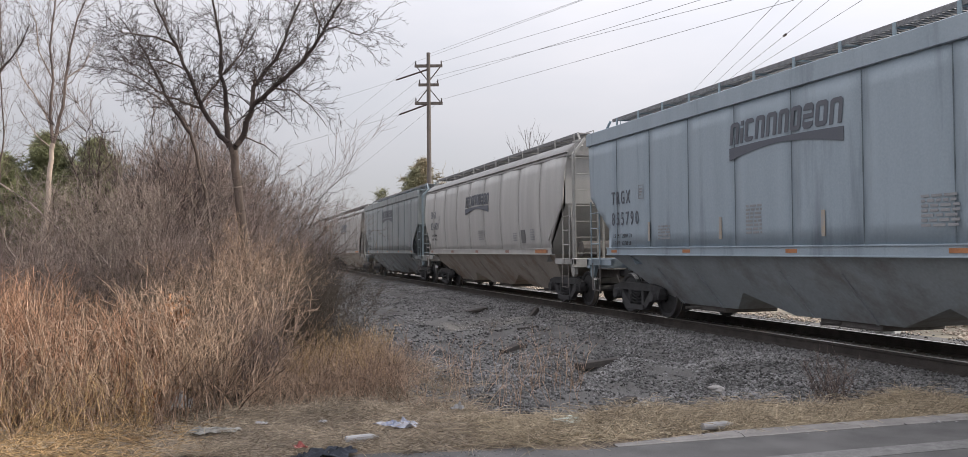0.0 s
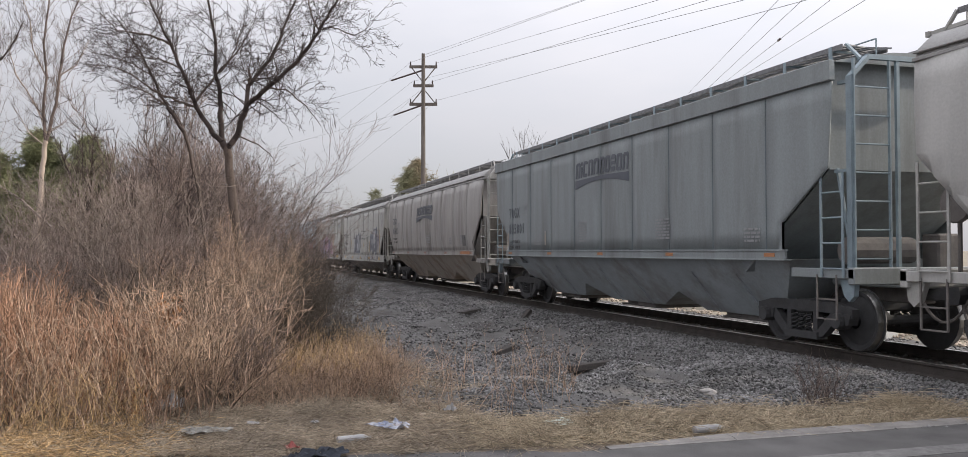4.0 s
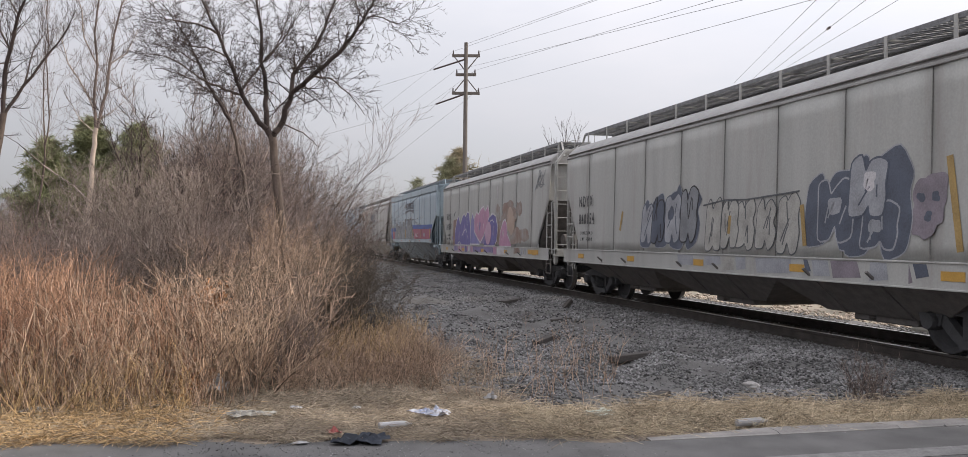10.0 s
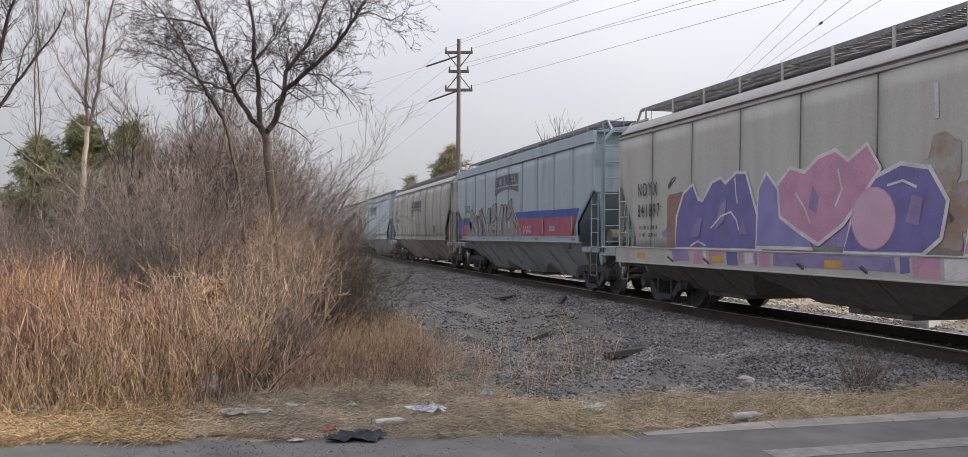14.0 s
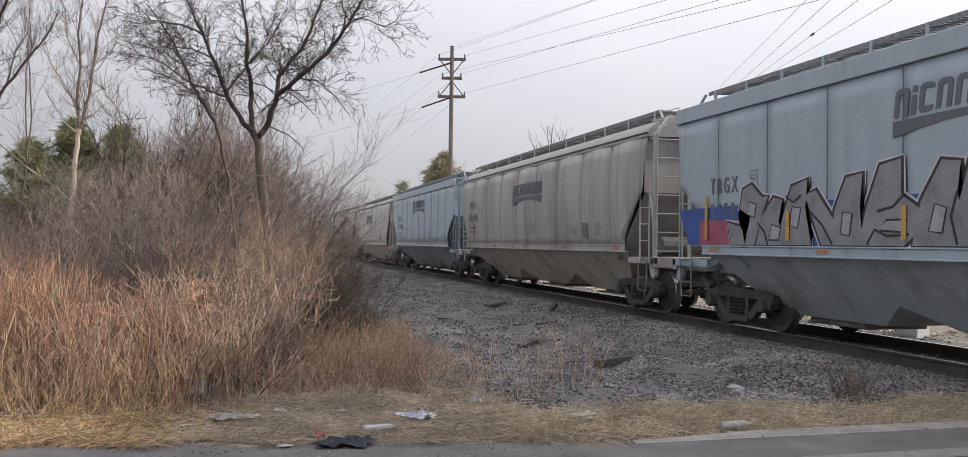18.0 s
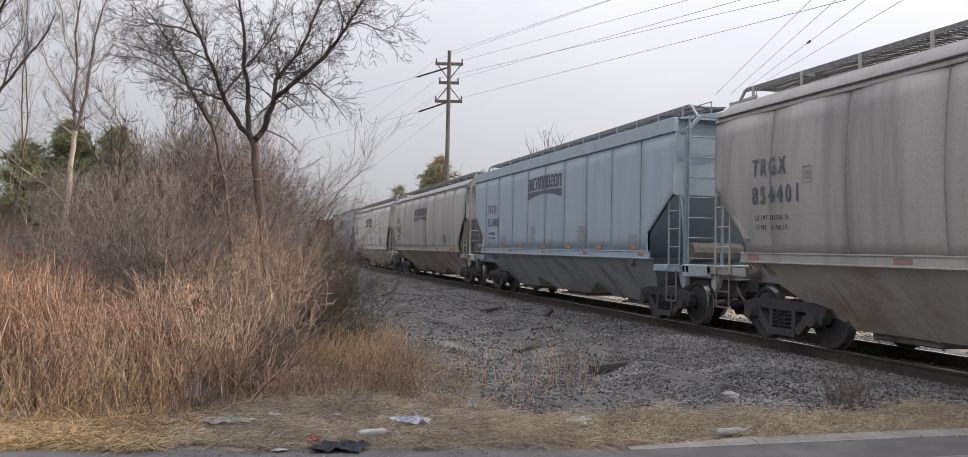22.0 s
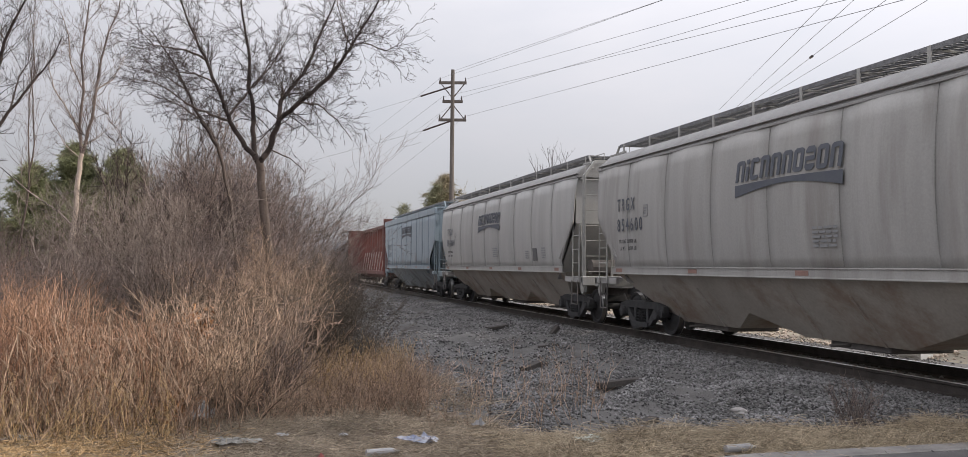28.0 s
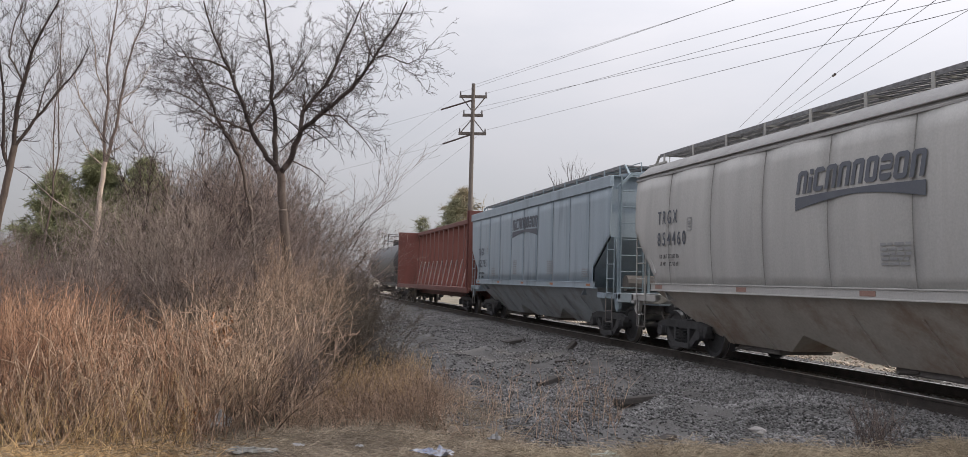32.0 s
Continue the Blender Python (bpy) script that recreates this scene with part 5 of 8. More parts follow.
piece(Fc, [(-5.05, 1.3), (-5.0, 1.9), (-4.72, 2.35), (-4.38, 2.5), (-4.15, 2.2), (-3.95, 2.16), (-3.6, 2.5), (-3.3, 2.56), (-3.12, 2.45), (-2.75, 2.62), (-2.45, 2.6), (-2.2, 2.1), (-1.95, 1.6), (-1.9, 1.3)], fy - 0.0075, G_PURPLE)
piece(Fc, [(-2.05, 1.35), (-2.0, 2.3), (-1.78, 2.55), (-1.5, 2.3), (-1.05, 1.9), (-0.5, 1.35)], fy - 0.0105, G_INDIGO)
piece(Fc, [(0.25, 1.3), (0.5, 1.9), (0.9, 2.3), (1.4, 2.45), (1.9, 2.36), (2.2, 1.95), (2.1, 1.5), (1.8, 1.3)], fy - 0.0105, G_PURPLE)
piece(Fc, [(-1.35, 1.85), (-1.42, 2.35), (-1.1, 2.58), (-0.72, 2.48), (-0.38, 2.68), (0.02, 2.76), (0.32, 2.58), (0.72, 2.78), (0.98, 2.45), (0.62, 2.1), (0.2, 1.7), (-0.35, 1.42), (-0.8, 1.6)], fy - 0.0135, G_PINK)
piece(Fc, [(0.87 + 0.44 * math.cos(k * math.pi / 9), 1.76 + 0.42 * math.sin(-k * math.pi / 9)) for k in range(18)], fy - 0.0165, G_ROSE, 0.02, G_PINK)
piece(Fc, [(2.5, 1.3), (2.65, 1.8), (2.95, 2.12), (3.2, 2.2), (3.4, 2.05), (3.5, 1.7), (3.8, 1.5), (4.1, 1.3)], fy - 0.0105, G_PINK)
for pts in ([(-4.36, 1.5), (-4.28, 1.7), (-4.08, 1.88), (-3.95, 1.86), (-4.05, 1.5)], [(-3.45, 1.62), (-3.3, 2.05), (-3.05, 2.22), (-3.12, 1.8)], [(-2.6, 1.55), (-2.5, 1.8), (-2.35, 1.55)],
            [(-0.6, 1.95), (-0.5, 2.3), (-0.35, 2.1), (-0.4, 1.85)], [(1.5, 1.7), (1.62, 2.05), (1.82, 2.0), (1.75, 1.65)]):
    shape(Fc, "graffiti_inner", pts, fy - 0.018, G_LILAC)
for pts in ([(-3.62, 1.66), (-3.25, 1.88), (-2.9, 1.95), (-2.7, 1.8), (-2.62, 1.62)], [(-2.78, 2.56), (-2.74, 2.3), (-2.68, 2.1)], [(-4.4, 1.32), (-4.1, 1.42), (-3.8, 1.34)], [(-0.95, 2.2), (-0.7, 1.95), (-0.55, 1.72)],
            [(0.1, 2.5), (0.2, 2.2), (0.05, 1.95)], [(1.15, 2.2), (1.45, 2.25), (1.7, 2.15)], [(2.85, 1.5), (3.0, 1.85), (3.15, 1.6)]):
    stroke(Fc, pts, 0.035, fy - 0.0185, G_WHITE)
sill_paint(Fc, -6.2, 3.4, 17, (G_LILAC, G_PURPLE, G_PINK, G_WHITE, G_LILAC, G_PINK), 8, sy)
sill_paint(Fc, 3.6, 6.2, 5, (G_OLDRUST, G_SILVER), 9, sy)
stroke(Fc, squiggle(-5.3, 2.62, 0.34, 0.22, 5), 0.02, fy - 0.003, G_STEELD)
stroke(Fc, [(2.0, 3.45), (2.02, 3.0)], 0.07, fy - 0.003, G_WHITE)
for k in range(3):
    stroke(Fc, squiggle(6.9 + 0.2 * k, 3.3 + 0.06 * k, 0.6, 0.6, 70 + k), 0.03, fy - 0.003, G_STEEL)
strip(Fc, 6.6, 1.06, 1.2, 1.1, sy - 0.004, M_YELLOW, "orange_strip")

# silver and dark pieces on the old grey car
for k, (x, w) in enumerate(((-2.5, 1.2), (-1.75, 1.3), (-1.0, 1.2))):
    piece(Ec, wild(x, 1.9 + 0.05 * k, w, 1.05 + 0.1 * k, 71 + k), fy - 0.0003 * k, G_NAVY, 0.02, G_SILVER)
for k, x in enumerate((-2.8, -2.25, -1.55, -0.85)):
    letter(Ec, x, 1.9 + 0.05 * k, 0.55 + 0.1 * (k > 1), 0.85 + 0.08 * k, 310 + k, (G_SILVER, G_NAVY, G_SILVER, G_STEEL)[k], G_BLACK if k % 2 else G_NAVY, fy - 0.003 - 0.0045 * (k % 2), 0.03, G_NAVY if k == 2 else None)
for k, x in enumerate((0.15, 0.75, 1.3, 1.95, 2.6)):
    letter(Ec, x, 1.82, 0.56, 0.85 + 0.12 * (k in (0, 4)), 320 + k, G_CREAM, G_STEELD, fy - 0.001 - 0.0045 * (k % 2), 0.022)
stroke(Ec, [(-0.2, 2.2), (0.6, 2.27), (1.4, 2.25), (2.6, 2.3), (2.95, 2.32)], 0.03, fy - 0.007, G_STEELD)
for k, (x, w, h) in enumerate(((3.75, 1.3, 1.15), (4.7, 1.4, 1.5))):
    piece(Ec, wild(x, 2.0 + 0.05 * k, w, h, 81 + k), fy - 0.0003 * k, G_NAVY, 0.022, G_SILVER)
for k, (x, z, w, h) in enumerate(((3.8, 2.0, 0.8, 0.95), (4.55, 2.3, 0.75, 0.85), (4.8, 1.75, 0.7, 0.65))):
    letter(Ec, x, z, w, h, 330 + k, (G_NAVY, G_SILVER, G_NAVY)[k], G_SILVER if k != 1 else G_NAVY, fy - 0.003 - 0.0045 * (k % 2), 0.03, G_SILVER if k != 1 else G_WHITE)
shape(Ec, "graffiti_patch", blob(5.75, 2.0, 0.65, 0.75, 31, 50, 10, 0.2), fy, G_MAUVE, "mauve painted face-like patch")
for px, pz in ((5.62, 2.1), (5.88, 2.1), (5.75, 1.85)):
    shape(Ec, "graffiti_inner", blob(px, pz, 0.14, 0.12, int(px * 50)), fy - 0.003, G_NAVY)
stroke(Ec, squiggle(6.8, 3.2, 0.7, 0.7, 33), 0.035, fy - 0.003, G_MAUVE)
sill_paint(Ec, -1.6, -0.4, 4, (G_SILVER, G_NAVY), 51, sy)
sill_paint(Ec, -0.2, 2.9, 9, (G_CREAM, G_SILVER), 52, sy)
sill_paint(Ec, 3.1, 5.2, 6, (G_NAVY, G_SILVER, G_MAUVE), 53, sy)
sill_paint(Ec, 5.3, 6.3, 4, (G_MAUVE, G_NAVY), 54, sy)
stroke(Ec, [(-4.3, 1.75), (-4.15, 2.2)], 0.09, fy - 0.003, G_OCHRE)
stroke(Ec, [(0.78, 1.65), (0.82, 1.98)], 0.09, fy - 0.009, G_OCHRE)
stroke(Ec, [(3.12, 1.45), (3.02, 2.1)], 0.10, fy - 0.009, G_OCHRE)
stroke(Ec, [(6.3, 1.4), (6.1, 2.6)], 0.11, fy - 0.003, G_OCHRE)

# blue, crimson and silver piece on the blue car
gy = BLUE_Y - 0.008
hg = H(6)
shape(Gc, "graffiti_band", [(-hg + 1.75, 1.52), (0.2, 1.52), (0.2, 2.2), (-2.5, 2.2), (-5.0, 2.22), (-hg + 1.35, 2.2)], gy + 0.004, G_COBALT, "cobalt painted band")
shape(Gc, "graffiti_band", [(0.2, 1.75), (hg - 1.7, 1.75), (hg - 1.3, 2.26), (3.0, 2.29), (0.2, 2.30)], gy + 0.004, G_COBALT, "cobalt painted band")
shape(Gc, "graffiti_band", [(0.9, 1.52), (hg - 1.9, 1.52), (hg - 1.5, 2.04), (3.0, 2.07), (1.2, 2.10)], gy, G_CRIMSON, "crimson painted band")
shape(Gc, "graffiti_band", [(-hg + 2.15, 1.52), (-4.6, 1.52), (-4.6, 1.96), (-hg + 2.2, 1.98)], gy, G_CRIMSON, "crimson painted band")
letters = [
    [(-5.85, 1.92), (-5.45, 1.84), (-5.15, 1.6), (-5.2, 1.53), (-5.75, 1.53)],
    [(-5.45, 2.15), (-5.36, 2.48), (-5.1, 2.55), (-4.78, 2.32), (-4.6, 2.34), (-4.76, 2.05), (-5.0, 1.53), (-5.3, 1.53), (-5.12, 2.0)],
    [(-4.95, 1.53), (-4.78, 2.0), (-4.45, 2.3), (-4.2, 2.25), (-4.3, 1.9), (-4.05, 1.53)],
    [(-4.3, 1.53), (-4.2, 1.95), (-3.95, 2.45), (-3.55, 2.54), (-3.6, 2.1), (-3.45, 1.53)],
    [(-3.62, 2.3), (-3.35, 2.36), (-2.92, 1.9), (-2.7, 1.53), (-3.2, 1.53), (-3.4, 1.9)],
    [(-3.0, 1.53), (-2.9, 2.05), (-2.65, 2.5), (-2.3, 2.54), (-2.35, 2.1), (-2.3, 1.53)],
    [(-2.4, 1.53), (-2.2, 2.1), (-1.95, 2.62), (-1.55, 2.68), (-1.55, 2.2), (-1.2, 2.0), (-1.25, 1.7), (-1.5, 1.53)],
    [(-1.35, 1.53), (-1.2, 2.1), (-0.85, 2.6), (-0.55, 2.56), (-0.6, 2.2), (-0.45, 1.53)],
    [(-0.65, 1.53), (-0.6, 2.0), (-0.4, 2.6), (-0.15, 2.56), (-0.2, 2.1), (0.05, 1.53)],
    [(-0.1, 1.53), (-0.15, 2.2), (0.1, 2.66), (0.45, 2.76), (0.5, 2.35), (0.4, 2.2), (0.55, 1.9), (0.5, 1.53)],
    [(0.35, 1.53), (0.4, 2.05), (0.55, 2.45), (0.85, 2.15), (1.3, 1.7), (1.5, 1.53)],
]
for k, pts in enumerate(letters):
    pts = [(x + 0.48, z) for x, z in pts]
    shape(Gc, "graffiti_halo", grown(pts, 0.085), gy - 0.004 - 0.0002 * k, G_WHITE, "white painted halo")
    shape(Gc, "graffiti_rim", grown(pts, 0.052), gy - 0.008 - 0.0002 * k, G_BLACK, "black painted outline")
    shape(Gc, "graffiti_fill", pts, gy - 0.012 - 0.0002 * k, G_STEEL, "steel-grey painted letters")
for pts in ([(-5.2, 2.05), (-5.15, 2.25), (-4.95, 2.2), (-5.0, 2.0)], [(-4.55, 1.62), (-4.48, 1.85), (-4.25, 1.8), (-4.3, 1.62)], [(-3.98, 1.85), (-3.92, 2.12), (-3.72, 2.1), (-3.8, 1.8)], [(-2.75, 1.7), (-2.7, 2.0), (-2.52, 1.98), (-2.58, 1.68)],
            [(-1.95, 1.75), (-1.82, 1.86), (-1.45, 1.86), (-1.5, 1.72)], [(-1.05, 1.72), (-0.95, 2.05), (-0.78, 2.0), (-0.85, 1.7)], [(0.05, 1.75), (0.08, 2.05), (0.28, 2.0), (0.25, 1.72)]):
    pts = [(x + 0.48, z) for x, z in pts]
    shape(Gc, "graffiti_inner", grown(pts, 0.03), gy - 0.016, G_BLACK)
    shape(Gc, "graffiti_inner", pts, gy - 0.018, G_SILVER)
for pts in ([(-4.9, 1.9), (-4.7, 1.75), (-4.6, 1.53)], [(-4.1, 2.3), (-3.9, 2.2), (-3.7, 2.3)], [(-3.5, 2.05), (-3.2, 1.85), (-2.95, 1.55)], [(-2.2, 1.55), (-2.05, 1.75), (-1.8, 1.66), (-1.4, 1.68)], [(-1.5, 2.2), (-1.7, 2.05), (-2.0, 2.0)],
            [(-0.6, 2.2), (-0.7, 1.9), (-0.6, 1.55)], [(0.45, 2.3), (0.3, 2.15), (0.0, 2.1)], [(0.6, 2.05), (0.95, 1.8), (1.2, 1.6)]):
    stroke(Gc, [(x + 0.48, z) for x, z in pts], 0.035, gy - 0.019, G_BLACK)
for k in range(4):
    stroke(Gc, squiggle(2.35 + 0.2 * k, 1.72, 0.22, 0.22, 460 + k), 0.025, gy - 0.008, G_WHITE)
for k, x in enumerate((-6.58, -4.03, -1.48, 1.17, 3.8, 6.3)):
    strip(Gc, x, 1.62 if k == 0 else 1.6, 2.42 if k == 0 else 2.06, 0.09, gy - 0.03, M_YELLOW)
strip(Gc, 4.6, 1.66, 1.82, 0.5, gy - 0.006, G_SILVER, "data_panel")

# faint older tags on the other cars
for car_, xs_ in ((DECK["A"], (-4.7, -2.0, 0.75, 3.4)), (DECK["C"], (-6.6, -3.5)), (DECK["L"], ())):
    for x in xs_:
        strip(car_, x, 1.64, 2.02, 0.08, gy, M_FADED, "faded_strip")
strip(DECK["D"], 6.2, 1.38, 1.48, 1.2, -1.607, M_ORANGE, "orange_strip")
strip(DECK["B"], 6.4, 1.38, 1.48, 0.9, -1.607, M_ORANGE, "orange_strip")
strip(DECK["J"], 6.3, 1.38, 1.48, 0.9, -1.607, M_ORANGE, "orange_strip")
for k in range(7):
    strip(DECK["I"], -6.0 + 2.0 * k, 1.545, 1.625, 0.34, gy, M_ORANGE, "orange_strip")

# ---------------- road and kerb ----------------
bm = bmesh.new()
ry = [-60, -20] + [-8 + 0.09 * k for k in range(122)] + [3.0, 3.2, 3.9, 6, 8.2]
rr = random.Random(21)
left_edge = [(float(road_edge(y)) + (0.07 * math.sin(y * 2.3) + 0.04 * math.sin(y * 7.1) + rr.uniform(-0.04, 0.04) if y < 3.1 else 0.02), y) for y in ry]
lo = [bm.verts.new((x, y, 0.0)) for x, y in left_edge]
hi = [bm.verts.new((9, y, 0.0)) for x, y in left_edge]
for k in range(len(ry) - 1):
    bm.faces.new((lo[k], hi[k], hi[k + 1], lo[k + 1]))
r = bmesh.ops.extrude_face_region(bm, geom=bm.faces[:])
bmesh.ops.translate(bm, vec=(0, 0, -0.15), verts=[v for v in r["geom"] if isinstance(v, bmesh.types.BMVert)])
bmesh.ops.recalc_face_normals(bm, faces=bm.faces)
road = tagged(part("road", bm, M_ASPHALT), "worn grey asphalt road beside the railway", "road", kind="structure")
M_PAINT = material("worn_road_paint", (0.21, 0.207, 0.20), 0.8, other=(0.11, 0.107, 0.105), scale=9, fine=60, bump=0.1)
bm = bmesh.new()
box(bm, -6.28, -6.02, 3.9, 8.1, 0.001, 0.005)
part("edge_line", bm, M_PAINT, road, "worn white edge line")

stones("road_grit", 9000, -8.3, -6.45, lambda x: 0 * x - 3.5, 3.3, 0.003, 0.010, 23, "loose grit along the broken edge of the asphalt")
stones("road_grit", 900, -6.9, -6.3, lambda x: 0 * x + 2.5, 8.0, 0.003, 0.010, 24, "loose grit along the broken edge of the asphalt")
kerb = empty("kerb", "pale concrete kerb with a tapered end beside the road", "kerb")
tagged(kerb, kind="structure")
for k in range(4):
    bm = bmesh.new()
    y0, y1 = 3.25 + 1.25 * k, 3.25 + 1.25 * (k + 1) - 0.008
    h0, h1 = (0.010, 0.022) if k == 0 else (0.022, 0.024)
    w0 = 0.0 if k else -0.0
    pts = []
    for y, h in ((y0, h0), (y1, h1)):
        xb = -7.10 if h < 0.02 else -7.22
        pts.append([bm.verts.new(p) for p in ((xb, y, -0.1), (xb, y, h - 0.012), (xb + 0.02, y, h), (-7.07, y, h), (-7.04, y, h - 0.003), (-7.015, y, 0.008), (-6.99, y, 0.004), (-6.99, y, -0.1))])
    for j in range(8):
        bm.faces.new((pts[0][j], pts[0][(j + 1) % 8], pts[1][(j + 1) % 8], pts[1][j]))
    bm.faces.new(pts[0])
    bm.faces.new(pts[1][::-1])
    bmesh.ops.recalc_face_normals(bm, faces=bm.faces)
    part("kerb_stone", bm, M_CONCRETE, kerb)


# ---------------- plants ----------------
def tubes(segs, sides=3):
    """Vertices and faces of many tapered bars, from rows (x, y, z, x, y, z, r, r)."""
    s = np.asarray(segs, np.float64)
    a, b = s[:, 0:3], s[:, 3:6]
    d = b - a
    d /= np.maximum(np.linalg.norm(d, axis=1, keepdims=True), 1e-9)
    ref = np.where(np.abs(d[:, 2:3]) < 0.9, np.array([[0, 0, 1.0]]), np.array([[1.0, 0, 0]]))
    u = np.cross(d, ref)
    u /= np.linalg.norm(u, axis=1, keepdims=True)
    w = np.cross(d, u)
    n = len(s)
    v = np.empty((n, 2 * sides, 3))
    for k in range(sides):
        an = 2 * math.pi * k / sides
        o = u * math.cos(an) + w * math.sin(an)
        v[:, k] = a + o * s[:, 6:7]
        v[:, sides + k] = b + o * s[:, 7:8]
    base = (np.arange(n) * 2 * sides)[:, None]
    f = np.concatenate([base + np.array([[k, (k + 1) % sides, sides + (k + 1) % sides, sides + k]]) for k in range(sides)])
    return v.reshape(-1, 3), f


def bush_out(segs, mat, name, parent=None, sides=3, smooth=True):
    v, f = tubes(segs, sides)
    return sheet(name, v, f, mat, parent, smooth)


def grow(rng, out, p, d, length, r, level, up=0.15, wig=0.22, kids=(3, 5), shrink=0.55, thin=None, spread=0.8):
    """A wandering branch with side branches, as rows for tubes."""
    n = max(2, int(3 + length * (1.4 if level else 1.0)))
    n = min(n, 7)
    step = length / n
    p, d = np.array(p, float), np.array(d, float)
    d /= np.linalg.norm(d)
    r1 = max(r * 0.35, 0.0022) if thin is None else thin
    for k in range(n):
        d = d + rng.normal(0, wig, 3) + np.array([0, 0, up * 0.5])
        d /= np.linalg.norm(d)
        q = p + d * step
        ra, rb = r + (r1 - r) * k / n, r + (r1 - r) * (k + 1) / n
        out.append((*p, *q, ra, rb))
        if level > 0:
            m = rng.integers(kids[0], kids[1] + 1) / n
            m = int(m) + (rng.random() < m - int(m))
            for _ in range(m):
                if k == 0 and rng.random() < 0.6:
                    continue
                c = d + rng.normal(0, spread, 3)
                c /= np.linalg.norm(c)
                c = c + d * 0.5 + np.array([0, 0, up])
                grow(rng, out, p + (q - p) * rng.random(), c, length * shrink * rng.uniform(0.6, 1.1) * (1 - 0.45 * k / n), max(rb * 0.6, 0.0028), level - 1, up, wig, kids, shrink, None, spread)
        p = q


def limb_line(out, pts, r0, r1, rng, jitter=0.02):
    """A thick limb along a line of points; gives back its pieces."""
    pts = [np.array(p, float) for p in pts]
    n = len(pts) - 1
    for k in range(n):
        ra, rb = r0 + (r1 - r0) * k / n, r0 + (r1 - r0) * (k + 1) / n
        m = 3
        prev = pts[k]
        for j in range(1, m + 1):
            q = pts[k] + (pts[k + 1] - pts[k]) * j / m + (rng.normal(0, jitter, 3) if j < m else 0)
            out.append((*prev, *q, ra + (rb - ra) * (j - 1) / m, ra + (rb - ra) * j / m))
            prev = q


def lined_tree(name, label, x, y, trunk, limbs, bark, twig, seed, per=4, reach=(0.6, 1.3), levels=2, fine=0.0032, droop=0.05, zmin=0.0, kids=(3, 6), start=2, girth=0.3):
    """A bare tree: trunk and limbs along their own lines, with fine twigs on the limbs.
    Local axes: x towards the road, y along the verge, z up."""
    rng = np.random.default_rng(seed)
    tree = empty(name, label, "tree", at=pose(x, y, -0.05, 0, 0, -15.0))
    seg = []
    limb_line(seg, *trunk, rng, 0.012)
    bush_out(seg, bark, "trunk", tree, 9)
    twigs = []
    for pts, r0, r1 in limbs:
        seg = []
        limb_line(seg, pts, r0, r1, rng, 0.012)
        bush_out(seg, twig if r0 > 0.03 else bark, "limb", tree, 7)
        for i, g in enumerate(seg):
            if i < start or g[2] < zmin:
                continue
            for _ in range(per):
                d = np.array(g[3:6]) - np.array(g[0:3])
                d /= np.linalg.norm(d)
                c = d * 0.55 + rng.normal(0, 0.7, 3) + np.array([0, 0, droop])
                grow(rng, twigs, g[0:3], c, rng.uniform(*reach), max(g[6] * girth, fine * 1.5), levels, droop, 0.24, kids, 0.55, fine * 0.75, 0.75)
    bush_out(twigs, twig, "crown", tree, 3)["kind"] = "stuff"
    return tree


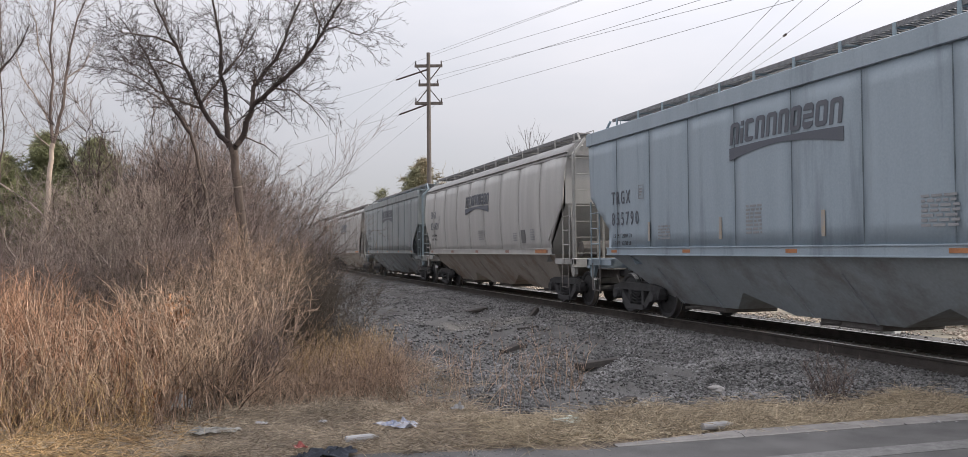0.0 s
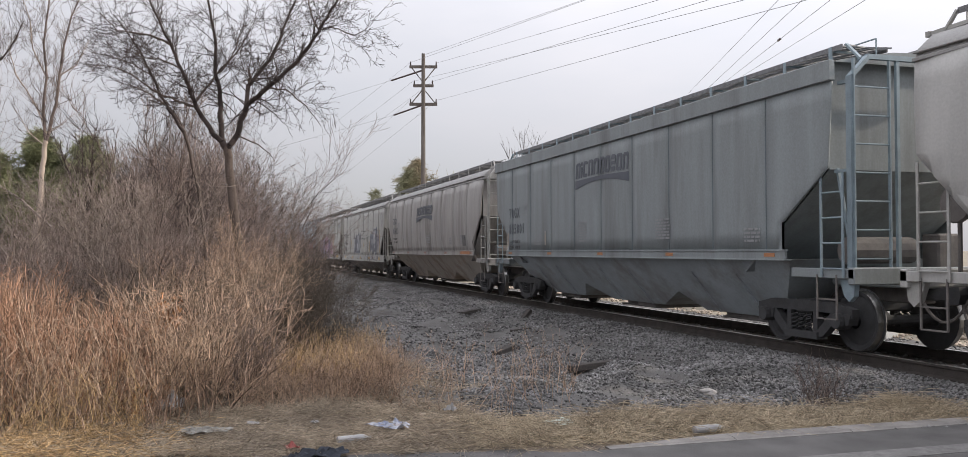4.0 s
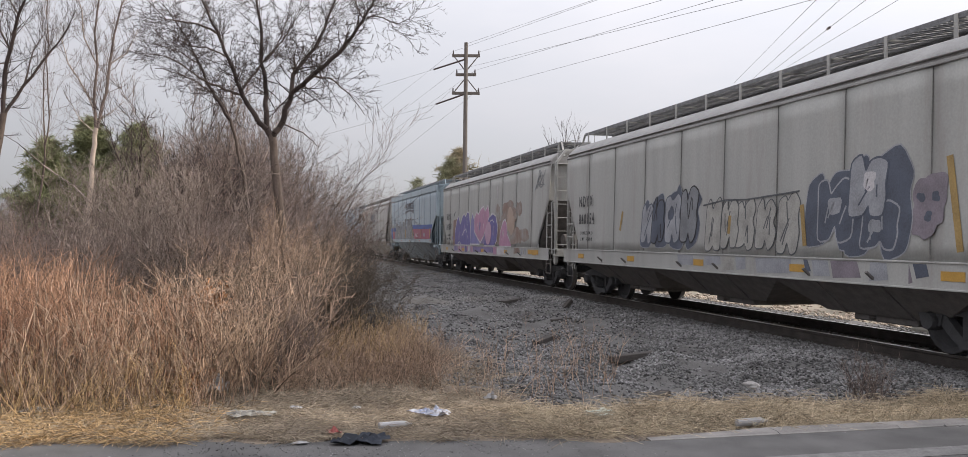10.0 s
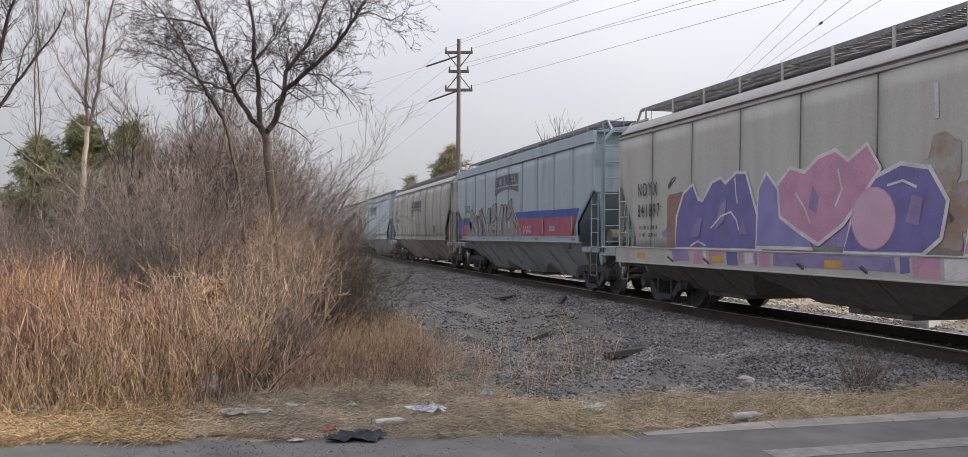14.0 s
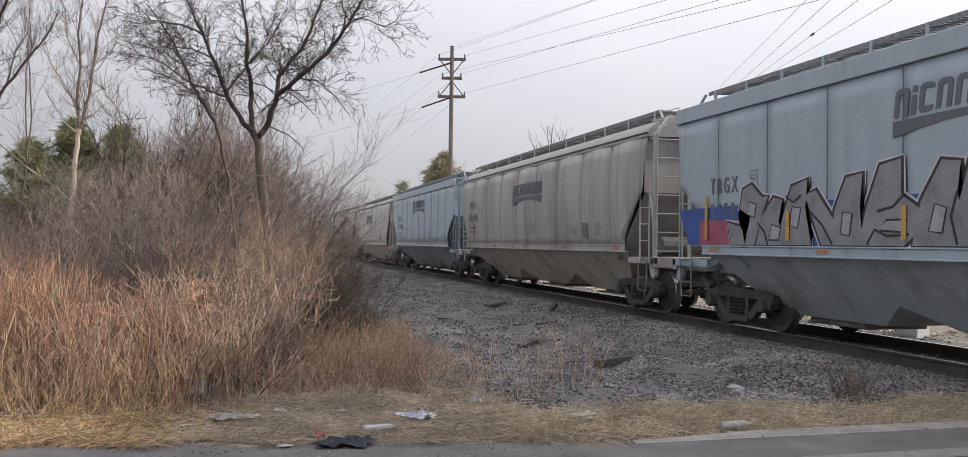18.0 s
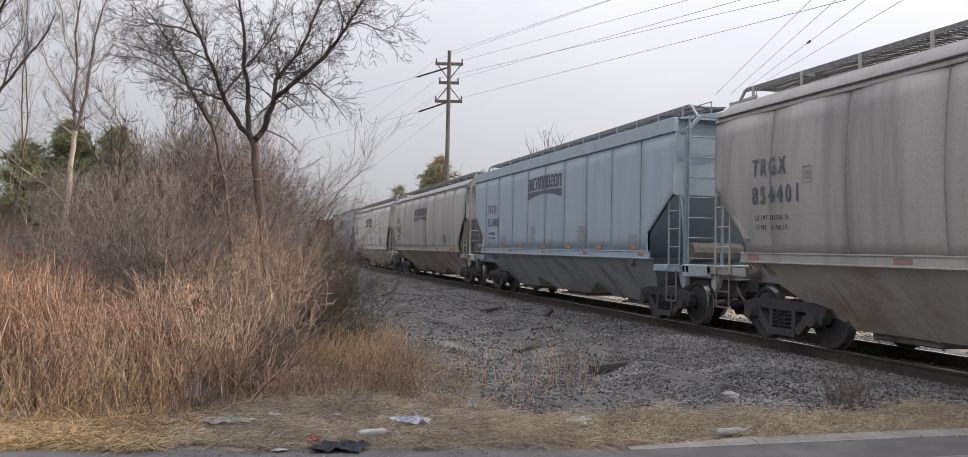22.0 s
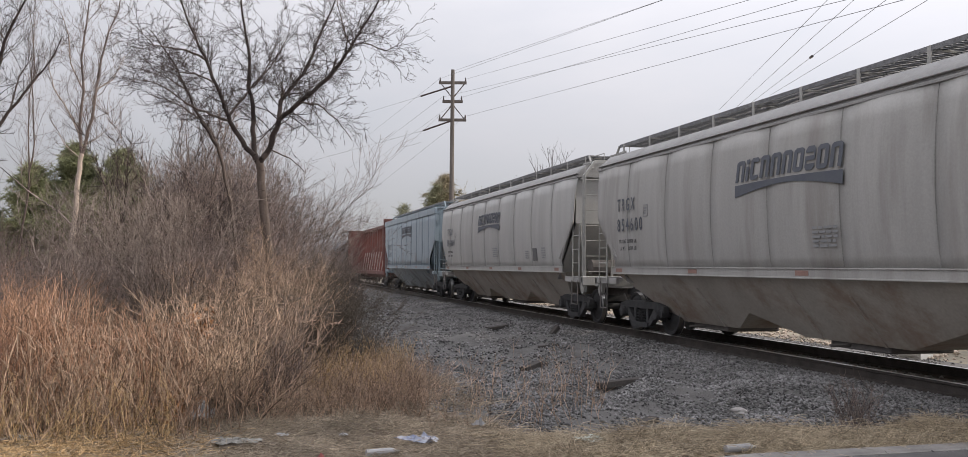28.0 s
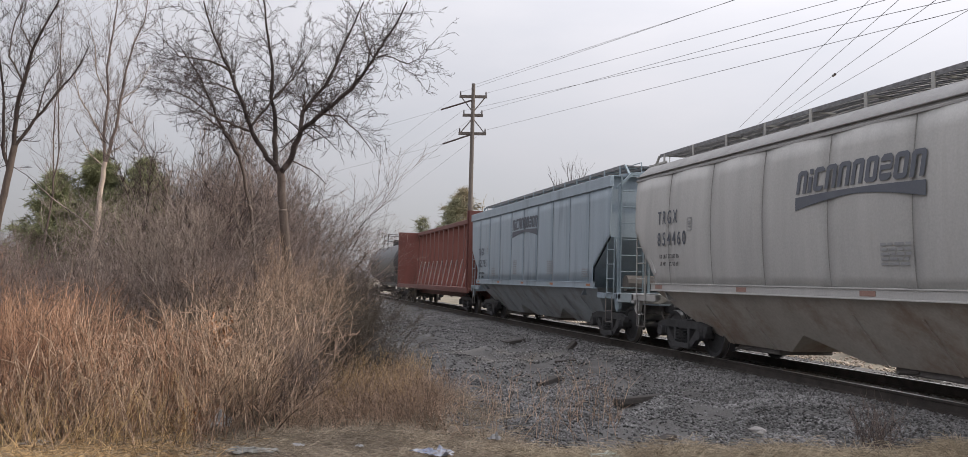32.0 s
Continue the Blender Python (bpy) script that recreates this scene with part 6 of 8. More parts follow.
def big_tree():
    """The forked bare tree behind the brush: a slim trunk, a leader and wide limbs on both sides."""
    trunk = ([(0, 0.14, 0), (0, 0.11, 0.8), (0, 0.07, 1.58), (0, 0.04, 1.95), (0, -0.04, 2.45), (0, -0.11, 3.0), (0, -0.17, 3.53)], 0.085, 0.068)
    limbs = [
        ([(0, -0.18, 3.48), (-0.02, -0.26, 3.66), (-0.05, -0.31, 4.07), (-0.1, -0.32, 4.48), (-0.15, -0.41, 4.77), (-0.2, -0.42, 5.29), (-0.25, -0.51, 5.74), (-0.3, -0.61, 6.26), (-0.35, -0.74, 6.92)], 0.052, 0.012),
        ([(0, -0.18, 3.5), (0.03, -0.3, 3.66), (0.08, -0.49, 3.92), (0.16, -0.65, 4.18), (0.24, -0.73, 4.47), (0.32, -0.82, 4.73), (0.4, -0.97, 5.11), (0.48, -1.1, 5.39), (0.56, -1.25, 5.76), (0.64, -1.4, 6.27)], 0.05, 0.012),
        ([(0, -0.16, 3.48), (0.05, 0.03, 3.74), (0.1, 0.14, 4.05), (0.15, 0.22, 4.24), (0.2, 0.45, 4.41), (0.25, 0.76, 4.65), (0.3, 1.1, 4.95), (0.35, 1.31, 5.24), (0.4, 1.45, 5.45), (0.45, 1.59, 5.62), (0.5, 1.71, 5.82), (0.55, 1.99, 6.35)], 0.054, 0.011),
        ([(0.13, 0.18, 4.15), (-0.08, 0.16, 4.58), (-0.16, 0.3, 4.78), (-0.24, 0.5, 5.06), (-0.32, 0.63, 5.39), (-0.4, 0.73, 5.74), (-0.48, 0.85, 6.08), (-0.56, 1.08, 6.69)], 0.04, 0.011),
        ([(-0.08, 0.17, 4.55), (-0.06, 0.21, 4.72), (-0.06, 0.17, 4.88)], 0.03, 0.014),
        ([(0.16, -0.65, 4.18), (0.25, -0.94, 4.26), (0.3, -1.23, 4.39), (0.45, -1.49, 4.57), (0.6, -1.73, 4.71), (0.75, -2.09, 4.74)], 0.022, 0.006),
        ([(0.18, -0.66, 4.22), (-0.12, -0.47, 4.64), (-0.24, -0.26, 4.95), (-0.36, -0.1, 5.33), (-0.48, -0.04, 5.68)], 0.022, 0.006),
        ([(0.42, -1.0, 5.16), (0.45, -1.32, 5.31), (0.4, -1.59, 5.36), (0.4, -1.86, 5.39), (0.4, -2.13, 5.67)], 0.02, 0.006),
        ([(0.34, -0.85, 4.78), (0.4, -1.19, 4.93), (0.45, -1.4, 4.93), (0.5, -1.73, 5.09)], 0.016, 0.005),
        ([(0.22, 0.56, 4.5), (0.25, 0.86, 4.46), (0.3, 1.19, 4.2), (0.4, 1.48, 3.82)], 0.016, 0.005),
        ([(0.04, 0.0, 3.72), (-0.1, 0.34, 3.58), (-0.2, 0.57, 3.35)], 0.014, 0.005),
        ([(0.4, 1.42, 5.42), (0.4, 1.63, 5.47), (0.35, 2.01, 5.35), (0.35, 2.23, 5.48)], 0.013, 0.004),
        ([(0.4, 1.42, 5.45), (0.2, 1.26, 5.79), (0.0, 1.11, 6.39)], 0.015, 0.006),
        ([(-0.15, -0.41, 4.77), (-0.2, -0.14, 5.09), (-0.3, 0.07, 5.45), (-0.45, 0.22, 5.87)], 0.016, 0.005),
    ]
    lined_tree("bare_tree", "tall bare forked tree with grey-brown bark behind the brush", -15.47, 0.30, trunk, limbs, M_BARK, M_TWIG, 7, 3, (0.35, 0.95), 2, 0.0024, 0.04, 4.1, (4, 6))


def stem_tree():
    """A crooked stem that leans over out of the thicket behind the forked tree."""
    limbs = [
        ([(0.15, -0.08, 4.0), (0.2, -0.28, 4.33), (0.25, -0.47, 4.63), (0.3, -0.64, 5.03), (0.35, -0.81, 5.43), (0.4, -1.03, 5.76), (0.45, -1.32, 6.15)], 0.036, 0.008),
        ([(0.13, -0.1, 4.02), (0.05, -0.26, 4.32), (0.1, -0.45, 4.52), (0.15, -0.72, 4.72), (0.2, -1.05, 4.87), (0.25, -1.51, 4.96)], 0.022, 0.006),
        ([(0.3, -0.66, 5.05), (0.35, -0.97, 5.25), (0.4, -1.3, 5.34), (0.45, -1.77, 5.46)], 0.016, 0.005),
    ]
    lined_tree("bare_tree", "crooked bare tree leaning out of the thicket", -17.6, -0.5, ([(0, 0.34, 0), (0, 0.3, 1.2), (0, 0.27, 1.97), (0.05, 0.16, 2.94), (0.1, 0.02, 3.62), (0.15, -0.08, 4.03)], 0.036, 0.03),
               limbs, M_BARK, M_TWIG, 8, 3, (0.3, 0.8), 2, 0.0026, 0.04, 3.6, (3, 5))


def pale_tree():
    limbs = [
        ([(0, 0.18, 5.42), (0.1, 0.13, 6.37), (0.2, 0.28, 7.58), (0.3, 0.21, 8.65), (0.4, 0.4, 9.85), (0.5, 0.54, 10.77), (0.6, 0.59, 12.11)], 0.056, 0.012),
        ([(0, 0.18, 5.42), (-0.1, 0.46, 6.68), (-0.2, 0.53, 7.8), (-0.3, 0.62, 8.8), (-0.4, 0.81, 9.8), (-0.5, 1.09, 10.53), (-0.6, 1.2, 11.84)], 0.06, 0.012),
        ([(0.08, 0.13, 6.09), (0.2, -0.23, 6.89), (0.4, -0.65, 7.66), (0.6, -0.8, 8.56)], 0.03, 0.01),
        ([(0.2, 0.28, 7.55), (0.25, -0.17, 8.53), (0.4, -0.19, 9.43), (0.6, -0.4, 10.19)], 0.028, 0.009),
        ([(-0.2, 0.53, 7.74), (-0.3, 1.04, 8.09), (-0.4, 1.4, 8.97)], 0.024, 0.008),
        ([(0, 0.2, 5.71), (0.2, 0.76, 5.96), (0.4, 1.3, 6.34)], 0.02, 0.007),
        ([(0, 0.16, 5.3), (-0.2, -0.5, 5.8), (-0.3, -1.0, 6.6)], 0.02, 0.007),
    ]
    lined_tree("bare_tree", "slender pale-barked bare tree above the thicket", -32.6, -5.75, ([(0, -0.1, 0), (0, -0.03, 2.46), (0, -0.01, 3.14), (0, 0.08, 4.62), (0, 0.18, 5.48)], 0.10, 0.075),
               limbs, M_PALE_BARK, M_GREYTWIG, 9, 3, (0.7, 1.6), 2, 0.0048, 0.32, 5.4, (3, 5), 1)


def verge_tree():
    limbs = [
        ([(0, 1.03, 4.78), (0.1, 1.1, 5.75), (0.2, 1.35, 6.62), (0.3, 1.53, 7.2), (0.4, 1.8, 7.67), (0.5, 2.21, 8.33), (0.6, 2.38, 8.99)], 0.06, 0.012),
        ([(0, 1.03, 4.76), (-0.1, 1.45, 5.5), (-0.2, 1.96, 6.23), (-0.3, 2.34, 6.81), (-0.4, 2.61, 7.5)], 0.045, 0.01),
        ([(0, 0.92, 4.05), (0.1, 0.8, 4.76), (0.2, 0.82, 5.92), (0.3, 0.7, 6.99), (0.4, 0.6, 8.04)], 0.05, 0.012),
        ([(0.18, 1.27, 6.37), (0.2, 0.88, 7.04), (0.2, 0.99, 7.91), (0.3, 1.22, 8.38)], 0.028, 0.008),
        ([(0.3, 1.53, 7.2), (0.2, 1.13, 7.8), (0.2, 1.24, 8.44)], 0.022, 0.007),
        ([(-0.1, 1.48, 5.53), (-0.2, 1.65, 6.42), (-0.4, 1.92, 7.08)], 0.022, 0.007),
    ]
    lined_tree("bare_tree", "bare dark-limbed tree with fine upswept twigs", -24.5, -7.3, ([(0, 0.45, 0), (0, 0.58, 1.43), (0, 0.74, 3.05), (0, 0.89, 3.88), (0, 1.04, 4.82)], 0.10, 0.078),
               limbs, M_BARK, M_TWIG, 10, 3, (0.5, 1.2), 2, 0.0036, 0.3, 4.0, (3, 5), 1)


def fan_tree(x, y, h, w, seed, label, limbs=9, thin=0.026, twig=None):
    """A far bare tree: limbs that fan upwards from a short trunk into a rounded crown."""
    rng = np.random.default_rng(seed)
    tree = empty("bare_tree", label, "tree", at=pose(x, y, -0.05, 0, 0, -15))
    seg, twigs = [], []
    limb_line(seg, [(0, 0, 0), (0.05, 0.05, h * 0.2), (0, 0, h * 0.42)], 0.16, 0.12, rng, 0.02)
    bush_out(seg, M_BARK, "trunk", tree, 7)
    for k in range(limbs):
        u = (k + 0.5) / limbs * 2 - 1
        d = np.array([rng.normal(0, 0.35), u * w / h * 1.0 + rng.normal(0, 0.08), 1.0])
        grow(rng, twigs, (0, 0, h * (0.34 + 0.08 * rng.random())), d, h * (0.60 - 0.16 * u * u) * rng.uniform(0.85, 1.05), 0.07, 2, 0.16, 0.12, (6, 9), 0.42, thin, 0.5)
    bush_out(twigs, twig or M_TWIG, "crown", tree, 3)["kind"] = "stuff"
    return tree


def upright_tree(x, y, h, seed, bark, label, forks=3, r=0.09, crown_from=0.4, spread=0.35, dense=3, fine=None, thin=0.007):
    rng = np.random.default_rng(seed)
    tree = empty("bare_tree", label, "tree", at=pose(x, y, -0.05))
    trunk, twigs = [], []
    top = h * crown_from
    pts = [(0, 0, 0), (rng.normal(0, 0.06), rng.normal(0, 0.08), top * 0.5), (rng.normal(0, 0.08), rng.normal(0, 0.12), top)]
    limb_line(trunk, pts, r, r * 0.75, rng, 0.02)
    bush_out(trunk, bark, "trunk", tree, 8)
    for k in range(forks):
        a = rng.uniform(0, 6.28)
        seg = []
        dx, dy = spread * math.cos(a), spread * (math.sin(a) if forks > 1 else 0.2)
        lp = [pts[-1]]
        for j in range(1, 6):
            lp.append((pts[-1][0] + dx * h * 0.16 * j * (1 + 0.1 * j) / 2 + rng.normal(0, 0.08), pts[-1][1] + (dy + (k - (forks - 1) / 2) * spread * 0.6) * h * 0.16 * j * (1 + 0.1 * j) / 2 + rng.normal(0, 0.08), top + (h - top) * j / 5))
        limb_line(seg, lp, r * 0.62, r * 0.12, rng, 0.03)
        bush_out(seg, bark, "limb", tree, 6)
        for i, s in enumerate(seg):
            for _ in range(dense):
                d = np.array(s[3:6]) - np.array(s[0:3])
                d /= np.linalg.norm(d)
                c = d * 0.6 + rng.normal(0, 0.6, 3) + np.array([0, 0, 0.35])
                grow(rng, twigs, s[0:3], c, h * rng.uniform(0.08, 0.17), max(s[6] * 0.3, thin), 2 if i < len(seg) - 4 else 1, 0.18, 0.18, (2, 4), 0.55)
    bush_out(twigs, fine or M_TWIG, "crown", tree, 3)["kind"] = "stuff"
    return tree


def shrub_mesh(seed, h, stems, mat, w=0.5, levels=2, kids=(4, 7), r=0.018, up=0.2):
    rng = np.random.default_rng(seed)
    out = []
    for _ in range(stems):
        a = rng.uniform(0, 6.28)
        b = (rng.normal(0, h * 0.10), rng.normal(0, h * 0.10), 0)
        lean = rng.uniform(0.05, w)
        grow(rng, out, b, (lean * math.cos(a), lean * math.sin(a), 1), h * rng.uniform(0.6, 1.0), r * rng.uniform(0.6, 1.2), levels, up, 0.16, kids, 0.5, None, 0.7)
    return out


M_STEM = material("sunlit_grey_stem", (0.40, 0.325, 0.275), 0.9, scale=2, fine=20, amount=0.5, bump=0, island=0.4)
M_GREYTWIG = material("grey_brown_twig", (0.22, 0.17, 0.15), 0.95, scale=3, fine=20, amount=0.35, bump=0, island=0.35)
big_tree()
stem_tree()
pale_tree()
verge_tree()
upright_tree(-36.3, -8.0, 13.0, 13, M_BARK, "thin bare young tree with grey bark", 2, 0.05, 0.35, 0.14, 3, M_GREYTWIG)
upright_tree(-38.0, -11.2, 12.0, 14, M_BARK, "thin bare young tree with grey bark", 2, 0.05, 0.35, 0.14, 3, M_GREYTWIG)
upright_tree(-44.0, -2.6, 9.5, 15, M_BARK, "thin bare young tree with grey bark", 2, 0.05, 0.3, 0.16, 2, M_GREYTWIG)
fan_tree(-85.0, 29.9, 14.2, 5.5, 16, "distant bare tree with a fine rounded crown", 9)
fan_tree(-89.0, 26.5, 11.4, 4.0, 17, "distant bare tree with a fine rounded crown", 7)
fan_tree(-88.5, 20.9, 11.2, 4.0, 18, "distant bare tree with tan withered leaves", 8, 0.035, M_PINE_DRY)

# thicket of bare shrubs
SHRUBS = []
for k in range(6):
    h = (3.2, 3.6, 4.0, 3.4, 3.0, 3.8)[k]
    segs = shrub_mesh(100 + k, h, 14, M_THICKET, 0.75, 2, (11, 16), 0.014, 0.06)
    SHRUBS.append((segs, h))
rs = random.Random(77)


def add_shrub(k, x, y, s, label, mats=None, group="bare shrubs of the thicket"):
    segs, h = SHRUBS[k]
    key = (k, mats.name if mats else "")
    if key not in SHRUB_OBS:
        ob = bush_out(segs, mats or M_THICKET, "bare_shrub")
        SHRUB_OBS[key] = ob
    else:
        ob = new("bare_shrub", SHRUB_OBS[key].data)
    ob.matrix_basis = pose(x, y, float(relief(x, y)) - 0.05, 0, 0, rs.uniform(0, 360)) @ Matrix.Diagonal((s * rs.uniform(0.9, 1.15), s * rs.uniform(0.9, 1.15), s, 1))
    tagged(ob, label, "shrub", group)


SHRUB_OBS = {}
for row, (x0, tops) in enumerate([(-17.0, 0.95), (-19, 1.08), (-21.5, 1.25), (-24, 1.4), (-27, 1.55), (-30.5, 1.7), (-35, 1.9), (-41, 2.1), (-48, 2.3)]):
    right = 0.112 * abs(x0) - 0.7
    left = -0.36 * abs(x0)
    n = int((right - left) / (0.95 + 0.09 * row)) + 1
    for i in range(n):
        y = left + (right - left) * (i + rs.uniform(-0.3, 0.3)) / max(n - 1, 1)
        y = min(y, right)
        taper = 0.38 + 0.62 * min(1, max(0, (right - y) / 4.2))       # lower towards the track
        taper *= float(np.interp(y / abs(x0), [-0.085, -0.035], [0.47, 1.0]))
        add_shrub(rs.randrange(6), x0 + rs.uniform(-1.2, 1.2), y, tops * taper * rs.uniform(0.85, 1.12), "leafless grey-brown shrub in a dense thicket")

# saplings standing in the thicket
YOUNG = [upright_tree(-19.0, -1.2, 5.0, 91, M_THICKET, "bare sapling with crooked branches in the thicket", 5, 0.03, 0.22, 0.26, 5, M_THICKET),
         upright_tree(-21.5, -0.7, 5.0, 92, M_PALE_BARK, "pale bare sapling with crooked branches in the thicket", 3, 0.03, 0.2, 0.3, 4, M_THICKET),
         upright_tree(-20.2, -2.4, 4.6, 93, M_BARK, "bare sapling with crooked branches in the thicket", 4, 0.03, 0.18, 0.3, 5)]
for k in range(16):
    x = -rs.uniform(18, 36)
    y = rs.uniform(-0.085, -0.02) * abs(x)
    sc = rs.uniform(0.7, 0.95) * (abs(x) / 22) ** 0.7 * (0.8 if y > 0.0 else 1.0)
    o = copy_thing(YOUNG[k % 3], pose(x, y, float(relief(x, y)) - 0.05, 0, 0, rs.uniform(0, 360)))
    o.scale = (sc, sc, sc)

# pale crooked stems in front of the thicket
CROOKED = [upright_tree(-16.6, -1.0, 3.0, 95, M_STEM, "pale crooked bare shrub with spreading stems", 6, 0.022, 0.06, 0.42, 2, M_STEM, 0.004),
           upright_tree(-17.4, -2.2, 2.8, 96, M_STEM, "pale crooked bare shrub with spreading stems", 5, 0.02, 0.06, 0.48, 2, M_STEM, 0.004)]
for k in range(12):
    x = -rs.uniform(15.8, 19.5)
    copy_thing(CROOKED[k % 2], pose(x, rs.uniform(-0.19, -0.04) * abs(x), -0.05, 0, 0, rs.uniform(0, 360)))

# taller brush that joins the verge to the thicket
for k in range(36):
    x = -rs.uniform(14.0, 19.0)
    y = rs.uniform(-0.40, 0.06) * abs(x)
    m_ = (M_THICKET, M_THICKET, M_REDSTEM)[k % 3] if y < -0.17 * abs(x) else M_THICKET if y < -0.05 * abs(x) else (M_TAN, M_THICKET)[k % 2]
    add_shrub(rs.randrange(6), x, y, rs.uniform(0.42, 0.66), "leafless mixed brush between verge and thicket", m_, "brush on the verge")

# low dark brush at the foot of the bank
# bramble colour, which also serves as painted shade between the stalks
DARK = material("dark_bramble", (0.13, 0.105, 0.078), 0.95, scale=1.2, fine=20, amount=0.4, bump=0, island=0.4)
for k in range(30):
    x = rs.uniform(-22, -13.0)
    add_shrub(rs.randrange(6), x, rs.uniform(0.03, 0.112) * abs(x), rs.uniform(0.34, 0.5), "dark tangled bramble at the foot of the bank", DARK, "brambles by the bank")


# brush in the dark colour, standing in for the shaded gaps between stalks
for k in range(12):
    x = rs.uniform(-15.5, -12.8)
    add_shrub(rs.randrange(6), x, rs.uniform(-0.10, 0.03) * abs(x), rs.uniform(0.32, 0.44), "tangled brush coloured dark as shade in the gaps behind the stalks", DARK, "brush on the verge")


# nearer row of the same: its dark colour paints the shade behind the stalks
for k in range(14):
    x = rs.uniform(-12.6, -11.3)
    add_shrub(rs.randrange(6), x, rs.uniform(-0.17, 0.03) * abs(x), rs.uniform(0.26, 0.38), "tangled brush coloured dark as shade in the gaps behind the stalks", DARK, "brush on the verge")


def stems(name, n, place, h, r, lean, mat, seed, label, category, twigs=0, curve=0.15, bias=(0, 0), segn=4, head=0.0):
    """Many thin stems. place(rng, n) gives x and y."""
    rng = np.random.default_rng(seed)
    x, y = place(rng, n)
    z = relief(x, y) - 0.03
    hh = rng.uniform(h[0], h[1], n)
    d = np.stack([rng.normal(bias[0], lean, n), rng.normal(bias[1], lean, n), np.ones(n)], -1)
    d /= np.linalg.norm(d, axis=1, keepdims=True)
    p = np.stack([x, y, z], -1)
    rows = []
    rr_ = rng.uniform(r[0], r[1], n)
    for k in range(segn):
        d2 = d + rng.normal(0, curve, (n, 3)) * np.array([1, 1, 0.3])
        d2 /= np.linalg.norm(d2, axis=1, keepdims=True)
        q = p + d2 * (hh / segn)[:, None]
        f0, f1 = 1 - 0.7 * k / segn, 1 - 0.7 * (k + 1) / segn
        rows.append(np.concatenate([p, q, (rr_ * f0)[:, None], (rr_ * f1)[:, None]], 1))
        if twigs and k >= 1:
            for _ in range(twigs):
                t = d2 * 0.8 + rng.normal(0, 0.55, (n, 3)) + np.array([0, 0, 0.15])
                t /= np.linalg.norm(t, axis=1, keepdims=True)
                o = p + (q - p) * rng.uniform(0, 1, (n, 1))
                e = o + t * (hh * rng.uniform(0.07, 0.22, n))[:, None]
                e2 = e + (t * 0.8 + rng.normal(0, 0.4, (n, 3)) + np.array([0, 0, 0.2])) * (hh * rng.uniform(0.04, 0.10, n))[:, None]
                rows.append(np.concatenate([o, e, (rr_ * 0.5)[:, None], (rr_ * 0.35)[:, None]], 1))
                rows.append(np.concatenate([e, e2, (rr_ * 0.35)[:, None], (rr_ * 0.25)[:, None]], 1))
        p, d = q, d2
    if head:
        m = rng.random(n) < head
        for _ in range(5):
            o = p[m] + rng.normal(0, 0.02, (m.sum(), 3))
            e = o + rng.normal(0, 0.035, (m.sum(), 3))
            w = np.full((m.sum(), 1), 0.006)
            rows.append(np.concatenate([o, e, w, w * 0.5], 1))
    ob = bush_out(np.concatenate(rows), mat, name)
    return tagged(ob, label, category, kind="stuff")


def band(x0, x1, s0, s1, power=1.0):
    """Places between two depths x and two bearings y/|x|."""
    def f(rng, n):
        x = -(x0 + (x1 - x0) * rng.uniform(0, 1, n) ** power)
        return x, rng.uniform(s0, s1, n) * np.abs(x)
    return f


# red-brown stand of stems on the verge, then tan stalks, then the low dry growth by the stones
stems("red_stems", 600, band(9.4, 12.5, -0.17, -0.06), (0.5, 1.15), (0.0035, 0.0075), 0.12, M_REDSTEM, 30, "dense stand of red-brown dogwood-like stems", "brush", 2, 0.13)
stems("red_stems", 1050, band(9.4, 12.5, -0.42, -0.16), (0.6, 1.5), (0.0035, 0.008), 0.10, M_REDSTEM, 31, "dense stand of red-brown dogwood-like stems", "brush", 2, 0.13)
stems("red_stems", 800, band(12.0, 16.0, -0.42, -0.17), (0.6, 1.4), (0.004, 0.009), 0.12, M_REDSTEM, 32, "dense stand of red-brown dogwood-like stems", "brush", 2, 0.2)
stems("straw_stems", 700, band(8.7, 11.0, -0.40, -0.05), (0.3, 0.9), (0.003, 0.006), 0.15, M_TAN, 29, "tall dry tan grass stems", "grass", 2, 0.2)
stems("straw_stems", 800, band(8.7, 11.0, -0.40, -0.07), (0.2, 0.75), (0.003, 0.006), 0.3, M_STRAW, 33, "tall dry straw-coloured grass stems", "grass", 1, 0.2)
stems("tan_stalks", 330, band(9.2, 10.8, -0.24, 0.0), (0.7, 1.35), (0.0055, 0.0095), 0.16, M_TAN, 40, "tall pale upright stalks of dead weeds", "weeds", 1, 0.16, (0, 0.06), 6)
stems("tan_stalks", 300, band(9.6, 12.5, -0.09, 0.03), (0.5, 1.5), (0.005, 0.0095), 0.32, M_TAN, 34, "tall tan leaning stalks of dead weeds", "weeds", 3, 0.2, (0, 0.14), 5, 0.4)
stems("tan_stalks", 260, band(12.0, 16.5, -0.07, 0.05), (0.9, 1.7), (0.0045, 0.009), 0.32, M_TAN, 35, "tall tan leaning stalks of dead weeds", "weeds", 3, 0.2, (0, 0.1), 5)
stems("dry_clump", 1500, band(9.6, 12.5, 0.02, 0.20), (0.2, 0.6), (0.0028, 0.0055), 0.36, M_TAN, 36, "low reddish-tan dry weeds beside the ballast", "weeds", 2, 0.22)
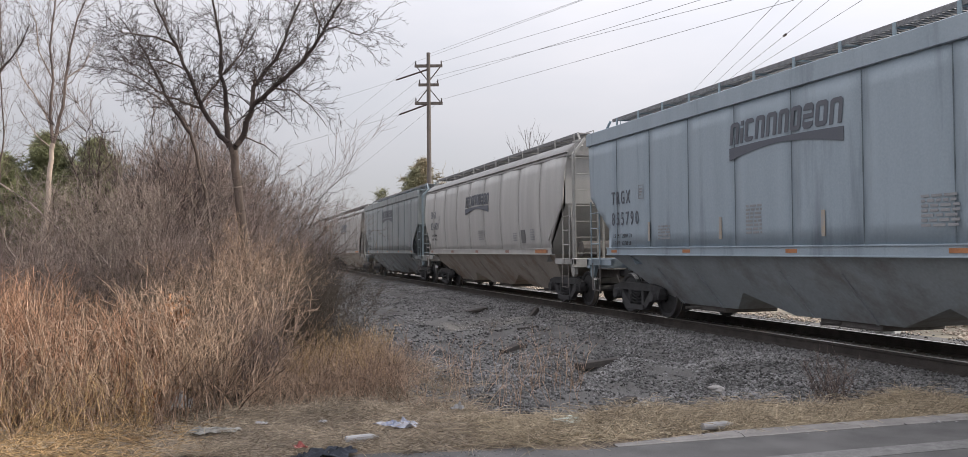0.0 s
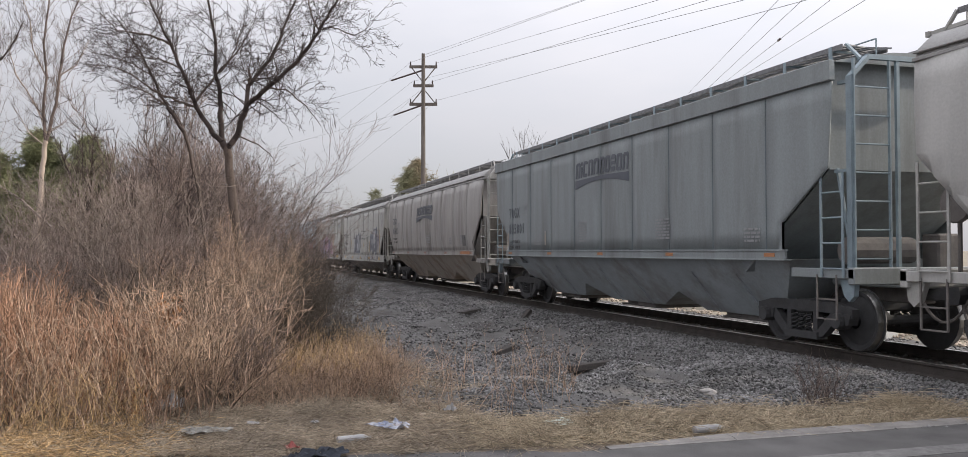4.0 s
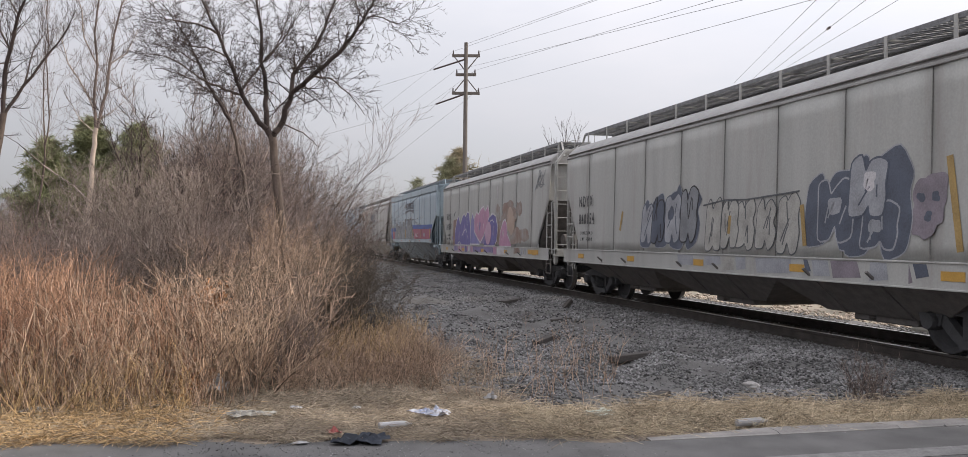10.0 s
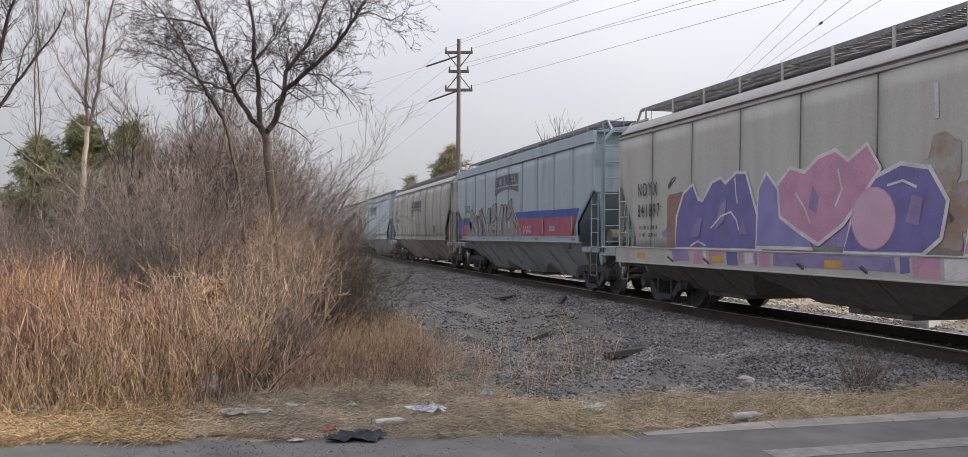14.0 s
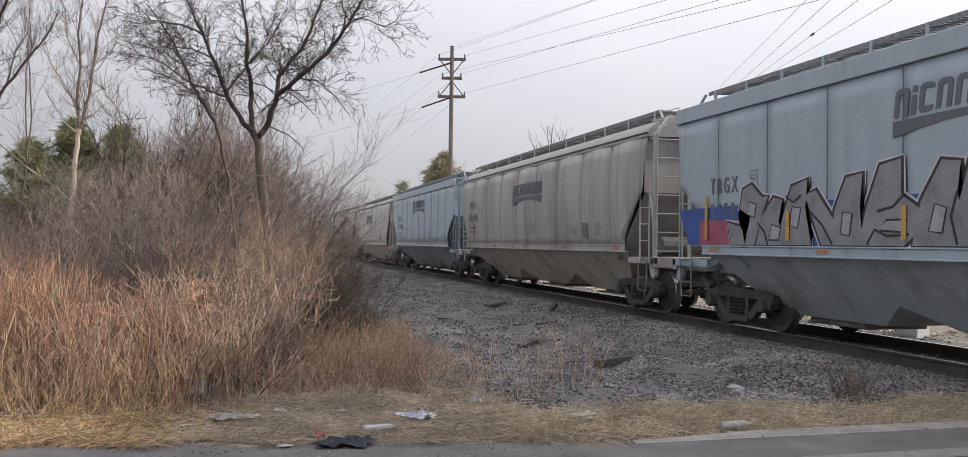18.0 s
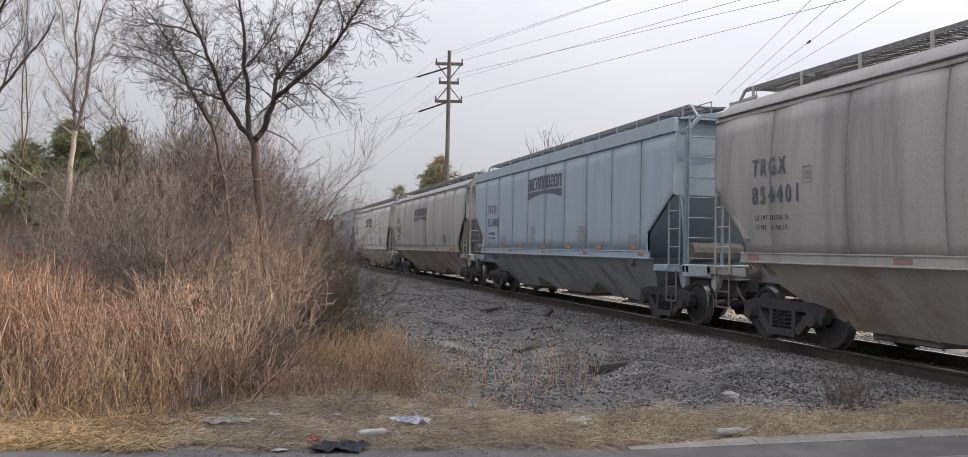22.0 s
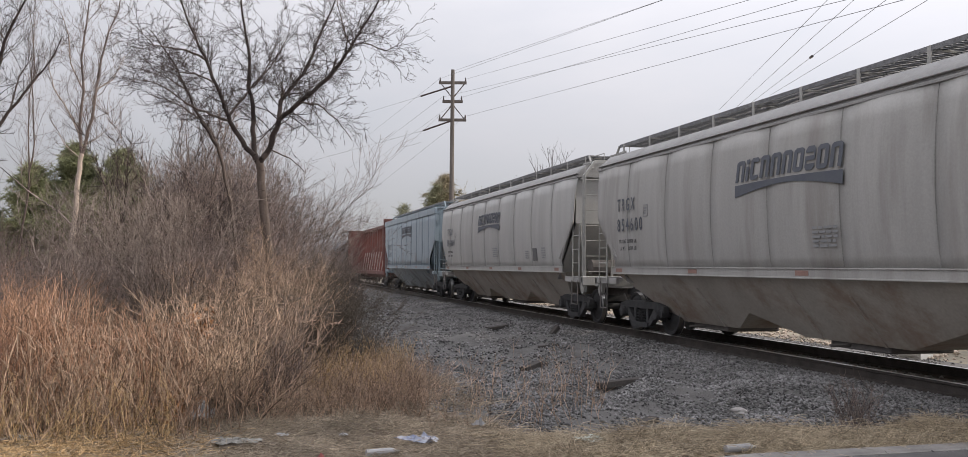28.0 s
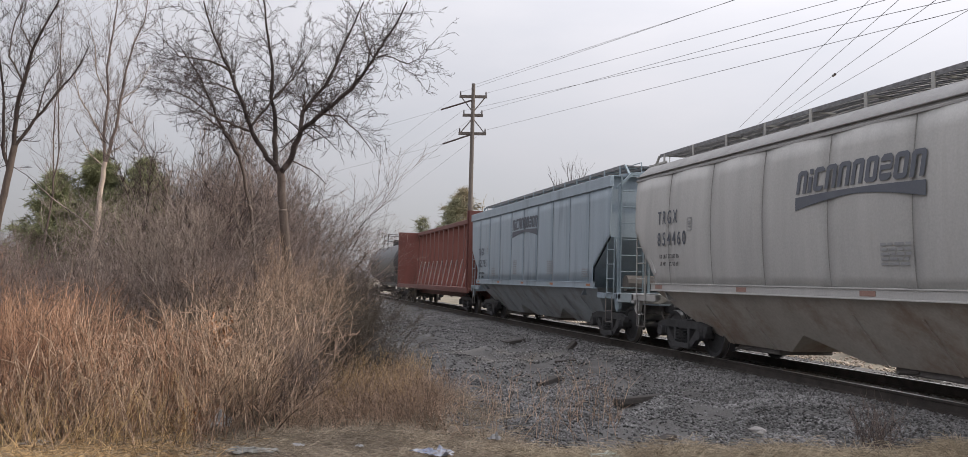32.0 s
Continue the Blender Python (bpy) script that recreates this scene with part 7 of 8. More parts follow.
stems("dry_clump", 800, band(10.5, 14.5, 0.05, 0.18), (0.3, 0.75), (0.0028, 0.0055), 0.3, M_STRAW, 37, "pale dry grass clump beside the ballast", "grass", 1, 0.2)
M_RUSSET = material("russet_twig", (0.42, 0.235, 0.15), 0.9, other=(0.22, 0.11, 0.07), scale=1.0, fine=15, bump=0, island=0.55)
for k in range(20):
    x = -(9.8 + 6.5 * (k / 20) + rs.uniform(0, 0.5))
    add_shrub(rs.randrange(6), x, rs.uniform(-0.42, -0.07 if x > -12 else -0.17) * abs(x), rs.uniform(0.24, 0.36), "russet leafless brush with upright twigs", M_RUSSET, "brush on the verge")
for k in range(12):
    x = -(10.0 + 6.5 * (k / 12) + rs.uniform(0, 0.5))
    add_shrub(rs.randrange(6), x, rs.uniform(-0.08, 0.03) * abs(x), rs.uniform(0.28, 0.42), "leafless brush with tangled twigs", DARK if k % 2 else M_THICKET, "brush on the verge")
for k in range(16):
    x = -(10.2 + 3.5 * (k / 16) + rs.uniform(0, 0.5))
    add_shrub(rs.randrange(6), x, rs.uniform(0.03, 0.19) * abs(x), rs.uniform(0.12, 0.19), "low dry weed clump beside the ballast", M_TAN, "weed clumps by the ballast")
stems("sparse_stalks", 90, band(8.8, 11.5, 0.20, 0.42), (0.3, 0.8), (0.003, 0.005), 0.25, M_TAN, 38, "sparse dead stalks on the edge of the ballast", "weeds", 3)
stems("sparse_stalks", 60, lambda g, n: (g.normal(-8.75, 0.16, n), g.normal(6.75, 0.14, n)), (0.3, 0.7), (0.003, 0.005), 0.35, M_THICKET, 39, "small leafless bush growing in the ballast", "bush", 3)


def dry_leaves(x, y, z, w, n, seed):
    """A cluster of small curled leaves on the stems, with its twig down to the ground."""
    rng = np.random.default_rng(seed)
    c = rng.normal(0, 1, (n, 3)) * np.array([w * 0.6, w, w * 1.1]) + np.array([x, y, z])
    u = rng.normal(0, 1, (n, 3))
    u /= np.linalg.norm(u, axis=1, keepdims=True)
    s = rng.normal(0, 1, (n, 3))
    s -= (s * u).sum(1, keepdims=True) * u
    s /= np.linalg.norm(s, axis=1, keepdims=True)
    b = np.cross(u, s)
    l = rng.uniform(0.025, 0.05, (n, 1))
    v = np.stack([c - u * l, c + s * l * 0.4, c + u * l + b * l * 0.5, c - s * l * 0.4], 1).reshape(-1, 3)
    f = np.arange(4 * n).reshape(-1, 4)
    leaf = sheet("dry_leaves", v, f, M_LEAF)
    tagged(leaf, "curled orange-brown dead leaves caught in the stems", "leaves", kind="stuff")


M_LEAF = material("dead_leaf", (0.47, 0.24, 0.11), 0.8, other=(0.30, 0.14, 0.07), scale=4, fine=20, bump=0, island=0.5)
dry_leaves(-10.6, -0.55, 1.0, 0.13, 170, 1)
dry_leaves(-9.6, -0.72, 0.22, 0.11, 150, 2)


def verge_grass(name, n, place, h, mat, seed, label, flat=0.8):
    """Matted dry blades."""
    rng = np.random.default_rng(seed)
    x, y = place(rng, n)
    # gather into tufts
    own = rng.integers(0, max(n // 22, 1), n)
    loose = rng.random(n) < 0.35
    sp = rng.uniform(0.03, 0.16, n // 22 + 1)[own]
    tx = np.where(loose, x, x[own] + rng.normal(0, 1, n) * sp)
    ty = np.where(loose, y, y[own] + rng.normal(0, 1, n) * sp)
    tx = np.minimum(tx, np.where(ty < 3.3, road_edge(ty) + 0.02 + 0.10 * np.sin(ty * 5.3), -7.2) - np.abs(rng.normal(0, 0.12, n)))
    z = relief(tx, ty)
    a = rng.normal(0, 0.9, n) + rng.uniform(0, 6.28, n // 22 + 1)[own]
    ln_ = rng.uniform(h[0], h[1], n)
    el = np.clip(rng.normal(1 - flat, 0.3, n), 0.04, 1.1)
    d = np.stack([np.cos(a) * np.cos(el), np.sin(a) * np.cos(el), np.sin(el)], -1)
    p = np.stack([tx, ty, z + 0.005 + rng.uniform(0, 0.03, n)], -1)
    q = p + d * (ln_ * 0.55)[:, None]
    e = q + (d * np.array([1, 1, 0.2]) + np.array([0, 0, -0.12])) * (ln_ * 0.45)[:, None]
    e[:, 2] = np.maximum(e[:, 2], z + 0.008)
    w = np.full((n, 1), 0.003)
    return tagged(bush_out(np.concatenate([np.concatenate([p, q, w, w * 0.8], 1), np.concatenate([q, e, w * 0.8, w * 0.4], 1)]), mat, name), label, "grass", kind="stuff")


M_CHAFF = material("grey_tan_chaff", (0.45, 0.37, 0.275), 0.95, other=(0.22, 0.18, 0.135), scale=1.5, fine=20, bump=0, island=0.4)
verge_grass("verge_grass", 13000, lambda g, n: (g.uniform(-8.45, -7.25, n), g.uniform(2.3, 7.6, n)), (0.12, 0.42), M_VERGE, 51, "matted dry straw-coloured grass on the verge")
verge_grass("verge_grass", 18000, lambda g, n: (g.uniform(-9.6, -7.25, n), g.uniform(-4.5, 2.6, n)), (0.08, 0.28), M_CHAFF, 52, "trampled grey-tan chaff on the verge", 0.92)
verge_grass("verge_grass", 9000, lambda g, n: (g.uniform(-9.4, -7.25, n), -0.7 - np.abs(g.normal(0, 1.6, n)) + g.normal(0, 0.25, n)), (0.10, 0.32), M_STRAW, 53, "matted dry straw-coloured grass on the verge", 0.85)
verge_grass("verge_grass", 6000, lambda g, n: (g.uniform(-9.0, -7.4, n), g.uniform(-4.4, -1.6, n)), (0.08, 0.22), M_STRAW, 57, "matted dry straw-coloured grass on the verge", 0.85)
verge_grass("verge_grass", 9000, lambda g, n: (g.uniform(-14, -9.2, n), g.uniform(-3.5, 2.9, n)), (0.12, 0.4), M_CHAFF, 54, "grey-tan dead grass among the weeds", 0.7)


M_OLIVE = material("olive_needles", (0.27, 0.26, 0.165), 0.85, other=(0.15, 0.155, 0.09), scale=1.0, fine=12, bump=0, island=0.45)


# conifers
def conifer(x, y, h, w, seed, mat, label, tufts=1500, base=0.15, tuft=0.2):
    rng = np.random.default_rng(seed)
    tree = empty("conifer", label, "tree", at=pose(x, y, -0.05))
    trunk, br = [], []
    limb_line(trunk, [(0, 0, 0), (0.02, 0.03, h * 0.5), (0, 0, h * 0.97)], 0.12, 0.02, rng, 0.01)
    bush_out(trunk, M_BARK, "trunk", tree, 7)
    rows = []
    n = int(tufts / 12)
    for k in range(n):
        t = rng.uniform(base, 1.0) ** 0.9
        reach = w * 0.5 * (1 - ((t - base) / (1 - base)) ** 1.6) * rng.uniform(0.35, 1.35) + 0.15
        a = rng.uniform(0, 6.28)
        p = np.array([0, 0, h * t * 0.96])
        q = p + np.array([math.cos(a) * reach, math.sin(a) * reach, reach * rng.uniform(0.05, 0.45)])
        br.append((*p, *q, 0.02, 0.006))
        for j in range(12):
            c = p + (q - p) * rng.uniform(0.35, 1.02) + rng.normal(0, 0.6 * tuft, 3)
            for _ in range(9):
                e = c + rng.normal(0, 1, 3) * np.array([1, 1, 0.85]) * tuft
                rows.append((*c, *e, 0.09 * tuft, 0.03 * tuft))
    bush_out(br, M_BARK, "branchwork", tree, 3)["kind"] = "stuff"
    bush_out(rows, mat, "crown", tree, 3)["kind"] = "stuff"
    return tree


conifer(-43.2, -7.6, 7.2, 5.6, 61, M_PINE, "dark green bushy pine behind the thicket", 3600, 0.06, 0.17)
conifer(-43.0, -5.6, 7.0, 5.6, 62, M_PINE, "olive-green bushy pine behind the thicket", 3600, 0.06, 0.17)
conifer(-42.5, -9.3, 6.2, 4.4, 63, M_PINE, "dark green bushy pine behind the thicket", 2200, 0.06, 0.17)
conifer(-89.5, 19.6, 11.6, 7.0, 64, M_PINE_DRY, "browned conifer beyond the track", 700, 0.3, 0.3)
conifer(-88.0, 18.3, 10.2, 4.6, 68, M_OLIVE, "olive conifer beyond the track", 600, 0.3, 0.3)
conifer(-87.5, 15.0, 8.2, 4.4, 65, M_OLIVE, "small olive conifer beyond the track", 380, 0.3, 0.3)
conifer(-92.0, 24.6, 10.4, 2.4, 66, M_OLIVE, "slim olive conifer beyond the track", 260, 0.3, 0.3)

# leaning dead branch in the thicket
segs = []
grow(np.random.default_rng(81), segs, (-19.4, -3.2, 2.2), (-2.65, -2.25, 1.85), 4.4, 0.02, 2, -0.02, 0.06, (3, 5), 0.3)
grow(np.random.default_rng(82), segs, (-16.9, -1.26, 0.7), (-2.5, -1.95, 1.5), 3.6, 0.024, 2, -0.02, 0.05, (3, 5), 0.3)
tagged(bush_out(segs, M_THICKET, "fallen_branch", None, 5), "pale dead branch leaning in the thicket", "branch")

# ---------------- pole line ----------------
PX, PY = -60.4, 13.72
pole = empty("utility_pole", "tall timber utility pole with three crossarms beside the track", "utility pole", at=pose(PX, PY, 0))
bm = bmesh.new()
tube(bm, (0, 0, -0.1), (0, 0, 15.6), 0.19, 12, 0.13)
part("pole_shaft", bm, M_POLE, pole)
ARMS = [(14.7, 0.98, -1.12), (13.36, 0.72, 0), (12.05, 0.98, 1.1)]  # height, half length, reach of the braces
M_INSUL = material("brown_porcelain", (0.07, 0.045, 0.04), 0.35, scale=5, fine=40, bump=0)
for z, w, reach in ARMS:
    bm = bmesh.new()
    box(bm, -0.16, -0.02, -w, w, z - 0.11, z + 0.09, 0.01, m=pose(0, 0, 0, 0, 0, -16))
    arm = part("crossarm", bm, M_POLE, pole, at=pose(0, 0, 0, 0, 0, 0))
    for s in (-1, 1):
        bm = bmesh.new()
        tube(bm, (-0.1, s * (w - 0.08), z + 0.05), (-0.1, s * (w - 0.08), z + 0.36), 0.055, 8, 0.04)
        bmesh.ops.transform(bm, matrix=pose(0, 0, 0, 0, 0, -16), verts=bm.verts)
        part("insulator", bm, M_INSUL, arm, "brown pin insulator")
        if reach:
            bm = bmesh.new()
            bar(bm, (-0.12, s * (w - 0.12), z + 0.03 * reach), (-0.12, 0.0, z + reach), 0.13, 0.06)
            bmesh.ops.transform(bm, matrix=pose(0, 0, 0, 0, 0, -16), verts=bm.verts)
            part("arm_brace", bm, M_POLE, arm)
for a, b in (((-0.55, -2.2, 13.68), (0, -0.1, 14.4)), ((-0.6, -2.0, 11.25), (0, -0.1, 11.95))):
    bm = bmesh.new()
    tube(bm, a, b, 0.06, 6)
    part("strain_rod", bm, M_INSUL, pole, "dark strain rod of a guy wire")


def wire(a, b, label, r=0.007, sag=0.0, n=10, extend=1.0):
    cu = bpy.data.curves.new("wire", "CURVE")
    cu.dimensions, cu.bevel_depth, cu.bevel_resolution = "3D", r, 1
    sp = cu.splines.new("POLY")
    sp.points.add(n)
    a, b = Vector(a), Vector(b)
    for k in range(n + 1):
        t = k / n * extend
        p = a + (b - a) * t
        sp.points[k].co = (p.x, p.y, p.z - sag * 4 * t * (1 - t) if extend == 1 else p.z, 1)
    cu.materials.append(M_WIRE)
    ob = new("wire", cu)
    return tagged(ob, label, "wire", "wires of the pole line")


aw = "thin dark overhead wire strung along the track"
wire((PX, PY, 15.5), (-32.47, 13.9, 11.75), aw, 0.0078, extend=2.2)
wire((PX + 0.2, PY + 0.9, 14.95), (-26.25, 13.9, 10.03), aw, 0.0078, extend=1.9)
wire((PX - 0.2, PY - 0.9, 14.95), (-26.25, 13.9, 10.9), aw, 0.0078, extend=1.9)
wire((PX + 0.2, PY + 0.66, 13.65), (-23.16, 13.9, 9.18), aw, 0.0078, extend=1.8)
wire((PX - 0.2, PY - 0.66, 13.65), (-21.37, 13.9, 8.68), aw, 0.0078, extend=1.8)
wire((PX + 0.2, PY + 0.9, 12.3), (-18.66, 13.9, 7.93), aw, 0.0078, extend=1.7)
for a, b in (((-0.2, -0.9, 14.95), (-110.5, 13.0, 17.0)), ((-0.2, -0.7, 13.65), (-110.7, 12.6, 14.4)), ((0.2, 0.66, 13.65), (-110.85, 12.3, 12.7)),
             ((-0.2, -0.9, 12.3), (-110.8, 12.5, 10.6)), ((0.2, 0.9, 12.3), (-110.7, 13.0, 9.6))):
    wire((PX + a[0], PY + a[1], a[2]), b, aw, 0.0078, extend=1.3)
wire((PX - 0.55, PY - 2.2, 13.68), (-80, 4.0, 13.4), "thin guy wire from the pole", 0.008, extend=1.4)
wire((PX - 0.6, PY - 2.0, 11.25), (-80, 4.0, 10.6), "thin guy wire from the pole", 0.008, extend=1.4)
bw = "thin overhead wire crossing above the track"
wire((-39.9, 22.9, 9.74), (-21.39, 15.13, 8.78), bw, 0.008, extend=2.0)
wire((-39.7, 23.6, 9.74), (-21.2, 15.77, 8.77), bw, 0.008, extend=2.0)
spliced = wire((-39.5, 24.3, 9.99), (-20.98, 16.52, 8.77), bw, 0.008, extend=2.0)
wire((-39.2, 25.4, 10.52), (-20.7, 17.44, 8.76), bw, 0.008, extend=2.0)
bm = bmesh.new()
tube(bm, (-0.16, 0, 0), (0.16, 0, 0), 0.045, 8)
part("splice_sleeve", bm, M_INSUL, spliced, "dark splice sleeve", at=pose(-26.6, 18.88, 9.14, 0, 4, -23))

# ---------------- litter and loose things ----------------
def crumple(name, x, y, w, d, h, seed, mat, label, category, n=9):
    """A crumpled sheet with thickness, lying on the ground."""
    rng = np.random.default_rng(seed)
    bm = bmesh.new()
    pa, pb, pc = rng.uniform(0, 6.28, 3)

    def out(i, j):
        a, b = i / n - 0.5, j / n - 0.5
        t = math.atan2(b, a)
        k = (0.86 + 0.16 * math.sin(2 * t + pa) + 0.12 * math.sin(3 * t + pb) + 0.10 * math.sin(5 * t + pc)) * rng.uniform(0.94, 1.05)
        m = max(abs(a), abs(b)) / max(math.hypot(a, b), 1e-6)
        m = m + (1 - m) * 0.35
        return a * k * m, b * k * m

    V = [[bm.verts.new((w * 1.15 * out(i, j)[0], d * 1.15 * out(i, j)[1],
                        h * abs(rng.normal(0.4, 0.35)) * (1 - 0.6 * max(abs(i / n - 0.5), abs(j / n - 0.5)) * 2) + 0.01)) for j in range(n + 1)] for i in range(n + 1)]
    for i in range(n):
        for j in range(n):
            bm.faces.new((V[i][j], V[i + 1][j], V[i + 1][j + 1], V[i][j + 1]))
    r = bmesh.ops.extrude_face_region(bm, geom=bm.faces[:])
    bmesh.ops.translate(bm, vec=(0, 0, 0.003), verts=[q for q in r["geom"] if isinstance(q, bmesh.types.BMVert)])
    bmesh.ops.recalc_face_normals(bm, faces=bm.faces)
    ob = part(name, bm, mat, at=pose(x, y, max(float(relief(x, y)), 0.0) + (0.03 if x < -7.6 else 0.002), 0, 0, rng.uniform(60, 110)))
    return tagged(ob, label, category)


M_NEWS = material("printed_paper", (0.5, 0.51, 0.54), 0.85, other=(0.16, 0.19, 0.30), scale=9, fine=40, bump=0.1)
M_BAGW = material("white_plastic", (0.37, 0.365, 0.365), 0.5, scale=6, fine=40, amount=0.2, bump=0.2)
M_BRIGHT = material("bright_plastic", (0.62, 0.62, 0.63), 0.5, scale=6, fine=40, amount=0.2, bump=0.2)
M_CLOTHG = material("grey_rag", (0.33, 0.32, 0.29), 0.95, scale=8, fine=50, amount=0.55, bump=0.4)
M_NAVY = material("dark_navy_cloth", (0.03, 0.036, 0.05), 0.9, scale=7, fine=60, amount=0.5, bump=0.5)
M_GREENP = material("pale_green_plastic", (0.45, 0.52, 0.47), 0.5, scale=6, fine=40, amount=0.2, bump=0.2)
M_REDP = material("red_wrapper", (0.32, 0.08, 0.07), 0.5, scale=6, fine=40, amount=0.2, bump=0.1)
M_WOODG = material("grey_driftwood", (0.075, 0.066, 0.06), 0.95, scale=3, fine=40, amount=0.5, bump=0.5, stretch=(4, 0.5, 4))
crumple("newspaper", -8.33, 1.60, 0.36, 0.26, 0.09, 1, M_NEWS, "crumpled blue-and-white printed paper on the verge", "litter")
crumple("rag", -8.6, -0.09, 0.42, 0.24, 0.07, 2, M_CLOTHG, "flattened grey rag on the trampled verge", "litter")
crumple("plastic_bag", -9.7, -0.46, 0.24, 0.2, 0.26, 3, M_BRIGHT, "crumpled white plastic bag among the stems", "litter", 7)
crumple("jacket", -7.44, 0.84, 0.44, 0.30, 0.09, 4, M_NAVY, "discarded dark navy cloth at the road edge", "litter")
crumple("plastic_wrap", -8.02, 3.19, 0.34, 0.2, 0.06, 5, M_GREENP, "flattened pale green plastic on the grass", "litter", 7)
crumple("wrapper", -7.66, 0.62, 0.11, 0.1, 0.07, 6, M_REDP, "small red wrapper beside the dark cloth", "litter", 5)
crumple("paper_scrap", -7.46, 0.33, 0.14, 0.06, 0.02, 7, M_BAGW, "flat white paper scrap at the road edge", "litter", 5)
crumple("paper_scrap", -8.76, 0.34, 0.10, 0.08, 0.04, 8, M_BAGW, "small white paper scrap on the verge", "litter", 5)
crumple("paper_scrap", -8.71, 0.92, 0.09, 0.08, 0.04, 9, M_BAGW, "small white paper scrap on the verge", "litter", 5)
crumple("plastic_bag", -9.13, -2.07, 0.22, 0.2, 0.12, 10, M_BAGW, "crumpled white plastic bag among the stems", "litter", 7)
crumple("paper_cup", -8.91, 2.33, 0.13, 0.13, 0.12, 11, M_BAGW, "crushed white paper cup in the grass", "litter", 6)
crumple("dark_scrap", -9.5, -0.92, 0.2, 0.14, 0.08, 12, M_NAVY, "small black scrap among the stems", "litter", 5)
bm = bmesh.new()
lathe(bm, [(0.01, -0.16), (0.034, -0.155), (0.036, 0.05), (0.03, 0.09), (0.014, 0.12), (0.014, 0.15), (0.008, 0.152)], 12)
tagged(part("bottle", bm, M_BAGW, at=pose(-7.86, 1.18, 0.045, 0, 0, 10)), "empty cloudy plastic bottle lying on the verge", "litter")
bm = bmesh.new()
lathe(bm, [(0.01, -0.19), (0.036, -0.185), (0.038, 0.05), (0.03, 0.1), (0.014, 0.13), (0.014, 0.16), (0.008, 0.162)], 12)
tagged(part("bottle", bm, M_BAGW, at=pose(-7.33, 4.43, 0.05, 0, 0, 8)), "empty cloudy plastic bottle lying by the kerb", "litter")


def plank(x, y, l, w, h, rz, ry, label, mat=None):
    bm = bmesh.new()
    box(bm, -w / 2, w / 2, -l / 2, l / 2, -h / 2, h / 2, 0.008)
    for v in bm.verts:
        v.co.z += 0.02 * math.sin(v.co.y * 3)
        v.co.x += 0.01 * math.sin(v.co.y * 7 + v.co.z * 30)
    tagged(part("timber_scrap", bm, mat or M_WOODG, at=pose(x, y, float(relief(x, y)) + h * 0.5, ry, 0, rz)), label, "timber")


plank(-8.96, 4.15, 0.62, 0.13, 0.06, 30, 4, "dark broken tie fragment half sunk in the ballast")
plank(-12.28, 5.42, 0.85, 0.15, 0.09, 12, 0, "dark broken tie fragment lying on the ballast")
plank(-15.7, 5.12, 0.8, 0.16, 0.08, 50, 0, "dark broken tie fragment lying on the ballast")
plank(-24.0, 6.8, 0.9, 0.2, 0.08, 40, 0, "dark broken tie fragment lying on the ballast")
plank(-19.0, 6.6, 0.5, 0.12, 0.06, 10, 0, "dark broken tie fragment lying on the ballast")
plank(-21.5, 7.6, 0.4, 0.14, 0.10, 20, 38, "tilted dark timber stub sticking out of the ballast")


def boulder(name, x, y, s, seed, mat, label, z=None):
    bm = bmesh.new()
    bmesh.ops.create_icosphere(bm, subdivisions=3, radius=1)
    noise.seed_set(seed)
    for v in bm.verts:
        k = 1 + 0.35 * noise.noise(v.co * 1.3 + Vector((seed, 0, 0))) + 0.12 * noise.noise(v.co * 4)
        v.co = Vector((v.co.x * k * s[0], v.co.y * k * s[1], v.co.z * k * s[2]))
    zz = float(relief(x, y)) if z is None else z
    tagged(part(name, bm, mat, at=pose(x, y, zz + s[2] * 0.35, 0, 0, seed * 37)), label, "rock")


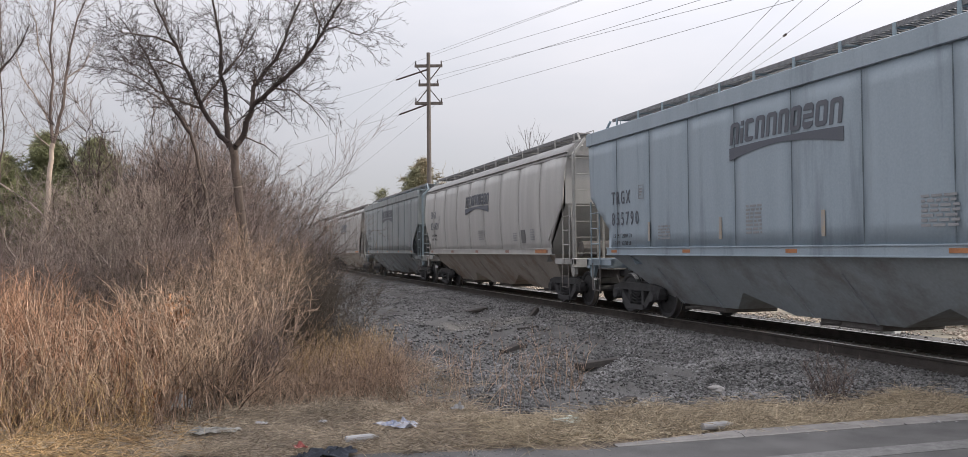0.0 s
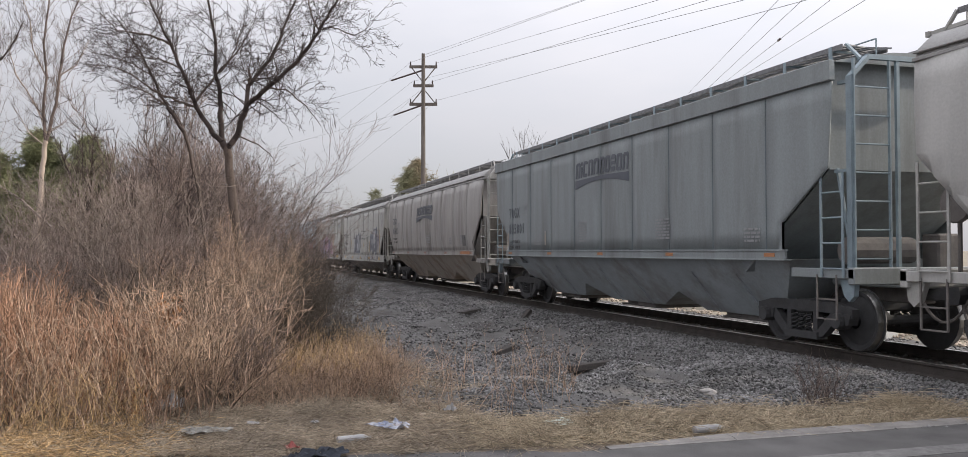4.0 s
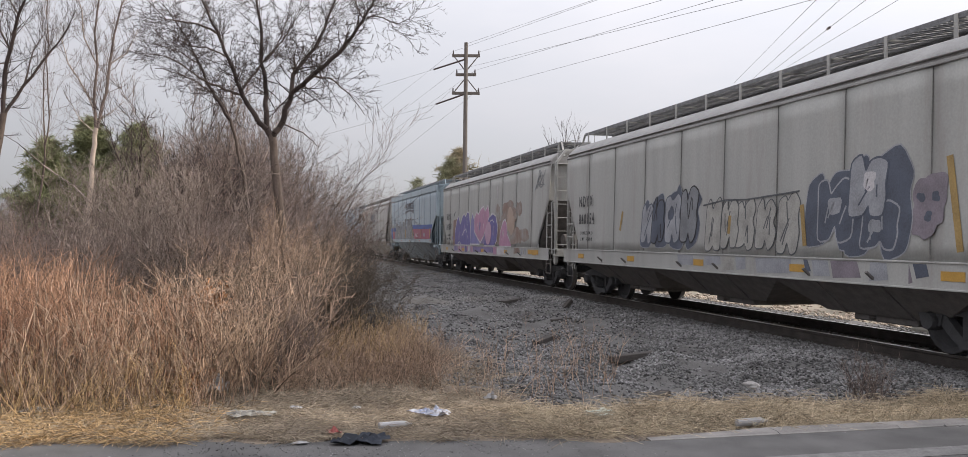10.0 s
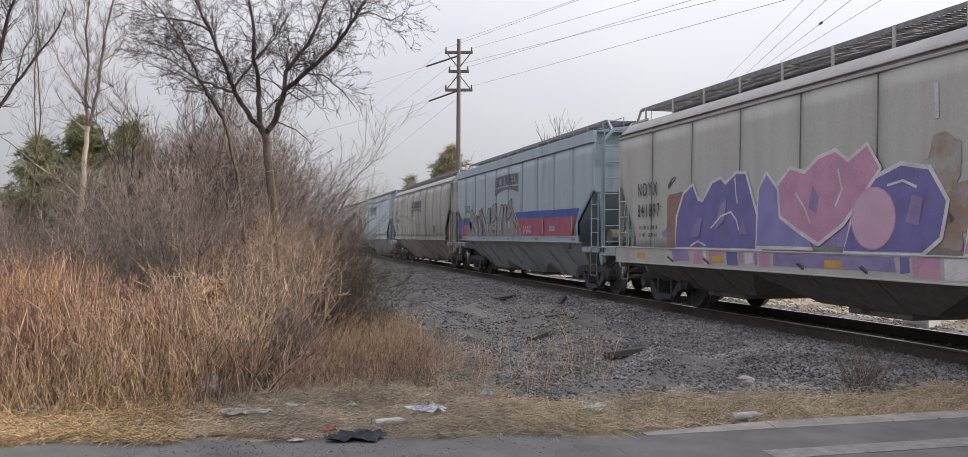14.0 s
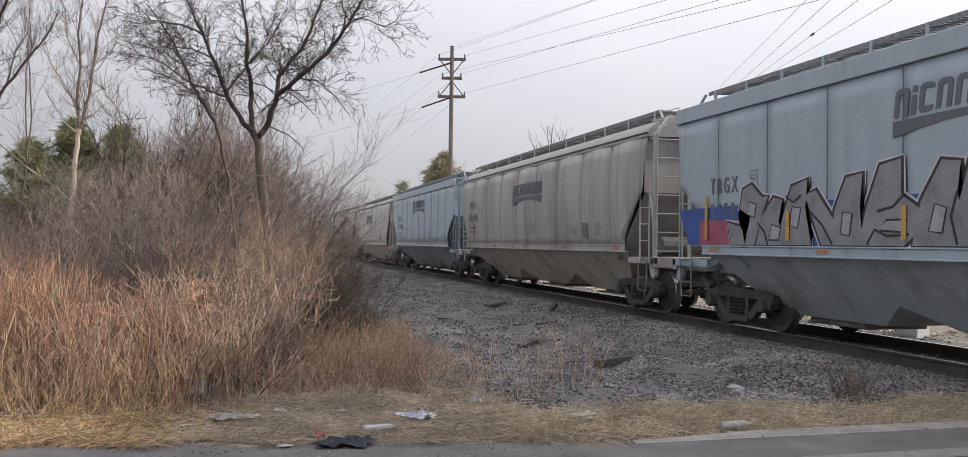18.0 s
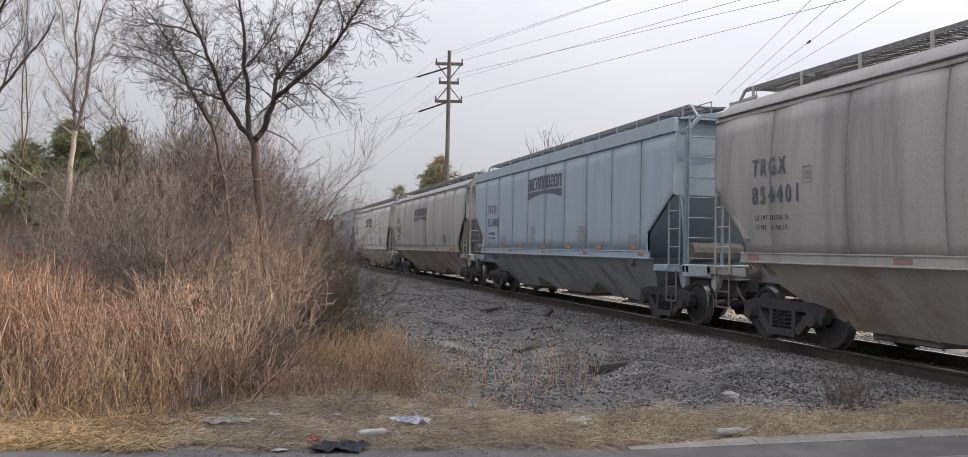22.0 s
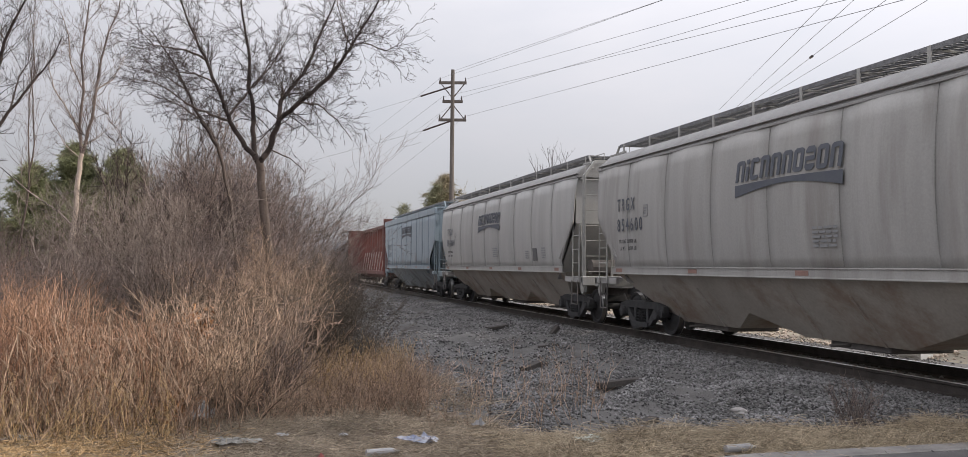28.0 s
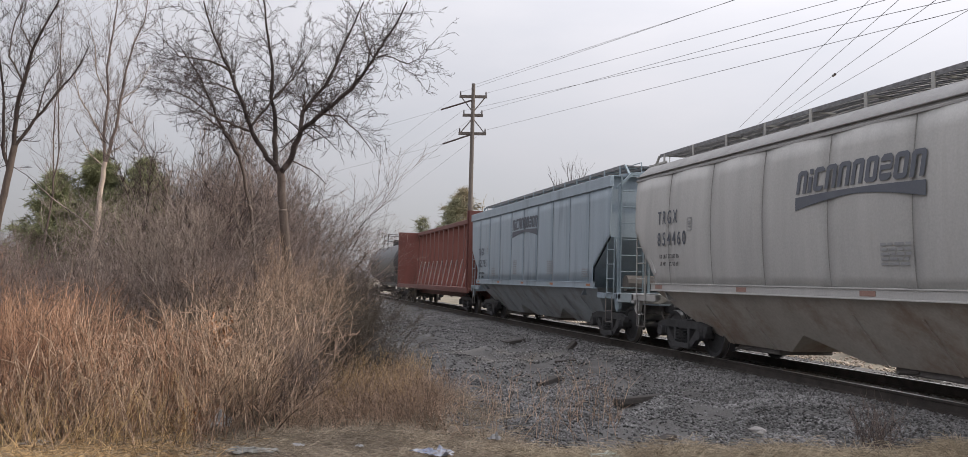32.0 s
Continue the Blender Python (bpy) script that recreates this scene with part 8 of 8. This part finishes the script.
M_PALEROCK = material("pale_limestone", (0.50, 0.42, 0.34), 0.9, other=(0.33, 0.27, 0.22), scale=3, fine=30, bump=0.5, dist=0.02)
M_GREYROCK = material("pale_grey_rock", (0.40, 0.38, 0.36), 0.9, other=(0.25, 0.24, 0.23), scale=6, fine=40, bump=0.5, dist=0.02)
boulder("rock", -10.3, 6.2, (0.09, 0.13, 0.05), 3, M_GREYROCK, "pale fist-sized rock on the ballast")
for k, (x, y, s) in enumerate([(-24, 15.6, (0.9, 0.8, 0.75)), (-19.5, 15.8, (1.2, 0.9, 0.7)), (-18.3, 15.4, (0.5, 0.5, 0.5)), (-31, 16.2, (1.0, 0.9, 0.7)), (-38, 16.5, (1.2, 1.0, 0.9)), (-14.5, 15.5, (0.9, 0.8, 0.6))]):
    boulder("rock", x, y, s, 11 + k, M_PALEROCK, "pale sunlit boulder beyond the track")
plank(-17.6, 14.6, 1.6, 0.3, 0.22, 75, 0, "brown squared timber beyond the track", material("brown_squared_timber", (0.22, 0.15, 0.10), 0.9, scale=3, fine=30, amount=0.4, bump=0.4))
cab = empty("equipment_cabinet", "low pale metal trackside cabinet beyond the rails", "cabinet", at=pose(-15.0, 13.0, float(relief(-15.0, 13.0)) - 0.01, 0, 0, 14))
M_CAB = material("pale_cabinet_paint", (0.6, 0.6, 0.59), 0.5, scale=3, fine=40, amount=0.15, bump=0.05)
bm = bmesh.new()
box(bm, -0.26, 0.26, -0.2, 0.2, 0.0, 0.52, 0.012)
part("body", bm, M_CAB, cab)
bm = bmesh.new()
box(bm, -0.29, 0.29, -0.23, 0.23, 0.52, 0.56, 0.01)
part("lid", bm, M_CAB, cab)
bm = bmesh.new()
box(bm, -0.22, 0.22, -0.215, -0.202, 0.06, 0.47, 0.004)
door = part("door", bm, M_CAB, cab)
bm = bmesh.new()
box(bm, 0.14, 0.165, -0.24, -0.216, 0.22, 0.32, 0.004)
part("handle", bm, M_IRON, door)
stones("rubble", 7000, -45, -8, lambda x: 0 * x + 13.0, 17.5, 0.03, 0.09, 9, "pale rubble strewn beyond the track", M_PALEROCK)


# ---------------- what moves ----------------
def way(t):
    """How far the train has run at t seconds."""
    ts, xs = zip(*RUN)
    return float(np.interp(t, ts, xs))


def motions():
    for car, mid in TRAIN:
        walk(car, [(t, pose(mid + x, TRACK_Y, RAIL_Z)) for t, x in RUN])
    steps = [k / 15 for k in range(32 * 15 + 1)]
    turns = [(t, math.degrees(way(t) / WHEEL_R)) for t in steps]
    for wheels, x, z in WHEELSETS:
        walk(wheels, [(t, pose(x, 0, z, 0, a, 0)) for t, a in turns])


motions()
